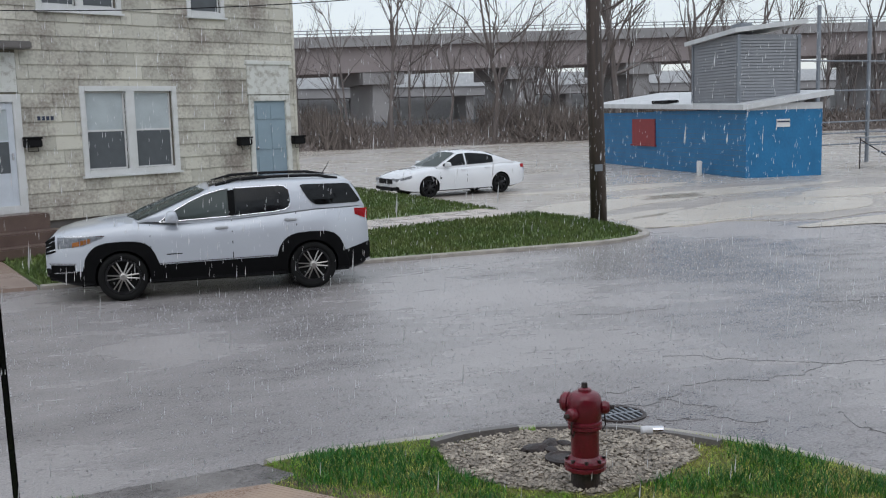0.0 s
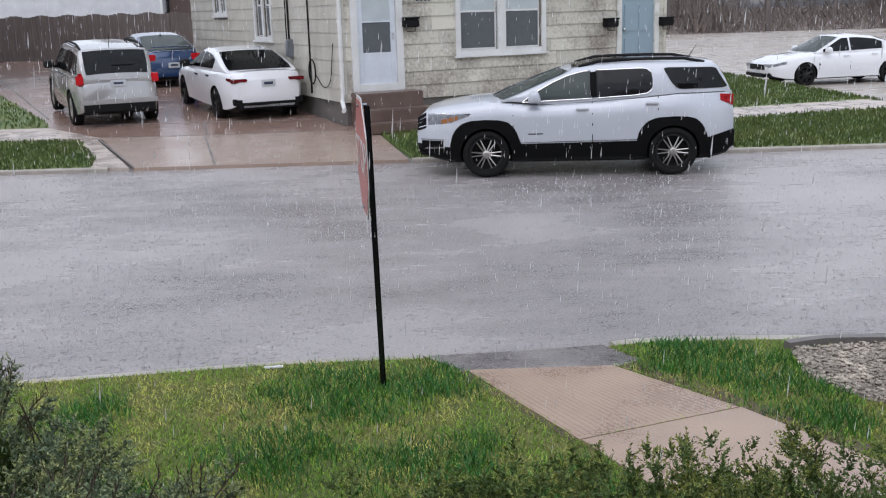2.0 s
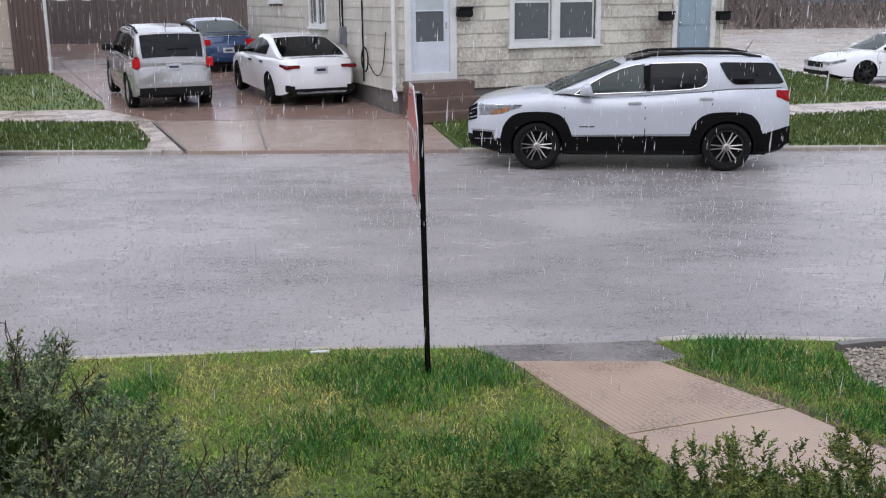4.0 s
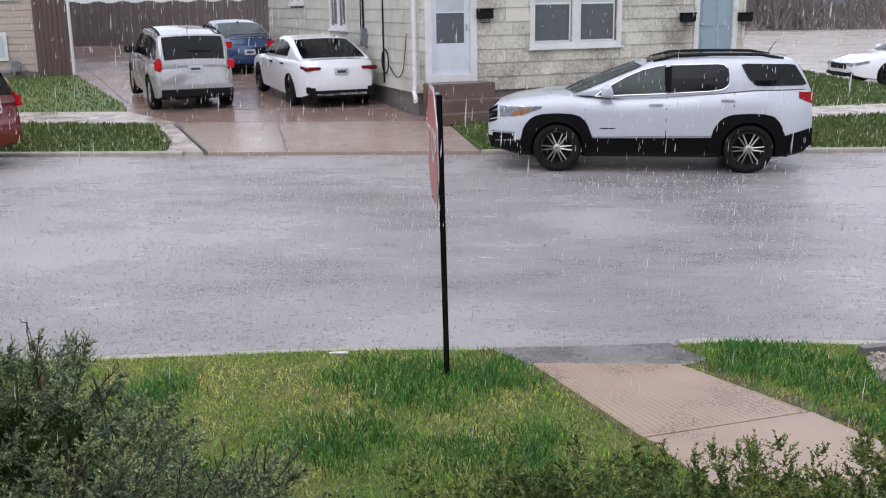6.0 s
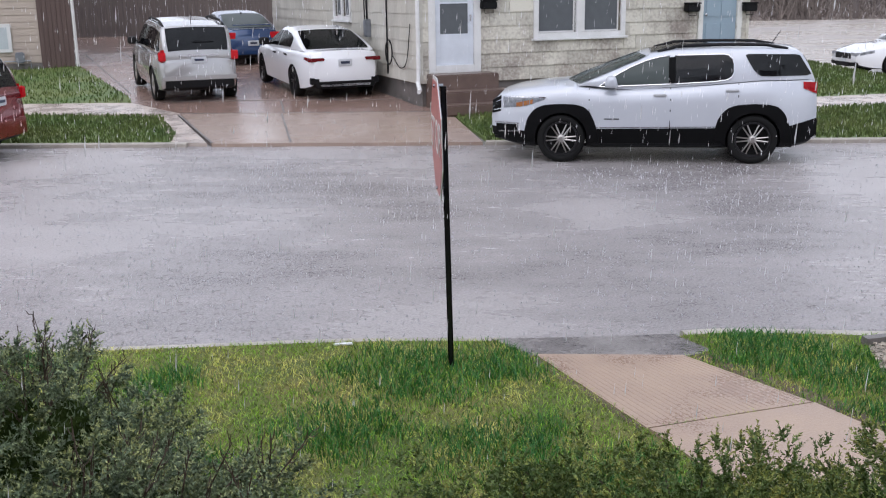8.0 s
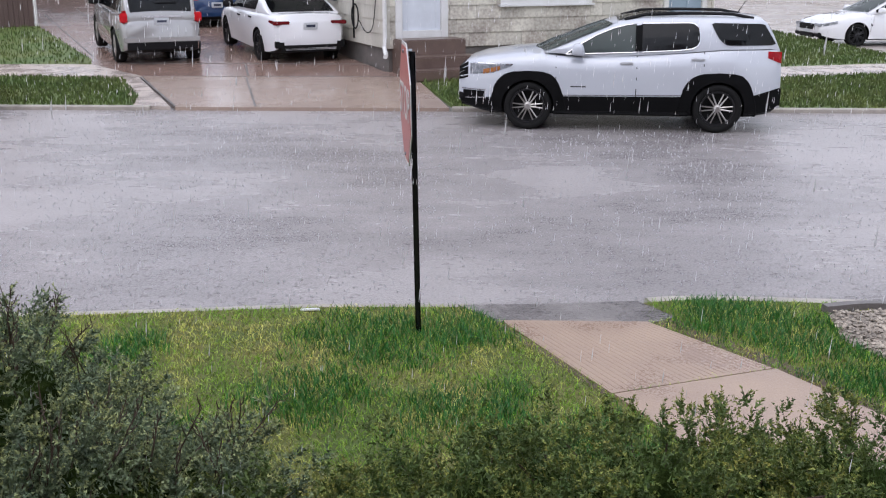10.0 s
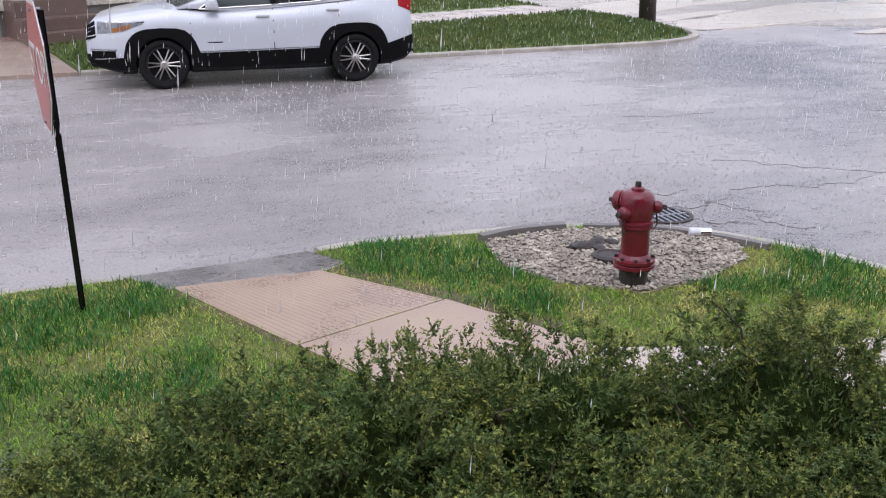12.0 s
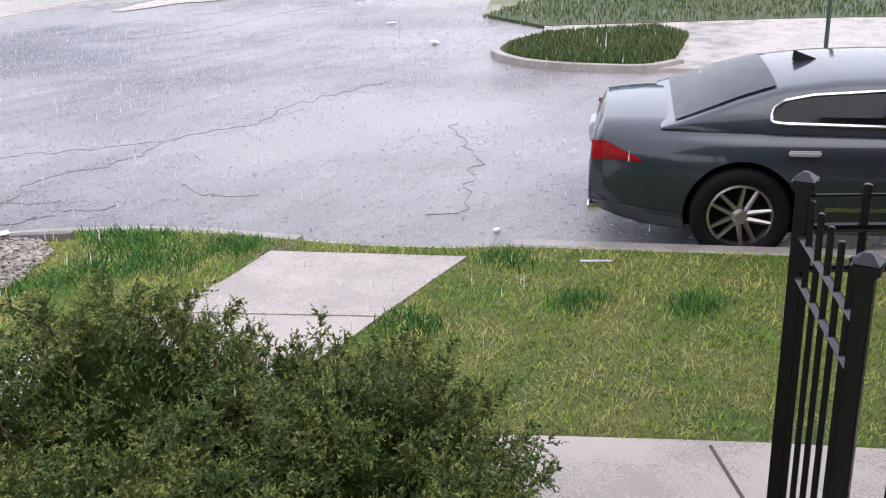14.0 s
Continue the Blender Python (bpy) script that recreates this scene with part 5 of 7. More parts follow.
IMP = dict(paint=M_CARWHITE, W=0.925, z0=0.19, r=0.335, wb=2.837, nose=0.22, roofw=0.68, rim=M_DARKRIM, rim_k=0.74, spokes=7,
           deck=[(-2.55, 0.92), (-2.4, 1.00), (-1.5, 1.03), (0.8, 0.96), (1.15, 0.97), (1.9, 0.88), (2.35, 0.76), (2.56, 0.62)],
           cab=[(-2.05, 1.02), (-1.5, 1.22), (-0.9, 1.42), (-0.3, 1.48), (0.2, 1.46), (1.2, 0.97)], side_glass=[(0.85, -0.02), (-0.08, -1.15)],
           rail_gap=0.075, screen=(0.3, 1.15), rear_glass=(-1.0, -1.95), handles=(0.1, -0.85), mirror=0.75, handle_drop=0.12, shuts=(1.0, -0.05),
           patches=[("headlamp", ((2.45, 0.60, 0.68), (2.05, 0.68, 0.76)), M_CLEARLENS, "swept headlamp"), ("tail_lamp", ((-2.5, 0.80, 0.94), (-2.3, 0.84, 0.95)), M_REDLENS, "red tail lamp"),
                    ("fender_badge", ((1.02, 0.60, 0.66), (0.96, 0.60, 0.66)), M_BLACKPL, "")],
           front_pairs=[("headlamp", (0.38, 0.72, 0.58, 0.68), M_CLEARLENS, "swept headlamp"), ("fog_recess", (0.45, 0.72, 0.30, 0.42), M_BLACKPL, "black fog lamp recess")],
           front_mid=[("grille", (-0.45, 0.45, 0.50, 0.66), M_BLACKPL, "dark grille"), ("chrome_bar", (-0.4, 0.4, 0.585, 0.61), M_CHROME, "chrome bar"),
                      ("lower_grille", (-0.4, 0.4, 0.27, 0.40), M_BLACKPL, "dark lower grille"), ("number_plate", (-0.16, 0.16, 0.40, 0.49), M_PLATE, "pale number plate")])
car("sedan", park(12.97, 32.25, 190.5, -0.09), "white sedan with black wheels parked on the flooded lot", IMP)

DARK = dict(paint=M_CARDARK, W=0.94, z0=0.18, r=0.325, wb=2.94, nose=0.22, roofw=0.70, rim=M_ALLOY, rim_k=0.66, spokes=5, split=(-0.22, 0.22),
            deck=[(-2.47, 0.66), (-2.45, 0.80), (-2.38, 0.885), (-2.1, 0.90), (-1.6, 0.895), (0.9, 0.86), (1.2, 0.88), (2.0, 0.82), (2.4, 0.7), (2.58, 0.6)],
            cab=[(-2.0, 0.89), (-1.75, 0.98), (-1.5, 1.07), (-1.24, 1.145), (-0.9, 1.185), (-0.5, 1.20), (0.2, 1.20), (0.6, 1.11), (1.25, 0.88)],
            glazing=[("rear_door_window", [(-1.31, 0.955), (-1.28, 0.94), (-0.13, 0.915)], [(-1.31, 0.985), (-1.29, 1.03), (-1.22, 1.075), (-1.05, 1.105), (-0.6, 1.13), (-0.13, 1.135)], M_CARGLASS, 0.013),
                     ("front_door_window", [(-0.09, 0.914), (0.95, 0.90)], [(-0.09, 1.135), (0.25, 1.12), (0.6, 1.03), (0.95, 0.905)], M_CARGLASS, 0.013)],
            rail_gap=0.07, pillar=(-0.09, -0.13), screen=(0.3, 1.2), rear_glass=(-1.27, -1.91), back_glass=M_SKYGLASS, handles=(0.0, -1.1), handle_mat=M_HANDLE, handle_drop=0.125, mirror=0.8, shuts=(1.05, -0.12), fin=-1.0,
            patches=[("tail_lamp", ((-2.455, 0.65, 0.775), (-2.36, 0.67, 0.79)), M_REDLENS, "red wraparound tail lamp"), ("tail_lamp_point", ((-2.36, 0.67, 0.79), (-2.12, 0.675, 0.69)), M_REDLENS, "pointed end of the tail lamp"),
                     ("bumper_line", ((-2.45, 0.37, 0.385), (-1.86, 0.31, 0.325)), M_CARGLASS2, ""), ("chrome_strip", ((0.9, 0.40, 0.43), (-0.95, 0.38, 0.41)), M_CHROME, "chrome side strip")],
            rear_pairs=[("exhaust", (0.5, 0.66, 0.25, 0.31), M_CHROME, "chrome exhaust tip")],
            rear_mid=[("number_plate", (-0.16, 0.16, 0.62, 0.77), M_PLATE, "pale number plate")])
DARK_H = math.degrees(math.atan2(-0.93, 0.37))
car("sedan", park(8.10, 0.66, DARK_H, -0.02), "dark slate-blue sedan with chrome wheels parked at the kerb", DARK)

SIL = dict(paint=M_CARSILVER, category="suv", W=0.92, z0=0.24, r=0.36, wb=2.857, nose=0.14, roofw=0.76,
           deck=[(-2.25, 0.95), (-2.15, 1.08), (-1.0, 1.08), (0.95, 1.04), (1.3, 1.08), (1.9, 1.0), (2.3, 0.85), (2.5, 0.72)],
           cab=[(-2.24, 1.06), (-2.10, 1.40), (-1.95, 1.62), (-1.3, 1.68), (0.0, 1.69), (0.35, 1.65), (1.3, 1.08)], side_glass=[(0.95, -0.02), (-0.08, -0.98), (-1.1, -1.9)],
           rail_gap=0.12, screen=(0.42, 1.26), rear_glass=(-1.98, -2.22), rails=(0.1, -1.8), handles=(0.12, -0.85), mirror=0.85, mirror_mat=M_BLACKPL, antenna=-1.5,
           patches=[("tail_lamp", ((-2.22, 0.88, 1.16), (-2.02, 0.92, 1.14)), M_REDLENS, "red tail lamp")],
           rear_pairs=[("tail_lamp", (0.70, 0.85, 0.92, 1.11), M_REDLENS, "red tail lamp"), ("reflector", (0.62, 0.76, 0.53, 0.57), M_REDLENS, "")], wiper=(-2.16, -0.35, 0.1),
           rear_mid=[("number_plate", (-0.16, 0.16, 0.86, 1.0), M_PLATE, "pale number plate"), ("chrome_bar", (-0.42, 0.42, 1.01, 1.05), M_CHROME, "chrome bar over the plate"),
                     ("lower_bumper", (-0.74, 0.74, 0.34, 0.50), M_BLACKPL, "dark lower bumper"), ("bumper_step", (-0.8, 0.8, 0.50, 0.60), M_CARSILVER, "")])
car("suv", park(-7.36, 23.85, 117.0, 0.36, 2.4), "silver compact suv parked on the driveway", SIL)

ALT = dict(paint=M_CARWHITE, W=0.925, z0=0.19, r=0.335, wb=2.825, nose=0.20, roofw=0.68, rim=M_DARKRIM,
           deck=[(-2.42, 0.90), (-2.3, 1.04), (-1.6, 1.05), (0.8, 0.96), (1.15, 0.97), (1.9, 0.88), (2.3, 0.75), (2.48, 0.62)],
           cab=[(-2.0, 1.04), (-1.4, 1.24), (-0.85, 1.40), (-0.3, 1.45), (0.2, 1.43), (1.2, 0.97)], side_glass=[(0.85, -0.02), (-0.08, -1.1)],
           rail_gap=0.075, screen=(0.3, 1.15), rear_glass=(-0.9, -1.92), handles=(0.1, -0.85), mirror=0.75, mirror_mat=M_BLACKPL, handle_mat=M_BLACKPL,
           patches=[("tail_lamp", ((-2.38, 0.83, 0.92), (-2.08, 0.88, 0.93)), M_REDDARK, "red tail lamp")],
           rear_pairs=[("tail_lamp", (0.46, 0.82, 0.845, 0.925), M_REDDARK, "dark red tail lamp"), ("bumper_vent", (0.58, 0.78, 0.36, 0.50), M_BLACKPL, "black bumper vent")],
           rear_mid=[("number_plate", (-0.16, 0.16, 0.74, 0.89), M_PLATE, "pale number plate"), ("diffuser", (-0.66, 0.66, 0.28, 0.42), M_BLACKPL, "black lower bumper"),
                     ("diffuser_lip", (-0.58, 0.58, 0.30, 0.37), M_CARWHITE, "white bumper lip")])
car("sedan", park(-4.31, 24.31, 117.0, 0.37, 2.4), "white sedan with dark wheels parked beside the house", ALT)

BLU = dict(ALT, paint=M_CARBLUE, W=0.88, spoiler=(-2.2, 1.16), spoiler_mat=M_CARBLUE, mirror_mat=M_CARBLUE, fin=-0.9, screen_glass=M_CARGLASS2, back_glass=M_CARGLASS2,
           rear_pairs=[("tail_lamp", (0.5, 0.80, 0.80, 0.98), M_REDLENS, "red tail lamp")], rear_mid=[("number_plate", (-0.16, 0.16, 0.60, 0.75), M_PLATE, "pale number plate")])
car("sedan", park(-8.0, 31.2, 117.0, 0.63, 2.4), "dark blue sedan with a rear spoiler on the driveway", BLU)

RED = dict(SIL, paint=M_CARRED, mirror_mat=M_CARRED, wiper=None,
           rear_mid=[("number_plate", (-0.16, 0.16, 0.86, 1.0), M_PLATE, "pale number plate"), ("lower_bumper", (-0.74, 0.74, 0.34, 0.62), M_CARRED, "red bumper")])
car("suv", park(-10.1, 15.98, 179.0), "dark red suv parked at the far kerb", RED)


# ---- street furniture ----
hyd = thing("fire_hydrant", pose(3.41, 5.55, 0.118, 0, 0, 20) @ Matrix.Scale(0.90, 4), "dark red cast-iron fire hydrant in a gravel bed", "hydrant")
part("barrel", lathe(bmesh.new(), [(0.098, 0.18), (0.102, 0.22), (0.102, 0.455), (0.106, 0.50), (0.120, 0.53), (0.122, 0.64), (0.119, 0.675), (0.108, 0.70), (0.085, 0.717), (0.05, 0.724), (0.03, 0.726)], 32), M_HYDRANT, hyd, smooth=True)
part("base_pipe", lathe(bmesh.new(), [(0.105, -0.05), (0.105, 0.12), (0.115, 0.15)], 24), M_RUST, hyd, "dark wet base pipe")
part("base_flange", lathe(bmesh.new(), [(0.14, 0.145), (0.152, 0.15), (0.152, 0.175), (0.145, 0.18)], 28), M_HYDRANT, hyd)
part("upper_flange", lathe(bmesh.new(), [(0.145, 0.184), (0.152, 0.19), (0.152, 0.212), (0.125, 0.222), (0.104, 0.25)], 28), M_HYDRANT, hyd)
part("middle_flange", lathe(bmesh.new(), [(0.104, 0.445), (0.125, 0.455), (0.125, 0.475), (0.119, 0.479), (0.125, 0.484), (0.125, 0.503), (0.107, 0.512)], 28), M_HYDRANT, hyd)
part("bonnet_plate", lathe(bmesh.new(), [(0.05, 0.722), (0.047, 0.742), (0.03, 0.75)], 14), M_HYDRANT, hyd)
part("bonnet_nut", lathe(bmesh.new(), [(0.024, 0.745), (0.022, 0.785), (0.016, 0.79)], 5), M_RUST, hyd)
for a in range(8):
    t = a * math.pi / 4
    part("bolt", lathe(bmesh.new(), [(0.014, 0.135), (0.014, 0.235)], 6, Matrix.Translation((0.134 * math.cos(t), 0.134 * math.sin(t), 0))), M_RUST, hyd)
for d, rr, zc in ((-42, 0.040, 0.60), (180, 0.040, 0.575), (112, 0.062, 0.63)):
    m = Matrix.Rotation(radians(d), 4, "Z") @ Matrix.Translation((0.062, 0, zc)) @ Matrix.Rotation(radians(90), 4, "Y")
    noz = part("nozzle", lathe(bmesh.new(), [(rr * 1.25, 0.0), (rr * 1.1, 0.05), (rr, 0.055), (rr * 1.2, 0.06), (rr * 1.2, 0.09), (rr * 0.95, 0.112), (0.02, 0.118)], 22, m), M_HYDRANT, hyd, smooth=False)
    part("cap_nut", lathe(bmesh.new(), [(0.02, 0.11), (0.018, 0.15)], 5, m), M_RUST, noz)
    p = m @ Vector((0, 0, 0.08))
    part("chain", tube(bmesh.new(), [(p.x, p.y, p.z - rr), (p.x * 1.05, p.y * 1.05, p.z - 0.13), (p.x * 0.9, p.y * 0.9, p.z - 0.17), (p.x * 0.72, p.y * 0.72, p.z - 0.10)], 0.006, 5), M_RUST, noz)

valve = thing("valve_cover", pose(3.50, 6.04, 0.13), "black iron valve cover in the gravel", "cover")
part("lid", lathe(bmesh.new(), [(0.13, 0.0), (0.13, 0.03), (0.10, 0.04), (0.09, 0.03)], 20), M_RUST, valve)
for i, (x, y, r) in enumerate(((3.42, 6.30, 0.09), (3.56, 6.36, 0.07), (3.50, 6.22, 0.06), (3.66, 6.33, 0.05))):
    bm = bmesh.new()
    bmesh.ops.create_icosphere(bm, subdivisions=2, radius=r)
    for v in bm.verts:
        v.co = Vector((v.co.x * 1.3, v.co.y * 0.8, v.co.z * 0.45)) * (1 + 0.4 * noise.noise(v.co * 18 + Vector((i, 0, 0))))
    tagged(part("rubble_stone", bm, M_RUST), "dark wet broken stone on the gravel", "stone").matrix_basis = pose(x, y, 0.15, 0, 0, 40 * i)

grate = thing("storm_drain", pose(4.64, 7.2, 0.003) @ Matrix.Scale(0.78, 4), "round iron storm drain grate in the street", "drain")
part("ring", lathe(bmesh.new(), [(0.30, -0.01), (0.30, 0.012), (0.255, 0.012), (0.255, -0.01)], 36), M_RUST, grate)
# no hole is cut: a flat black disc paints the pit's darkness
part("pit", lathe(bmesh.new(), [(0.25, -0.004), (0.25, 0.001)], 30), M_BLACKPL, grate, "black disc standing in for the shaded pit below the bars")
for i in range(-3, 4):
    x = i * 0.07
    h = math.sqrt(0.255**2 - x * x)
    part("bar", boxm(x - 0.014, x + 0.014, -h, h, 0.0, 0.012), M_STEEL, grate)
part("bar", boxm(-0.255, 0.255, -0.02, 0.02, 0.001, 0.013), M_STEEL, grate)

# stop sign seen nearly from its edge
sign = thing("stop_sign", pose(-0.06, 6.25, 0.11, 0, -0.8, 0), "faded red octagonal sign on a black steel post", "sign")
bm = boxm(-0.018, 0.018, -0.006, 0.0, -0.1, 1.86)
cube(bm, -0.018, -0.012, -0.006, 0.022, -0.1, 1.86)
cube(bm, 0.012, 0.018, -0.006, 0.022, -0.1, 1.86)
part("post", bm, M_BLACK, sign, "black punched steel post")
SM = Matrix.Translation((-0.05, 0.0, 1.545)) @ Matrix.Rotation(radians(-81.5), 4, "Z") @ Matrix.Rotation(radians(90), 4, "X")


def octagon(rr, z0, z1):
    return lathe(bmesh.new(), [(rr, z0), (rr, z1)], 8, SM @ Matrix.Rotation(radians(22.5), 4, "Z"))


plate_o = part("sign_plate", octagon(0.405, -0.004, 0.0), M_SIGNWHITE, sign, "white sign border")
part("red_face", octagon(0.380, 0.0, 0.003), M_SIGNRED, plate_o, "faded red sign face")
part("sign_back", octagon(0.405, -0.007, -0.004), M_STEEL, plate_o, "bare metal back")
fc = bpy.data.curves.new("word", "FONT")
fc.body, fc.size, fc.align_x, fc.align_y, fc.extrude = "STOP", 0.30, "CENTER", "CENTER", 0.001
txt = bpy.data.objects.new("word", fc)
scene.collection.objects.link(txt)
wm = bpy.data.meshes.new_from_object(txt.evaluated_get(bpy.context.evaluated_depsgraph_get()))
bpy.data.objects.remove(txt)
wm.transform(SM @ Matrix.Translation((0, 0, 0.005)))
wm.materials.clear()
wm.materials.append(M_SIGNWHITE)
wo = new("lettering", wm)
wo.parent = plate_o
for z in (0.32, -0.32):
    part("bolt", lathe(bmesh.new(), [(0.012, -0.05), (0.012, 0.012)], 6, SM @ Matrix.Translation((0, z, 0))), M_STEEL, sign)

# utility pole with wires
pole = thing("utility_pole", pose(11.75, 20.05, 0.1, 0, -1.2, 0), "dark wooden utility pole on the grass corner", "pole")
part("shaft", tube(bmesh.new(), [(0, 0, -0.3), (0, 0, 3), (0, 0, 6), (0, 0, 10.5)], [0.19, 0.175, 0.16, 0.14], 14), M_POLE, pole, smooth=True)
part("crossarm", boxm(-1.2, 1.2, -0.06, 0.06, 9.6, 9.72, 0.01), M_POLE, pole)
part("tag", boxm(-0.17, 0.02, -0.20, -0.17, 1.15, 1.3), M_STEEL, pole)


def wire(a, b, sag, r=0.012):
    a, b = Vector(a), Vector(b)
    pts = [a.lerp(b, t) - Vector((0, 0, sag * 4 * t * (1 - t))) for t in np.linspace(0, 1, 14)]
    tagged(part("overhead_wire", tube(bmesh.new(), pts, r, 5), M_BLACKPL), "black overhead cable strung between poles", "cable", "overhead cables")


for a, b, s, r in (((11.6, 20, 7.2), (-30, 19.0, 5.6), 0.9, 0.014), ((11.6, 20, 6.2), (-30, 19.2, 5.0), 0.8, 0.012), ((11.6, 20, 5.6), (-0.7, 20.9, 4.75), 0.25, 0.010),
                   ((11.7, 20.1, 8.2), (45, 70, 12), 1.2, 0.014), ((11.6, 20.1, 9.2), (-26, 75, 12), 1.5, 0.016), ((11.6, 20.1, 8.4), (-22, 75, 10), 1.2, 0.016),
                   ((11.7, 20.1, 9.6), (60, 62, 13), 1.3, 0.014)):
    wire(a, b, s, r)

# litter
for nm, x, y, z, sc, lab in (("plastic_bag", 13.8, 8.55, 0.02, 0.075, "crumpled white plastic bag on the wet street"), ("paper_cup", 6.45, 3.38, 0.02, 0.033, "crushed white paper cup on the street"),
                             ("paper_scrap", 15.6, 10.6, 0.01, 0.09, "flat white paper scrap on the street"), ("paper_scrap", 8.9, 3.3, 0.006, 0.08, "flat white paper scrap on the street")):
    bm = bmesh.new()
    bmesh.ops.create_icosphere(bm, subdivisions=2, radius=sc)
    for v in bm.verts:
        v.co = Vector((v.co.x * 1.3, v.co.y * 0.9, v.co.z * (0.5 if "scrap" not in nm else 0.12))) * (1 + 0.6 * noise.noise(v.co * 14))
    tagged(part(nm, bm, M_PLASTIC), lab, "litter").matrix_basis = pose(x, y, z + sc * (0.25 if "scrap" not in nm else 0.05))
can = thing("drink_can", pose(4.38, 6.27, 0.165, 0, 90, -22), "crushed white and silver drink can on the gravel", "can")
part("shell", lathe(bmesh.new(), [(0.028, -0.085), (0.034, -0.075), (0.034, 0.075), (0.028, 0.085)], 16), M_PLASTIC, can)
part("silver_end", lathe(bmesh.new(), [(0.0345, 0.0), (0.0345, 0.078)], 16), M_CHROME, can)
tagged(part("paper_scrap", boxm(-0.10, 0.10, -0.01, 0.01, 0, 0.01, 0.003), M_PLASTIC), "pale stick-like scrap on the lawn", "litter").matrix_basis = pose(5.9, 2.35, 0.15, 0, 0, -62)
tagged(part("paper_scrap", boxm(-0.07, 0.07, -0.02, 0.02, 0, 0.012, 0.005), M_PLASTIC), "flat white scrap at the kerb", "litter").matrix_basis = pose(-0.85, 6.68, 0.12, 0, 0, 8)

# ---- porch with its railing ----
porch = boxm(-6, 1.6, -3.2, 0.25, -0.2, 0.93, 0.01)
tagged(part("porch", porch, M_CONC), "grey concrete porch slab", "porch", kind="structure")
M_HOUSEBRICK = mat("dark_red_brick", (0.20, 0.075, 0.055), 0.6, color2=(0.14, 0.06, 0.048), scale=9, bump=0.4)
tagged(part("wall_porch", boxm(-6, 9, -3.6, -3.2, -0.2, 7.5), M_HOUSEBRICK), "plain dark red brick house wall behind the porch", "wall", kind="structure")
tagged(part("ceiling", boxm(-6, 1.7, -3.2, 0.25, 3.5, 3.62), M_BROWN), "plain boarded porch ceiling", "ceiling", kind="structure")
RQ, RK, RTOP = Vector((2.415, 0.388, 0)), Vector((1.985, 0.187, 0)), 1.87
base = tagged(part("porch_step", boxm(1.6, 3.3, -1.3, 0.55, -0.2, 0.42, 0.01), M_CONC), "grey concrete porch steps", "steps", kind="structure")
rail = thing("metal_railing", pose(0, 0, 0), "black steel porch railing with square posts and caps", "railing")
for c in (RQ, RK):
    p = part("post", boxm(c.x - 0.0155, c.x + 0.0155, c.y - 0.0155, c.y + 0.0155, 0.42, RTOP - 0.02, 0.003), M_BLACK, rail)
    bm = boxm(c.x - 0.024, c.x + 0.024, c.y - 0.024, c.y + 0.024, RTOP - 0.03, RTOP - 0.008, 0.004)
    bmesh.ops.create_cone(bm, cap_ends=True, segments=4, radius1=0.033, radius2=0.008, depth=0.016, matrix=Matrix.Translation((c.x, c.y, RTOP)) @ Matrix.Rotation(radians(45), 4, "Z"))
    part("cap", bm, M_BLACK, p, "black pyramid post cap")
d = (RK - RQ)
for z in (RTOP - 0.13, RTOP - 0.22, 0.55):
    part("rail", tube(bmesh.new(), [RQ + Vector((0, 0, z)), RK + Vector((0, 0, z))], 0.009, 4), M_BLACK, rail)
for i in range(1, 6):
    p = RQ + d * i / 6
    part("picket", boxm(p.x - 0.006, p.x + 0.006, p.y - 0.006, p.y + 0.006, 0.5, RTOP - 0.03, 0.002), M_BLACK, rail)
far = Vector((3.1, -0.85, 0))
dd = far - RQ
for z, rr in ((RTOP - 0.045, 0.005), (RTOP - 0.115, 0.011), (RTOP - 0.205, 0.011), (0.55, 0.011)):
    part("rail", tube(bmesh.new(), [RQ + Vector((0, 0, z)), far + Vector((0, 0, z))], rr, 8), M_BLACK, rail)
for i in range(1, 11):
    p = RQ + dd * i / 11
    part("picket", boxm(p.x - 0.008, p.x + 0.008, p.y - 0.008, p.y + 0.008, 0.5, RTOP + 0.02 * (i == 2) - 0.02, 0.002), M_BLACK, rail)
part("brick_pier", boxm(2.86, 3.06, -0.28, 0.0, 0.42, 0.98, 0.006), M_HOUSEBRICK, rail, "red brick pier")


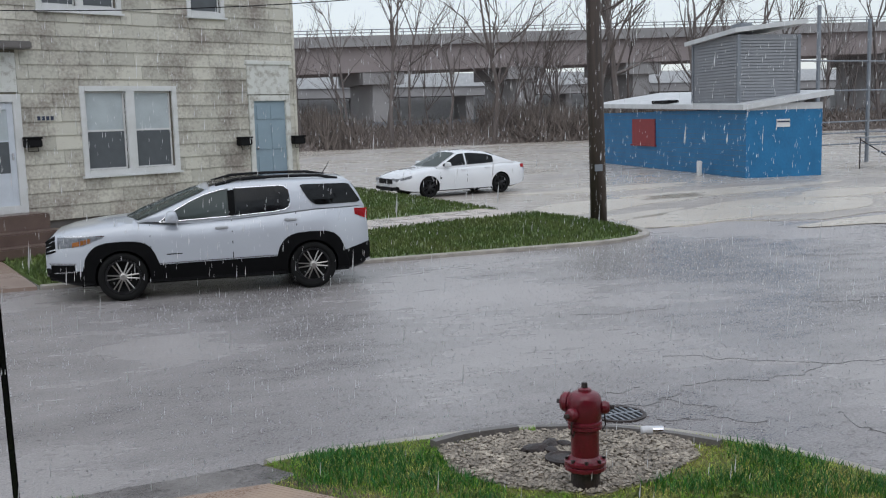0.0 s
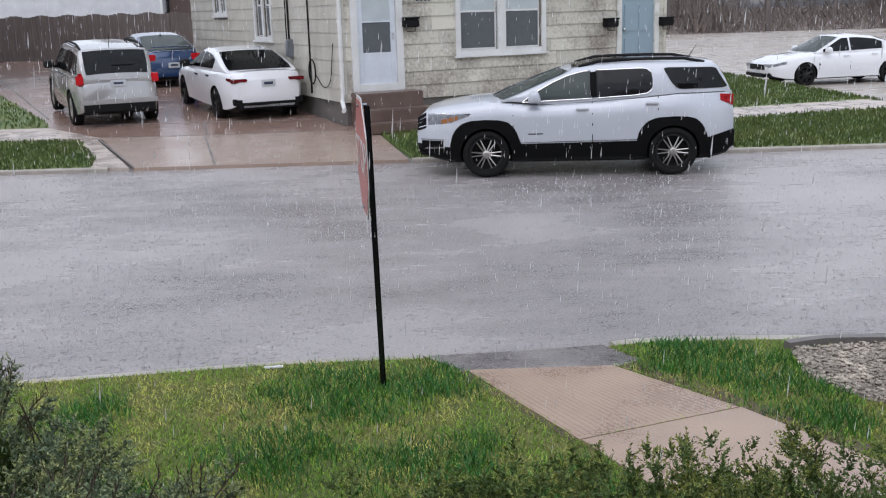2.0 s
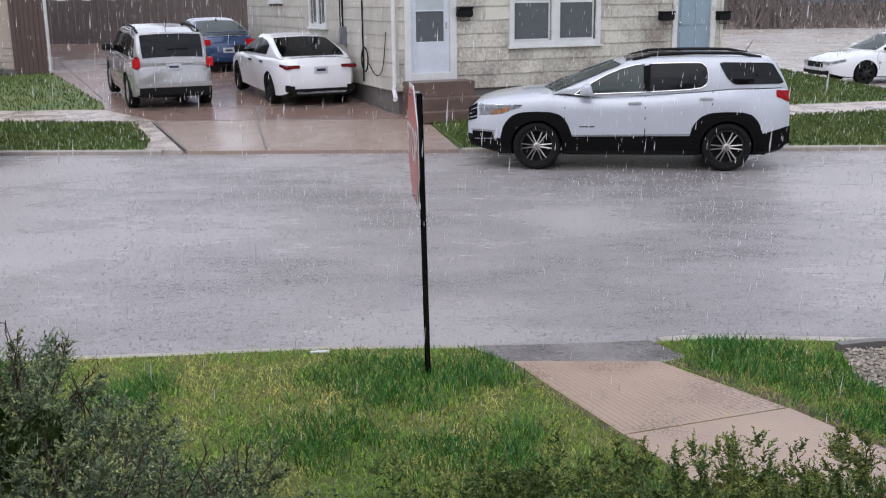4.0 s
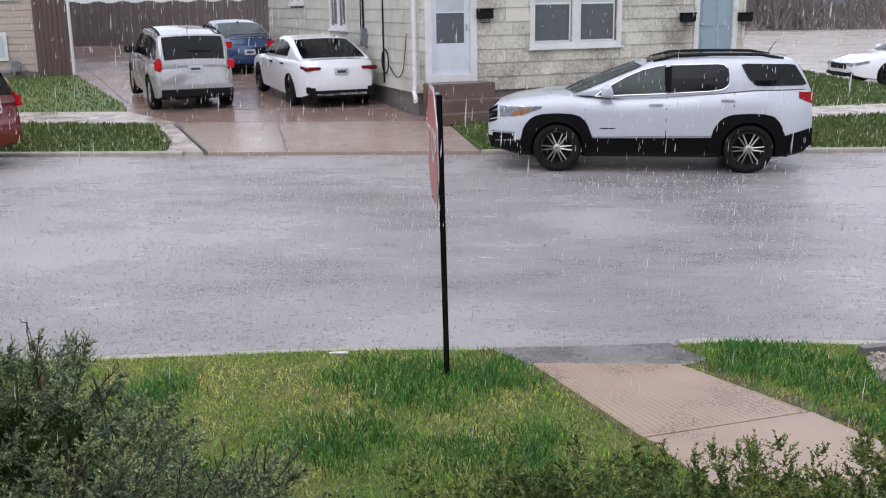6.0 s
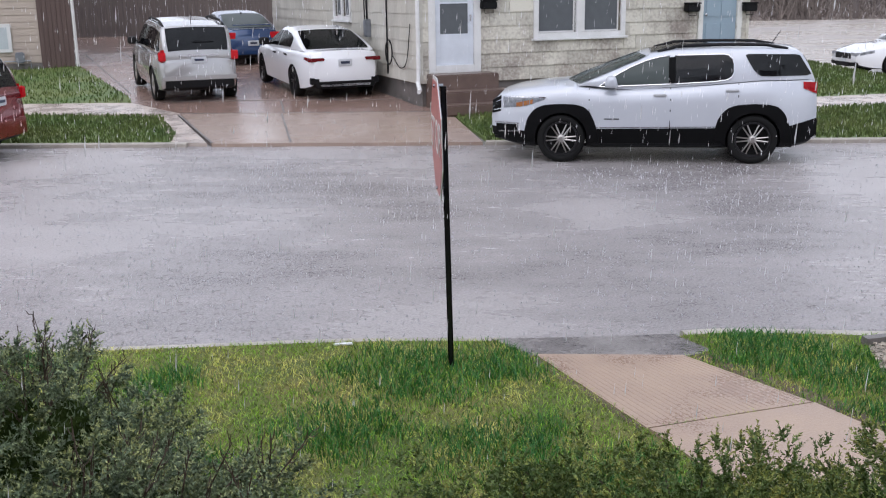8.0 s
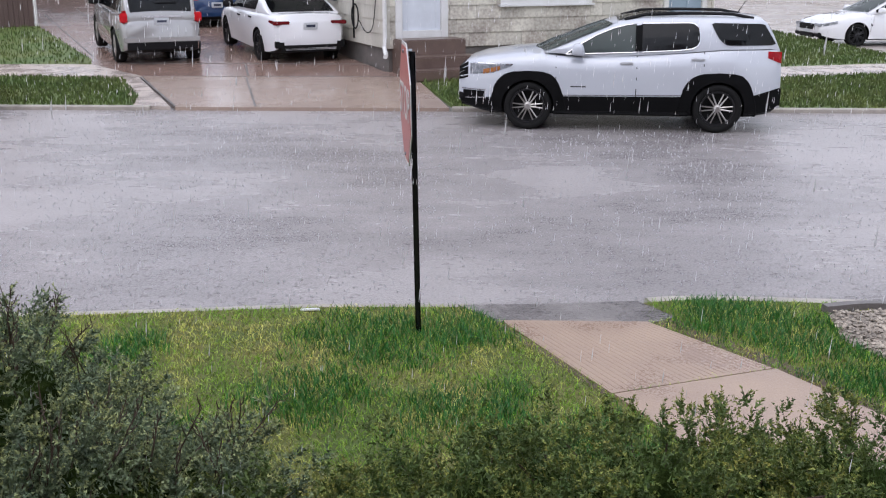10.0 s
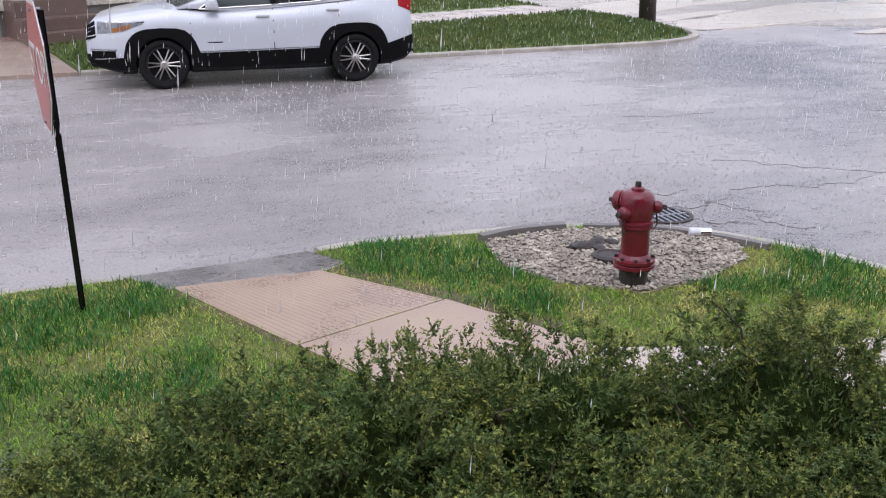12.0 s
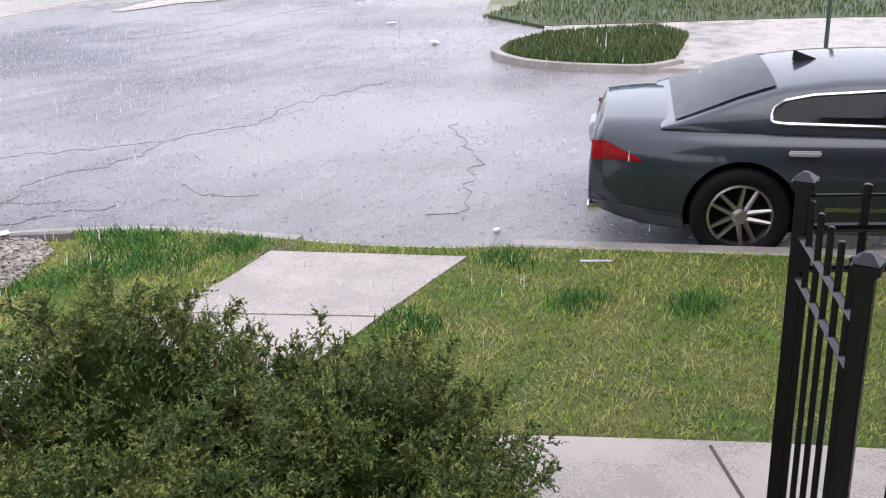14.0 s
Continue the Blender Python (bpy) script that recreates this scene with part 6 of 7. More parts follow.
# ---- junipers ----
def shrub(name, cx, cy, rx, ry, base_z, h, seed, material, label, tips, clumps=340, twigs=0, plume=0.18, rise=0.2):
    """A spreading mound of feathery branch ends: clumps, each with sprigs set with scaly needles."""
    rng = np.random.default_rng(seed)
    ob = thing(name, pose(cx, cy, base_z), label, "shrub", "juniper hedge")

    def lump_at(q):
        q = Vector(q)
        return 0.90 + 0.20 * noise.noise(q * 2.2 + Vector((seed, 0, 0))) + 0.14 * noise.noise(q * 6 + Vector((0, seed, 0)))

    # solid lumpy core, its dark colour stands in for shade between the sprays
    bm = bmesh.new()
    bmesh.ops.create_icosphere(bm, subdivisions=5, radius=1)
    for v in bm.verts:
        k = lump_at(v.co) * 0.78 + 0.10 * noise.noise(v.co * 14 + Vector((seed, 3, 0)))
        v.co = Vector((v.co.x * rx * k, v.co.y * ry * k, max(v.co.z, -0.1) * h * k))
    part("inner_growth", bm, M_SHRUBSHADE, ob, "solid core coloured near-black for the shade inside the shrub")

    def unit(a):
        return a / np.linalg.norm(a, axis=-1, keepdims=True)

    th, ct = rng.uniform(0, 2 * math.pi, clumps), rng.uniform(0.03, 1.0, clumps)
    st = np.sqrt(1 - ct * ct)
    n = np.c_[st * np.cos(th), st * np.sin(th), ct]
    lump = np.array([lump_at(q) for q in n])
    root = n * (rx, ry, h) * (lump * rng.uniform(0.80, 0.98, clumps))[:, None]
    axis_c = unit(n * (1, 1, 0.55) + rng.normal(0, 0.45, (clumps, 3)) + (0, 0, rise))
    length = plume * rng.uniform(0.6, 1.4, clumps)
    S, K = 17, 15
    s_at = rng.uniform(0.05, 1.0, (clumps, S))
    rad = unit(np.cross(axis_c[:, None], rng.normal(0, 1, (clumps, S, 3))))
    start = root[:, None] + axis_c[:, None] * (length[:, None] * s_at)[..., None]
    way = unit(axis_c[:, None] * 0.75 + rad * 0.8 + rng.normal(0, 0.22, (clumps, S, 3)))
    reach = length[:, None] * (0.50 - 0.25 * s_at) * rng.uniform(0.7, 1.3, (clumps, S))
    q = (np.arange(K) + rng.uniform(0, 1, (clumps, S, K))) / K
    c = start[:, :, None] + way[:, :, None] * (reach[:, :, None] * q)[..., None]
    r2 = unit(np.cross(way[:, :, None], rng.normal(0, 1, (clumps, S, K, 3))))
    grow = unit(way[:, :, None] * 0.75 + r2 * 0.85)
    size = 0.0185 * rng.uniform(0.6, 1.2, (clumps, S, K)) * (1.15 - 0.5 * q)
    wv = unit(np.cross(grow, rng.normal(0, 1, (clumps, S, K, 3)))) * (size * 0.28)[..., None]
    tri = np.stack([c - wv, c + wv, c + grow * size[..., None]], 3)
    bright = (q > 0.55) & (rng.uniform(0, 1, (clumps, 1, 1)) < 0.75)
    # short needles all over the mound, under the branch ends
    u = unit(rng.normal(0, 1, (13000, 3)) * (1, 1, 0.8))
    u[:, 2] = np.abs(u[:, 2])
    at = u * (rx, ry, h) * (np.array([lump_at(p) for p in u]) * rng.uniform(0.80, 0.93, len(u)))[:, None]
    g0 = unit(u * 0.9 + rng.normal(0, 0.6, u.shape) + (0, 0, 0.2)) * rng.uniform(0.018, 0.034, (len(u), 1))
    w0 = unit(np.cross(g0, rng.normal(0, 1, u.shape))) * 0.005
    coat = np.stack([at - w0, at + w0, at + g0], 1).reshape(-1, 3)
    raw("under_foliage", coat.tolist(), np.arange(len(coat)).reshape(-1, 3).tolist(), material, ob)
    for nm, pick, mt, lab in (("foliage", ~bright, material, ""), ("tip_foliage", bright, tips, "yellow-green sprays at the branch ends")):
        v = tri[pick].reshape(-1, 3)
        raw(nm, v.tolist(), np.arange(len(v)).reshape(-1, 3).tolist(), mt, ob, lab)
    bm = bmesh.new()
    for i in range(0, clumps, 8):
        p1, d = Vector(root[i]), Vector(axis_c[i])
        tube(bm, [(p1.x * 0.15, p1.y * 0.15, 0), p1 * 0.65, p1, p1 + d * float(length[i]) * 0.7], [0.012, 0.009, 0.005, 0.002], 4)
    order = np.argsort(-root[:, 2])[:60]
    for i in rng.permutation(order)[:twigs]:
        p1, d = Vector(root[i]), (Vector(axis_c[i]) * 0.7 + Vector((rng.normal(0, 0.3), rng.normal(0, 0.3), 0.8))).normalized()
        hgt = float(rng.uniform(0.14, 0.27))
        stem = [p1, p1 + d * hgt * 0.5 + Vector(rng.normal(0, 0.012, 3)), p1 + d * hgt]
        tube(bm, stem, [0.0035, 0.003, 0.0015], 4)
        for u in np.linspace(0.45, 1.0, 7):
            b0 = p1 + d * hgt * float(u)
            e = (d + Vector(rng.normal(0, 0.55, 3))).normalized()
            tube(bm, [b0, b0 + e * 0.022, b0 + (e + Vector((0, 0, 0.5))) * 0.034], [0.002, 0.0026, 0.0012], 3)
    part("branch", bm, M_TWIG, ob, "brown woody branches")
    return ob


HEDGE = [(2.74, 2.0, 0.82, 0.75, 0.74), (2.55, 2.85, 0.84, 0.74, 0.91), (1.80, 3.15, 0.84, 0.76, 0.80), (1.0, 3.2, 0.84, 0.74, 0.80), (0.3, 3.15, 0.80, 0.68, 0.69), (-0.35, 2.95, 0.72, 0.64, 0.56),
         (1.8, 2.1, 0.9, 0.8, 0.82), (0.9, 2.1, 0.9, 0.8, 0.76), (0.0, 2.0, 0.8, 0.7, 0.60), (1.3, 1.3, 0.9, 0.6, 0.64), (2.2, 1.4, 0.8, 0.6, 0.68)]
for i, (x, y, a, b, h) in enumerate(HEDGE):
    shrub("juniper_shrub", x, y, a, b, 0.14, h, 11 + i, M_FOLIAGE, "low spreading dark green juniper shrub in the hedge", M_TIPS, 340 if y > 1.5 else 180)
for i, (x, y, a, b, h) in enumerate([(-1.72, 3.75, 0.90, 0.74, 1.0), (-1.0, 3.15, 0.80, 0.68, 0.84), (-2.6, 3.5, 1.0, 0.8, 1.0), (-1.5, 2.6, 0.9, 0.7, 0.84)]):
    shrub("juniper_bush", x, y, a, b, 0.14, h, 41 + i, M_FOLIAGE2, "tall grey-green juniper bush with bare spiky tips", M_TIPS2, 330, 24, 0.19, 0.45)

# ---- neighbours on the far side ----
LM = Matrix.Translation((-12.2, 29.4, 0.0)) @ Matrix.Rotation(radians(25), 4, "Z")
nb = thing("neighbour_house", LM, "beige lap-sided house with a dark brown corner", "house")
part("wall", boxm(-9, -1.0, 0.0, 9, 0.3, 6), M_BEIGE, nb)
for k in range(28):
    z = 0.75 + 0.19 * k
    part("siding_board", boxm(-9, -1.0, -0.02, 0.0, z, z + 0.172, 0.004), M_BEIGE, nb)
for k in range(7):
    part("brown_board", boxm(-1.0 + 0.13 * k, -1.0 + 0.13 * k + 0.122, -0.06, 0.0, 0.45, 6, 0.004), M_BROWN, nb, "dark brown vertical board")
part("side_wall", boxm(-0.98, -0.1, 0.01, 9, 0.3, 6), M_BROWN, nb)
part("downspout", tube(bmesh.new(), [(-0.03, -0.08, 6), (-0.03, -0.08, 0.5)], 0.045, 8), M_TRIM, nb, "white downspout")
part("foundation", boxm(-9, -1.0, -0.04, 0.02, 0.1, 0.72), M_DARKCONC, nb)
wn2 = part("window_frame", boxm(-3.0, -1.75, -0.08, -0.02, 1.05, 1.85, 0.01), M_TRIM, nb, "white window frame")
part("pane", boxm(-2.9, -1.85, -0.09, -0.075, 1.15, 1.75), M_BLIND, wn2)
part("upper_window", boxm(-4.0, -1.3, -0.08, -0.02, 2.72, 3.9, 0.01), M_TRIM, nb)
part("gas_meter", boxm(-1.7, -1.45, -0.3, -0.08, 0.75, 1.05, 0.03), M_STEEL, nb, "grey gas meter")
part("gas_pipe", tube(bmesh.new(), [(-2.0, -0.15, 0.5), (-2.0, -0.15, 0.8), (-1.3, -0.15, 0.8), (-1.3, -0.15, 0.5)], 0.02, 6), M_STEEL, nb)
part("roof", boxm(-9.3, 0.3, -0.4, 9.3, 6.0, 6.3, 0.02), M_BROWN, nb)

fen = thing("board_fence", pose(0, 40, 1.0), "tall dark weathered board fence", "fence")
for k in range(115):
    x = -22 + k * 0.165
    part("board", boxm(x, x + 0.155, -0.012 + 0.01 * (k % 2), 0.012 + 0.01 * (k % 2), -0.15, 1.68 + 0.04 * math.sin(k * 7.3), 0), M_FENCEWOOD, fen)
part("fence_rail", boxm(-22, -3, 0.03, 0.1, 1.2, 1.32), M_FENCEWOOD, fen)
part("fence_rail", boxm(-22, -3, 0.03, 0.1, 0.2, 0.32), M_FENCEWOOD, fen)
gar = thing("garage", pose(-22, 52, 1.1), "pale lap-sided garage beyond the fence", "garage")
part("wall", boxm(-6, 9, 0, 7, 0, 4.2), M_FASCIA, gar)
part("corner_trim", boxm(9, 9.12, -0.1, 0, 0, 4.2), M_TRIM, gar)
part("dark_wing", boxm(9.2, 22, 1, 7, 0, 3.6), M_BROWN, gar, "dark brown shed wall")
part("roof", boxm(-6.5, 9.5, -0.5, 7.5, 4.2, 4.5), M_BROWN, gar)

# ---- the blue field house ----
C0, L0 = Vector((24.6, 31.6)), Vector((26.45, 45.0))
ang = math.atan2(L0.y - C0.y, L0.x - C0.x)
SHM = Matrix.Translation((C0.x, C0.y, -0.25)) @ Matrix.Rotation(ang, 4, "Z")
shed = thing("field_house", SHM, "bright blue block field house with a white sloped roof", "shed")
LW, RW = 14.6, 3.2
part("long_wall", boxm(0, LW, -0.2, 0, 0, 2.72), M_SHEDBLUE, shed, "bright blue painted block wall")
part("end_wall", boxm(0, 0.2, -RW, -0.2, 0, 2.74), M_SHEDBLUE, shed, "bright blue painted block wall")
part("back_wall", boxm(0.2, LW, -RW, -RW + 0.2, 0, 2.74), M_SHEDBLUE, shed)
bm = bmesh.new()
for j in range(13):
    cube(bm, 0.01, LW, -0.003, 0.003, 0.2 * j + 0.19, 0.2 * j + 0.2)
part("block_joint", bm, M_CRACK, shed, "dark mortar lines")
bm = bmesh.new()
rv = [(-0.28, 0.28, 2.72), (LW + 0.3, 0.28, 3.0), (LW + 0.3, -RW - 0.3, 3.5), (-0.28, -RW - 0.3, 3.2)]
lo = [bm.verts.new(v) for v in rv]
hi = [bm.verts.new((a, b, c + 0.2)) for a, b, c in rv]
bm.faces.new(list(reversed(lo)))
bm.faces.new(hi)
for k in range(4):
    bm.faces.new((lo[k], lo[(k + 1) % 4], hi[(k + 1) % 4], hi[k]))
bmesh.ops.recalc_face_normals(bm, faces=bm.faces)
rf = part("roof", bm, M_FASCIA, shed, "white sloped roof with a stepped fascia")
part("gable_infill", boxm(-0.02, 0.1, -RW, 0, 2.7, 2.95), M_FASCIA, shed)
part("roof_vent", boxm(6.2, 7.8, -0.3, 0.25, 3.08, 3.22, 0.02), M_BLACKPL, rf, "dark roof vent")
part("red_board", boxm(7.9, 10.4, 0.0, 0.05, 1.25, 2.42, 0.01), M_SHEDRED, shed, "red boarded window")
part("red_board_sill", boxm(7.8, 10.5, 0.0, 0.1, 1.18, 1.25, 0.01), M_SHEDRED, shed)
part("white_post", boxm(2.5, 2.75, 0.5, 0.62, 0.15, 0.75, 0.02), M_TRIM, shed, "short white post at the wall")
nt = part("notice", boxm(-0.05, 0.0, -1.8, -1.25, 2.05, 2.35), M_TRIM, shed, "small white notice with a dark band")
part("notice_bar", boxm(-0.056, -0.05, -1.78, -1.27, 2.22, 2.28), M_INK, nt)
tw = part("press_box", boxm(0.8, 4.4, -2.6, -0.1, 2.9, 5.55), M_LOUVER, shed, "grey lap-sided upper room")
for k in range(20):
    z = 3.1 + 0.118 * k
    for a, b, c, d in ((0.76, 4.44, -0.1, -0.055), (0.755, 0.8, -2.64, -0.06)):
        part("lap_board", boxm(a, b, c, d, z, z + 0.085), M_LOUVER, tw)
for x, y in ((0.76, -0.08), (4.42, -0.08), (0.76, -2.62)):
    part("corner_trim", boxm(x - 0.06, x + 0.06, y - 0.06, y + 0.06, 2.9, 5.55), M_STEEL, tw)
bm = bmesh.new()
rv = [(0.5, 0.2, 5.62), (4.7, 0.2, 5.38), (4.7, -2.85, 5.72), (0.5, -2.85, 5.95)]
lo = [bm.verts.new(v) for v in rv]
hi = [bm.verts.new((a, b, c + 0.17)) for a, b, c in rv]
bm.faces.new(list(reversed(lo)))
bm.faces.new(hi)
for k in range(4):
    bm.faces.new((lo[k], lo[(k + 1) % 4], hi[(k + 1) % 4], hi[k]))
bmesh.ops.recalc_face_normals(bm, faces=bm.faces)
part("upper_roof", bm, M_FASCIA, shed, "white sloped upper roof")
part("roof_fan", boxm(1.6, 2.4, -1.2, -0.6, 5.75, 6.05, 0.05), M_STEEL, shed, "grey roof fan")

dug = thing("dugout", pose(26.0, 12.0, 0.0, 0, 0, -86), "bright blue block dugout at the ball field", "dugout")
part("wall", boxm(0, 4.6, 0, 0.2, 0, 2.2), M_SHEDBLUE, dug)
part("side_wall", boxm(0, 0.2, 0.2, 2.4, 0, 2.2), M_SHEDBLUE, dug)
part("roof", boxm(-0.2, 4.8, -0.3, 2.6, 2.2, 2.35), M_FASCIA, dug)
part("end_post", boxm(4.62, 4.75, 0, 0.14, 0, 2.2), M_TRIM, dug)

# backstop fence, bleacher, small street sign
bk = thing("backstop_fence", pose(30.3, 36.0, -0.1), "tall galvanized pipe fence beside the ball field", "fence")
for x, y, h in ((0, 0, 4.6), (1.7, 0.3, 7.0), (5, 0.8, 6.5), (9, 1.5, 6.5), (13, 2.2, 6.5)):
    part("fence_post", tube(bmesh.new(), [(x, y, 0), (x, y, h)], 0.09, 8), M_STEEL, bk)
for z in (0.9, 1.4, 1.9, 3.3, 4.6):
    part("fence_pipe", tube(bmesh.new(), [(0, 0, z), (5, 0.8, z), (13, 2.2, z)], 0.04, 6), M_STEEL, bk)
bl = thing("bleacher", pose(31.5, 31.2, -0.08, 0, 0, 10), "small grey metal bleacher", "bleacher")
for k in range(4):
    part("bench_plank", boxm(0, 5, 0.55 * k, 0.55 * k + 0.3, 0.42 + 0.28 * k, 0.46 + 0.28 * k), M_STEEL, bl)
for x in (0.3, 2.5, 4.7):
    part("bleacher_leg", tube(bmesh.new(), [(x, 0.1, 0), (x, 0.1, 0.42)], 0.03, 6), M_RUST, bl)
    part("bleacher_leg", tube(bmesh.new(), [(x, 1.9, 0), (x, 1.9, 1.3)], 0.03, 6), M_RUST, bl)
    part("bleacher_brace", tube(bmesh.new(), [(x, 0.1, 0.3), (x, 1.9, 1.2)], 0.025, 6), M_RUST, bl)
sp = thing("sign_post", pose(15.17, 2.99, 0.06), "thin green steel sign post on the corner grass", "post")
part("shaft", tube(bmesh.new(), [(0, 0, -0.1), (0, 0, 2.4)], 0.03, 6), mat("green_steel", (0.03, 0.06, 0.035), 0.5, scale=6), sp)

# ---- the distance ----
br = thing("highway_bridge", pose(0, 0, 0), "long brown steel girder highway bridge on concrete piers", "bridge")


def span(nm, z_a, z_b, th, y0, y1, m, lab=""):
    bm = bmesh.new()
    A, B = Vector((-40, 125)), Vector((190, 105))
    v = []
    for p, z in ((A, z_a), (B, z_b)):
        for dy in (y0, y1):
            for dz in (0, th):
                v.append(bm.verts.new((p.x, p.y + dy, z + dz)))
    for f in ((0, 1, 3, 2), (4, 6, 7, 5), (0, 4, 5, 1), (2, 3, 7, 6), (1, 5, 7, 3), (0, 2, 6, 4)):
        bm.faces.new([v[i] for i in f])
    bmesh.ops.recalc_face_normals(bm, faces=bm.faces)
    return part(nm, bm, m, br, lab)


span("girder", 6.4, 11.2, 3.0, 0, 12, M_DECK, "brown painted girder")
span("deck", 9.4, 14.2, 0.5, -0.8, 13, M_BRIDGE, "grey concrete deck edge")
span("parapet", 9.9, 14.7, 0.75, -0.8, -0.4, M_BRIDGE, "grey parapet")
for dz in (1.05, 1.4):
    span("bridge_rail", 9.9 + dz, 14.7 + dz, 0.09, -0.7, -0.6, M_STEEL)
for k in range(60):
    t = k / 60
    x, y, z = -40 + 230 * t, 125 - 20 * t, 9.9 + 4.8 * t
    part("rail_post", boxm(x - 0.06, x + 0.06, y - 0.72, y - 0.6, z + 0.5, z + 1.5), M_STEEL, br)
for t in (0.13, 0.34, 0.42, 0.49, 0.66, 0.82):
    x, y, z = -40 + 230 * t, 125 - 20 * t, 6.4 + 4.8 * t
    bm = boxm(x - 1.2, x + 1.2, y + 1, y + 11, -1, z)
    cube(bm, x - 2.6, x + 2.6, y + 0.3, y + 11.5, z - 1.5, z)
    part("pier", bm, M_BRIDGE, br, "grey concrete pier")
ov = thing("distant_overpass", pose(0, 168, 0), "pale grey concrete overpass far beyond the bridge", "overpass")
part("deck", boxm(-60, 260, 0, 10, 6.0, 7.6, 0.05), M_BRIDGE, ov)
part("barrier", boxm(-60, 260, -0.5, -0.1, 7.6, 8.6, 0.05), M_FASCIA, ov, "pale concrete barrier")
part("retaining_wall", boxm(-60, 260, 11, 12, -1, 10.4), M_FASCIA, ov, "pale grey retaining wall")
for k in range(15):
    part("column", boxm(-50 + 20 * k, -48.6 + 20 * k, 2, 8, -1, 6.0), M_BRIDGE, ov)
bank = [(-60, 76), (110, 80), (160, 140), (-80, 140)]
tagged(patch("embankment", bank, lambda x, y: 0.1 + 1.2 * smooth01((y - 77) / 14), 0.05, M_BRUSH, 4.0, 0.4), "brown brushy embankment below the highway", "embankment")
gr = thing("guardrail", pose(0, 96, 1.3), "long grey steel guardrail on the embankment", "guardrail")
part("rail_beam", boxm(-30, 110, -0.05, 0.05, 0.45, 0.85, 0.02), M_STEEL, gr)
for k in range(36):
    part("rail_post", boxm(-30 + 4 * k, -29.85 + 4 * k, 0, 0.15, -0.1, 0.8), M_STEEL, gr)


def bare_tree(x, y, z, h, r, seed, lean=0.05, fork=2):
    rng = np.random.default_rng(seed)
    ob = thing("bare_tree", pose(x, y, z), "leafless grey-brown tree at the edge of the lot", "tree", "bare trees")
    trunk, limbs = bmesh.new(), bmesh.new()

    def grow(bm, p, d, length, rad, depth):
        pts, rads = [p], [rad]
        for i in range(4):
            d = (d + Vector(rng.normal(0, 0.09 + 0.05 * (depth > 0), 3)) + Vector((0, 0, 0.05))).normalized()
            p = p + d * length / 4
            pts.append(p)
            rads.append(rad * (1 - 0.13 * (i + 1)))
        tube(bm, pts, rads, 6 if depth == 0 else 3, caps=False)
        if depth < 4:
            for k in range(int(rng.integers(2, 5)) + (depth == 0) * 3):
                q = pts[int(rng.integers(2 if depth == 0 else 1, 5))]
                nd = (d + Vector(rng.normal(0, 0.36, 3))).normalized()
                nd.z = abs(nd.z) * 0.9 + 0.15
                grow(limbs, q, nd.normalized(), length * rng.uniform(0.42, 0.68), rad * 0.46, depth + 1)

    grow(trunk, Vector((0, 0, -0.3)), Vector((rng.normal(0, lean), rng.normal(0, lean), 1)).normalized(), h * 0.62, r, 0)
    part("trunk", trunk, M_BARK, ob)
    part("crown", limbs, M_BARK, ob, "bare tangled branches")


TREES = [(25.8, 78, 17, 0.16), (28.0, 80, 15, 0.12), (31.0, 79, 13, 0.12), (34.6, 78, 16, 0.2), (22.5, 79, 12, 0.10), (44.0, 78, 19, 0.32), (46.6, 78.5, 19, 0.3), (40, 80, 12, 0.12), (37, 82, 13, 0.12),
         (54.5, 79, 17, 0.24), (58, 80, 13, 0.14), (63.5, 79, 15, 0.16), (66, 82, 17, 0.2), (72, 82, 15, 0.16), (78, 80, 16, 0.2), (84, 78, 17, 0.22), (92, 76, 16, 0.2), (98, 74, 17, 0.22),
         (62, 60, 14, 0.16), (68, 58, 14, 0.16), (74, 56, 15, 0.18), (80, 52, 15, 0.18), (19, 80, 11, 0.12), (14, 79, 12, 0.12), (50, 82, 12, 0.12)]
more = np.random.default_rng(5)
TREES += [(float(more.uniform(8, 100)), float(more.uniform(77, 92)), float(more.uniform(7, 13)), float(more.uniform(0.07, 0.13))) for _ in range(44)]
for i, (x, y, h, r) in enumerate(TREES):
    bare_tree(x, y, 0.15, h, r * 1.25, 100 + i)
rng = np.random.default_rng(77)
bv, bf = [], []
for k in range(26000):
    x, y = rng.uniform(-40, 105), rng.uniform(76.5, 90)
    dens = 0.35 + 0.65 * (math.sin(x * 0.35) + math.sin(x * 0.13 + 1) > 0.2)
    if rng.uniform() > dens:
        continue
    h = rng.uniform(0.4, 2.6) * (1.3 if dens > 0.9 else 0.7)
    dx, dy, w = rng.normal(0, 1.0), rng.normal(0, 0.3), 0.05
    z = 0.1 + 1.2 * float(smooth01((y - 77) / 14))
    i = len(bv)
    bv += [(x - w, y, z), (x + w, y, z), (x + dx, y + dy, z + h), (x + dx * 0.5, y + dy * 0.5, z + h * 0.5), (x + dx * 0.5 + rng.normal(0, 0.4), y, z + h * 0.95), (x + dx * 0.5 + 0.05, y, z + h * 0.5)]
    bf += [(i, i + 1, i + 2), (i + 3, i + 5, i + 4)]
tagged(raw("brush", bv, bf, M_BRUSH), "tangled leafless brown brush on the embankment", "brush", kind="stuff")

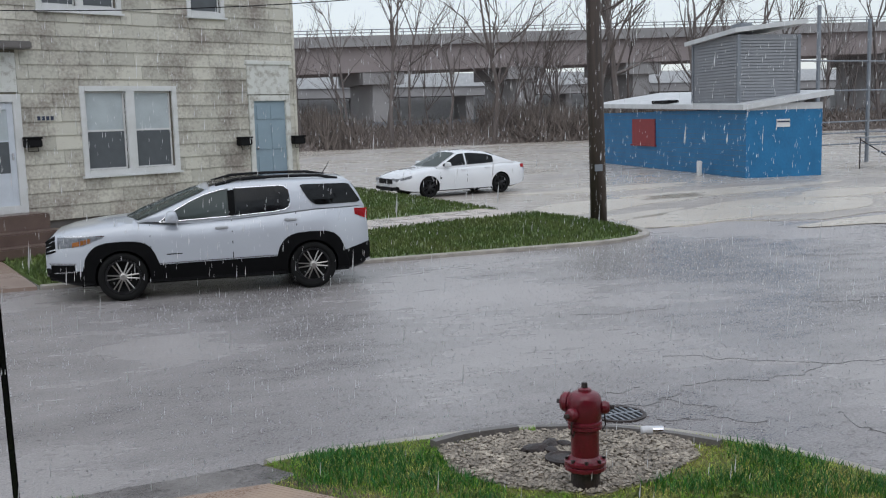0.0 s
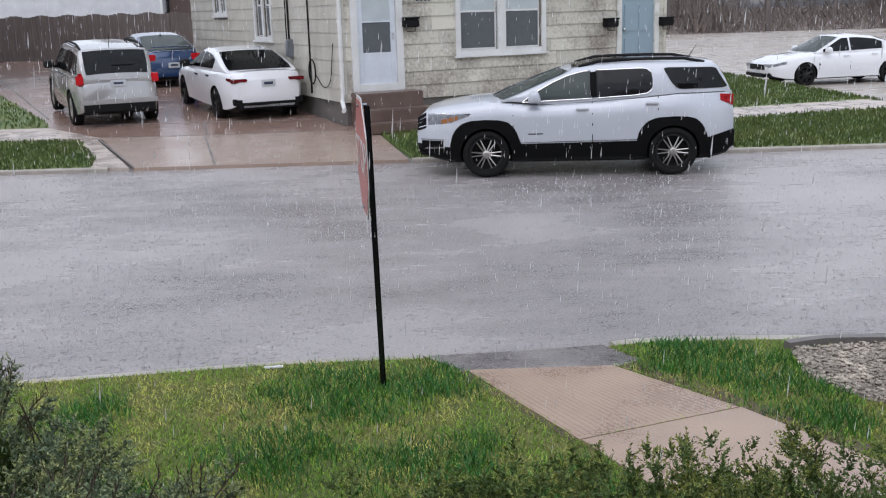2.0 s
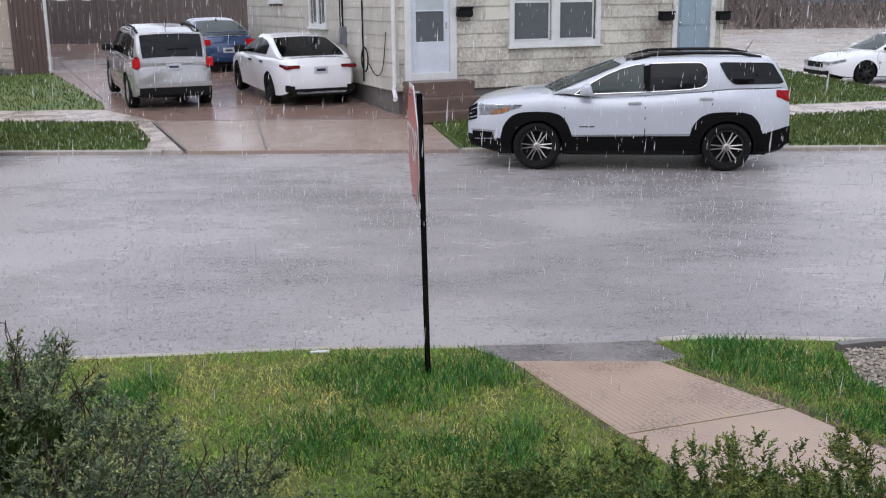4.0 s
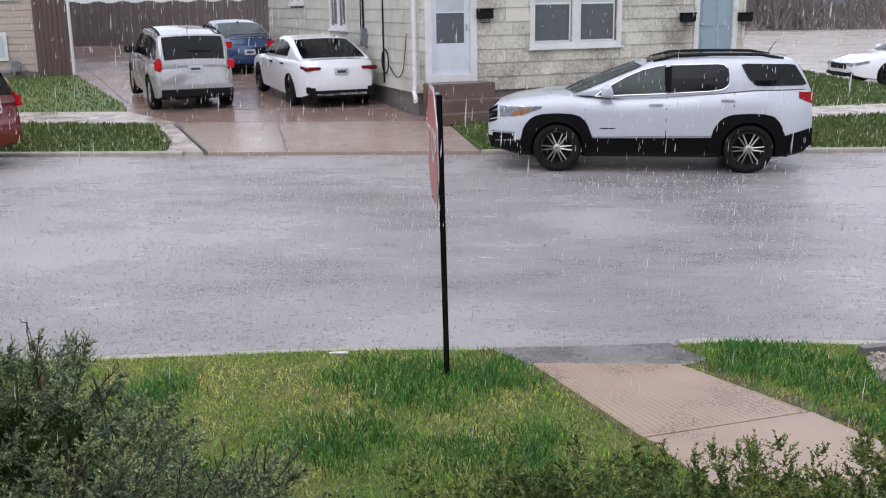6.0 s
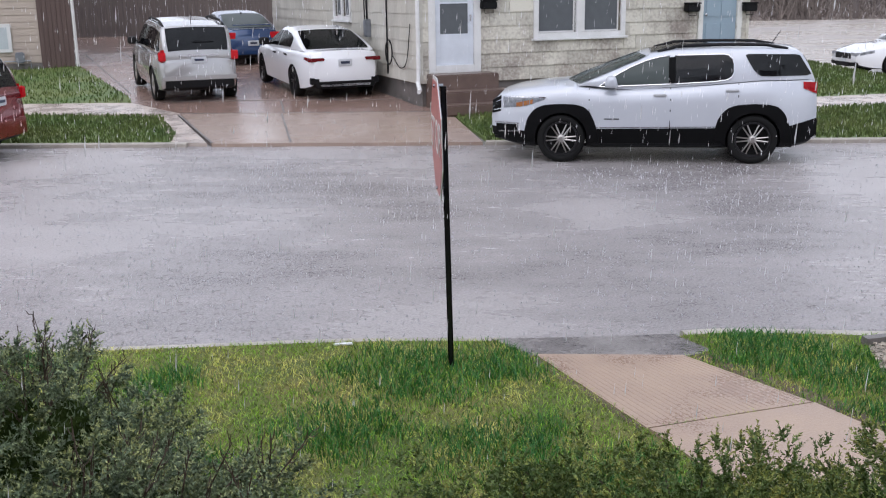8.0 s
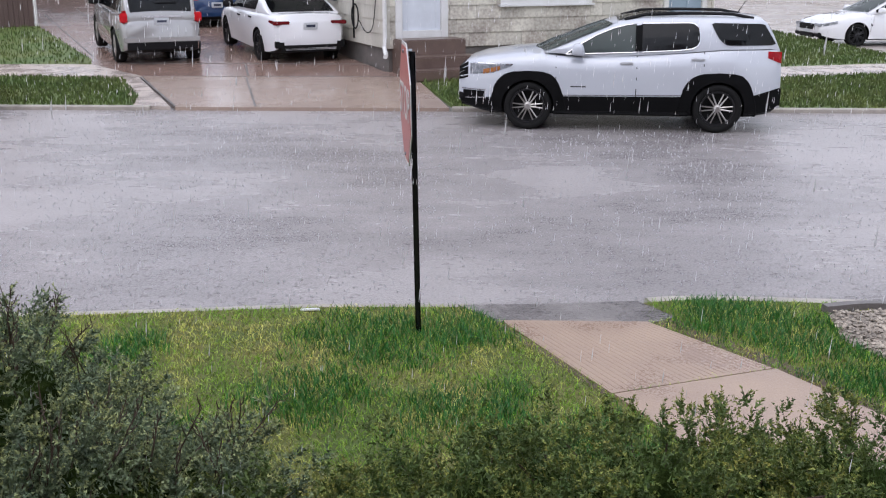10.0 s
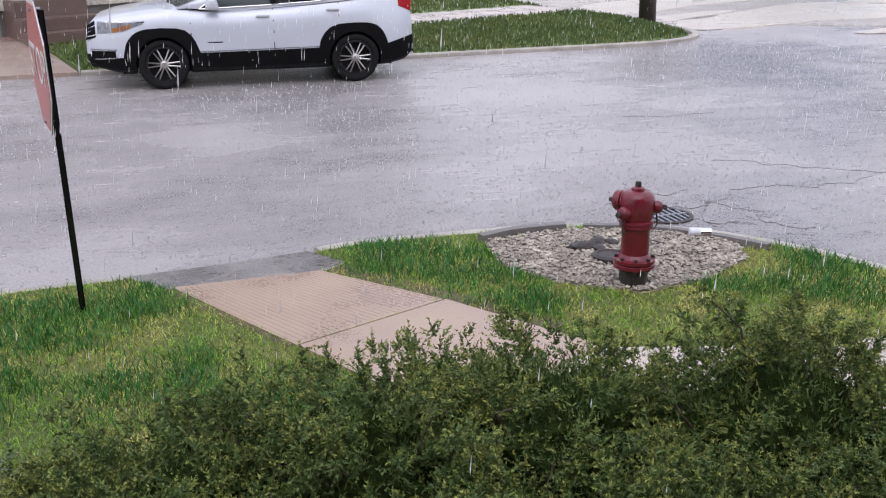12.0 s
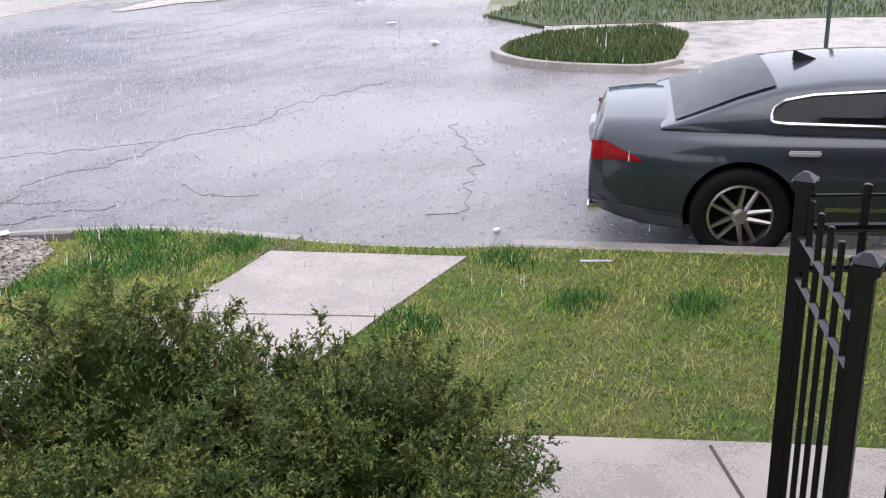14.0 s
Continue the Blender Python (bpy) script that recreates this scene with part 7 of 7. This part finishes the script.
# splashes where drops strike the street
rng = np.random.default_rng(3)
n = 26000
sx, sy = rng.uniform(-11, 22, n), np.concatenate([rng.uniform(6.9, 16.9, n - 6000), rng.uniform(-3, 7, 6000)])
ok = ~inside(LAWN, sx, sy) & ~inside(ISLAND, sx, sy) & ~inside(FIELD, sx, sy)
ok &= ~((sx > -0.3) & (sx < 5.4) & (sy > 14.9)) & ~((sx < -7) & (sy > 14.8)) & ~((np.abs(sx - 8.1) < 2.6) & (sy < 3.4)) & (sy < 17)
ok &= ~((sx > 12.3) & (sy < 7.6)) & ~((sx > 16.5) & (sy < 16))
sx, sy = sx[ok], sy[ok]
pv, pf = [], []
for x, y in zip(sx.tolist(), sy.tolist()):
    h, w, a = rng.uniform(0.006, 0.028), rng.uniform(0.003, 0.008), rng.uniform(0, 3.14)
    for t in (a, a + 1.57):
        i = len(pv)
        c, s_ = math.cos(t) * w, math.sin(t) * w
        pv += [(x - c * 0.5, y - s_ * 0.5, 0.0), (x + c * 0.5, y + s_ * 0.5, 0.0), (x + c * 1.5, y + s_ * 1.5, h), (x, y, h * 0.5), (x - c * 1.5, y - s_ * 1.5, h * 0.9)]
        pf += [(i, i + 1, i + 2, i + 3, i + 4)]
tagged(raw("rain_splash", pv, pf, M_SPLASH), "small white rain splashes on the wet street", "splash", kind="stuff")

# falling drops
rng = np.random.default_rng(12)
dv, df = [], []
for k in range(8500):
    x, y, z = rng.uniform(-7, 13), rng.uniform(1.5, 15.5), rng.uniform(0.15, 4.2)
    if (x - 0.3) ** 2 + (y + 0.1) ** 2 < 6 or (y > 13.5 and z < 2 and x < 6) or (abs(x - 8.1) < 2.6 and y < 3.4 and z < 1.4):
        continue
    r, h = rng.uniform(0.0016, 0.0032), rng.uniform(0.03, 0.085)
    i = len(dv)
    dv += [(x, y, z), (x + r, y, z + h * 0.3), (x - r * 0.5, y + r * 0.87, z + h * 0.3), (x - r * 0.5, y - r * 0.87, z + h * 0.3), (x + h * 0.06, y, z + h)]
    df += [(i, i + 2, i + 1), (i, i + 3, i + 2), (i, i + 1, i + 3), (i + 4, i + 1, i + 2), (i + 4, i + 2, i + 3), (i + 4, i + 3, i + 1)]
tagged(raw("raindrops", dv, df, M_DROP), "fine pale raindrops falling over the street", "rain", kind="stuff")

# ---- shingles of the house ----
CH, CW = 0.279, 0.61
meshes = {}


def shingle_mesh(w, h):
    key = (round(w, 2), round(h, 2))
    if key not in meshes:
        bm = bmesh.new()
        lip = 0.028
        v = [bm.verts.new(p) for p in ((0.003, -lip, 0), (w - 0.003, -lip, 0), (w - 0.003, -0.006, h + 0.01), (0.003, -0.006, h + 0.01), (0.003, 0.0, 0), (w - 0.003, 0.0, 0), (w - 0.003, 0.0, h + 0.01), (0.003, 0.0, h + 0.01))]
        for f in ((0, 1, 2, 3), (5, 4, 7, 6), (4, 5, 1, 0), (3, 2, 6, 7), (1, 5, 6, 2), (4, 0, 3, 7)):
            bm.faces.new([v[i] for i in f])
        me = bpy.data.meshes.new("shingle")
        bm.to_mesh(me)
        bm.free()
        me.materials.append(M_SHINGLE)
        meshes[key] = me
    return meshes[key]


def spans(u0, u1, z0, z1, holes):
    """The stretch of a course that no opening takes."""
    out = [(u0, u1)]
    for a, b, c, d in holes:
        if c < z1 - 0.02 and d > z0 + 0.02:
            nxt = []
            for p, q in out:
                if a > p:
                    nxt.append((p, min(q, a)))
                if b < q:
                    nxt.append((max(p, b), q))
            out = [(p, q) for p, q in nxt if q - p > 0.02]
    return out


front_block = [(0.2, 1.29, 0.7, 4.05), (6.62, 7.82, 0.7, 3.95), (2.55, 4.73, 1.5, 3.35), (1.8, 3.56, 4.84, 6.4), (5.15, 6.1, 4.88, 6.4)]
for c in range(21):
    z0 = 0.72 + c * CH
    off = (0.0, 0.31, 0.15)[c % 3]
    cuts = [0.05] + [off + CW * k for k in range(1, 14) if 0.1 < off + CW * k < HW - 0.1] + [HW - 0.05]
    for a, b in zip(cuts, cuts[1:]):
        for p, q in spans(a, b, z0, z0 + CH, front_block):
            s = new("shingle", shingle_mesh(q - p, CH))
            s.parent = house
            s.location = (p, 0.0, z0 + 0.004 * math.sin(c * 5 + p * 9))
    # cut pieces under and over an opening
    for a, b, lo_z, hi_z in front_block:
        for za, zb in ((z0, lo_z), (hi_z, z0 + CH)):
            if z0 < za + 1e-6 and zb < z0 + CH + 1e-6 and 0.03 < zb - za < CH - 0.02:
                for k in range(max(1, round((b - a) / CW))):
                    w1 = (b - a) / max(1, round((b - a) / CW))
                    s = new("shingle", shingle_mesh(w1, zb - za - 0.012))
                    s.parent = house
                    s.location = (a + k * w1, 0.0, za)
side_block = [(4.75, 6.3, 1.85, 3.6), (9.05, 10.6, 2.45, 3.8)]
sv, sf = [], []
for c in range(21):
    z0 = 0.72 + c * CH
    off = (0.0, 0.31, 0.15)[c % 3]
    cuts = [0.05] + [off + CW * k for k in range(1, 23) if 0.1 < off + CW * k < HD - 0.1] + [HD]
    for a, b in zip(cuts, cuts[1:]):
        for p, q in spans(a, b, z0, z0 + CH, side_block):
            i = len(sv)
            sv += [(-0.022, p + 0.003, z0), (-0.022, q - 0.003, z0), (-0.006, q - 0.003, z0 + CH + 0.01), (-0.006, p + 0.003, z0 + CH + 0.01),
                   (0, p + 0.003, z0), (0, q - 0.003, z0), (0, q - 0.003, z0 + CH + 0.01), (0, p + 0.003, z0 + CH + 0.01)]
            sf += [(i + 1, i, i + 3, i + 2), (i + 4, i + 5, i + 6, i + 7), (i, i + 1, i + 5, i + 4), (i + 2, i + 3, i + 7, i + 6), (i + 1, i + 2, i + 6, i + 5), (i, i + 4, i + 7, i + 3)]
tagged(raw("side_shingles", sv, sf, M_SHINGLE2, house), "weathered cream shingles of the side wall", kind="stuff")
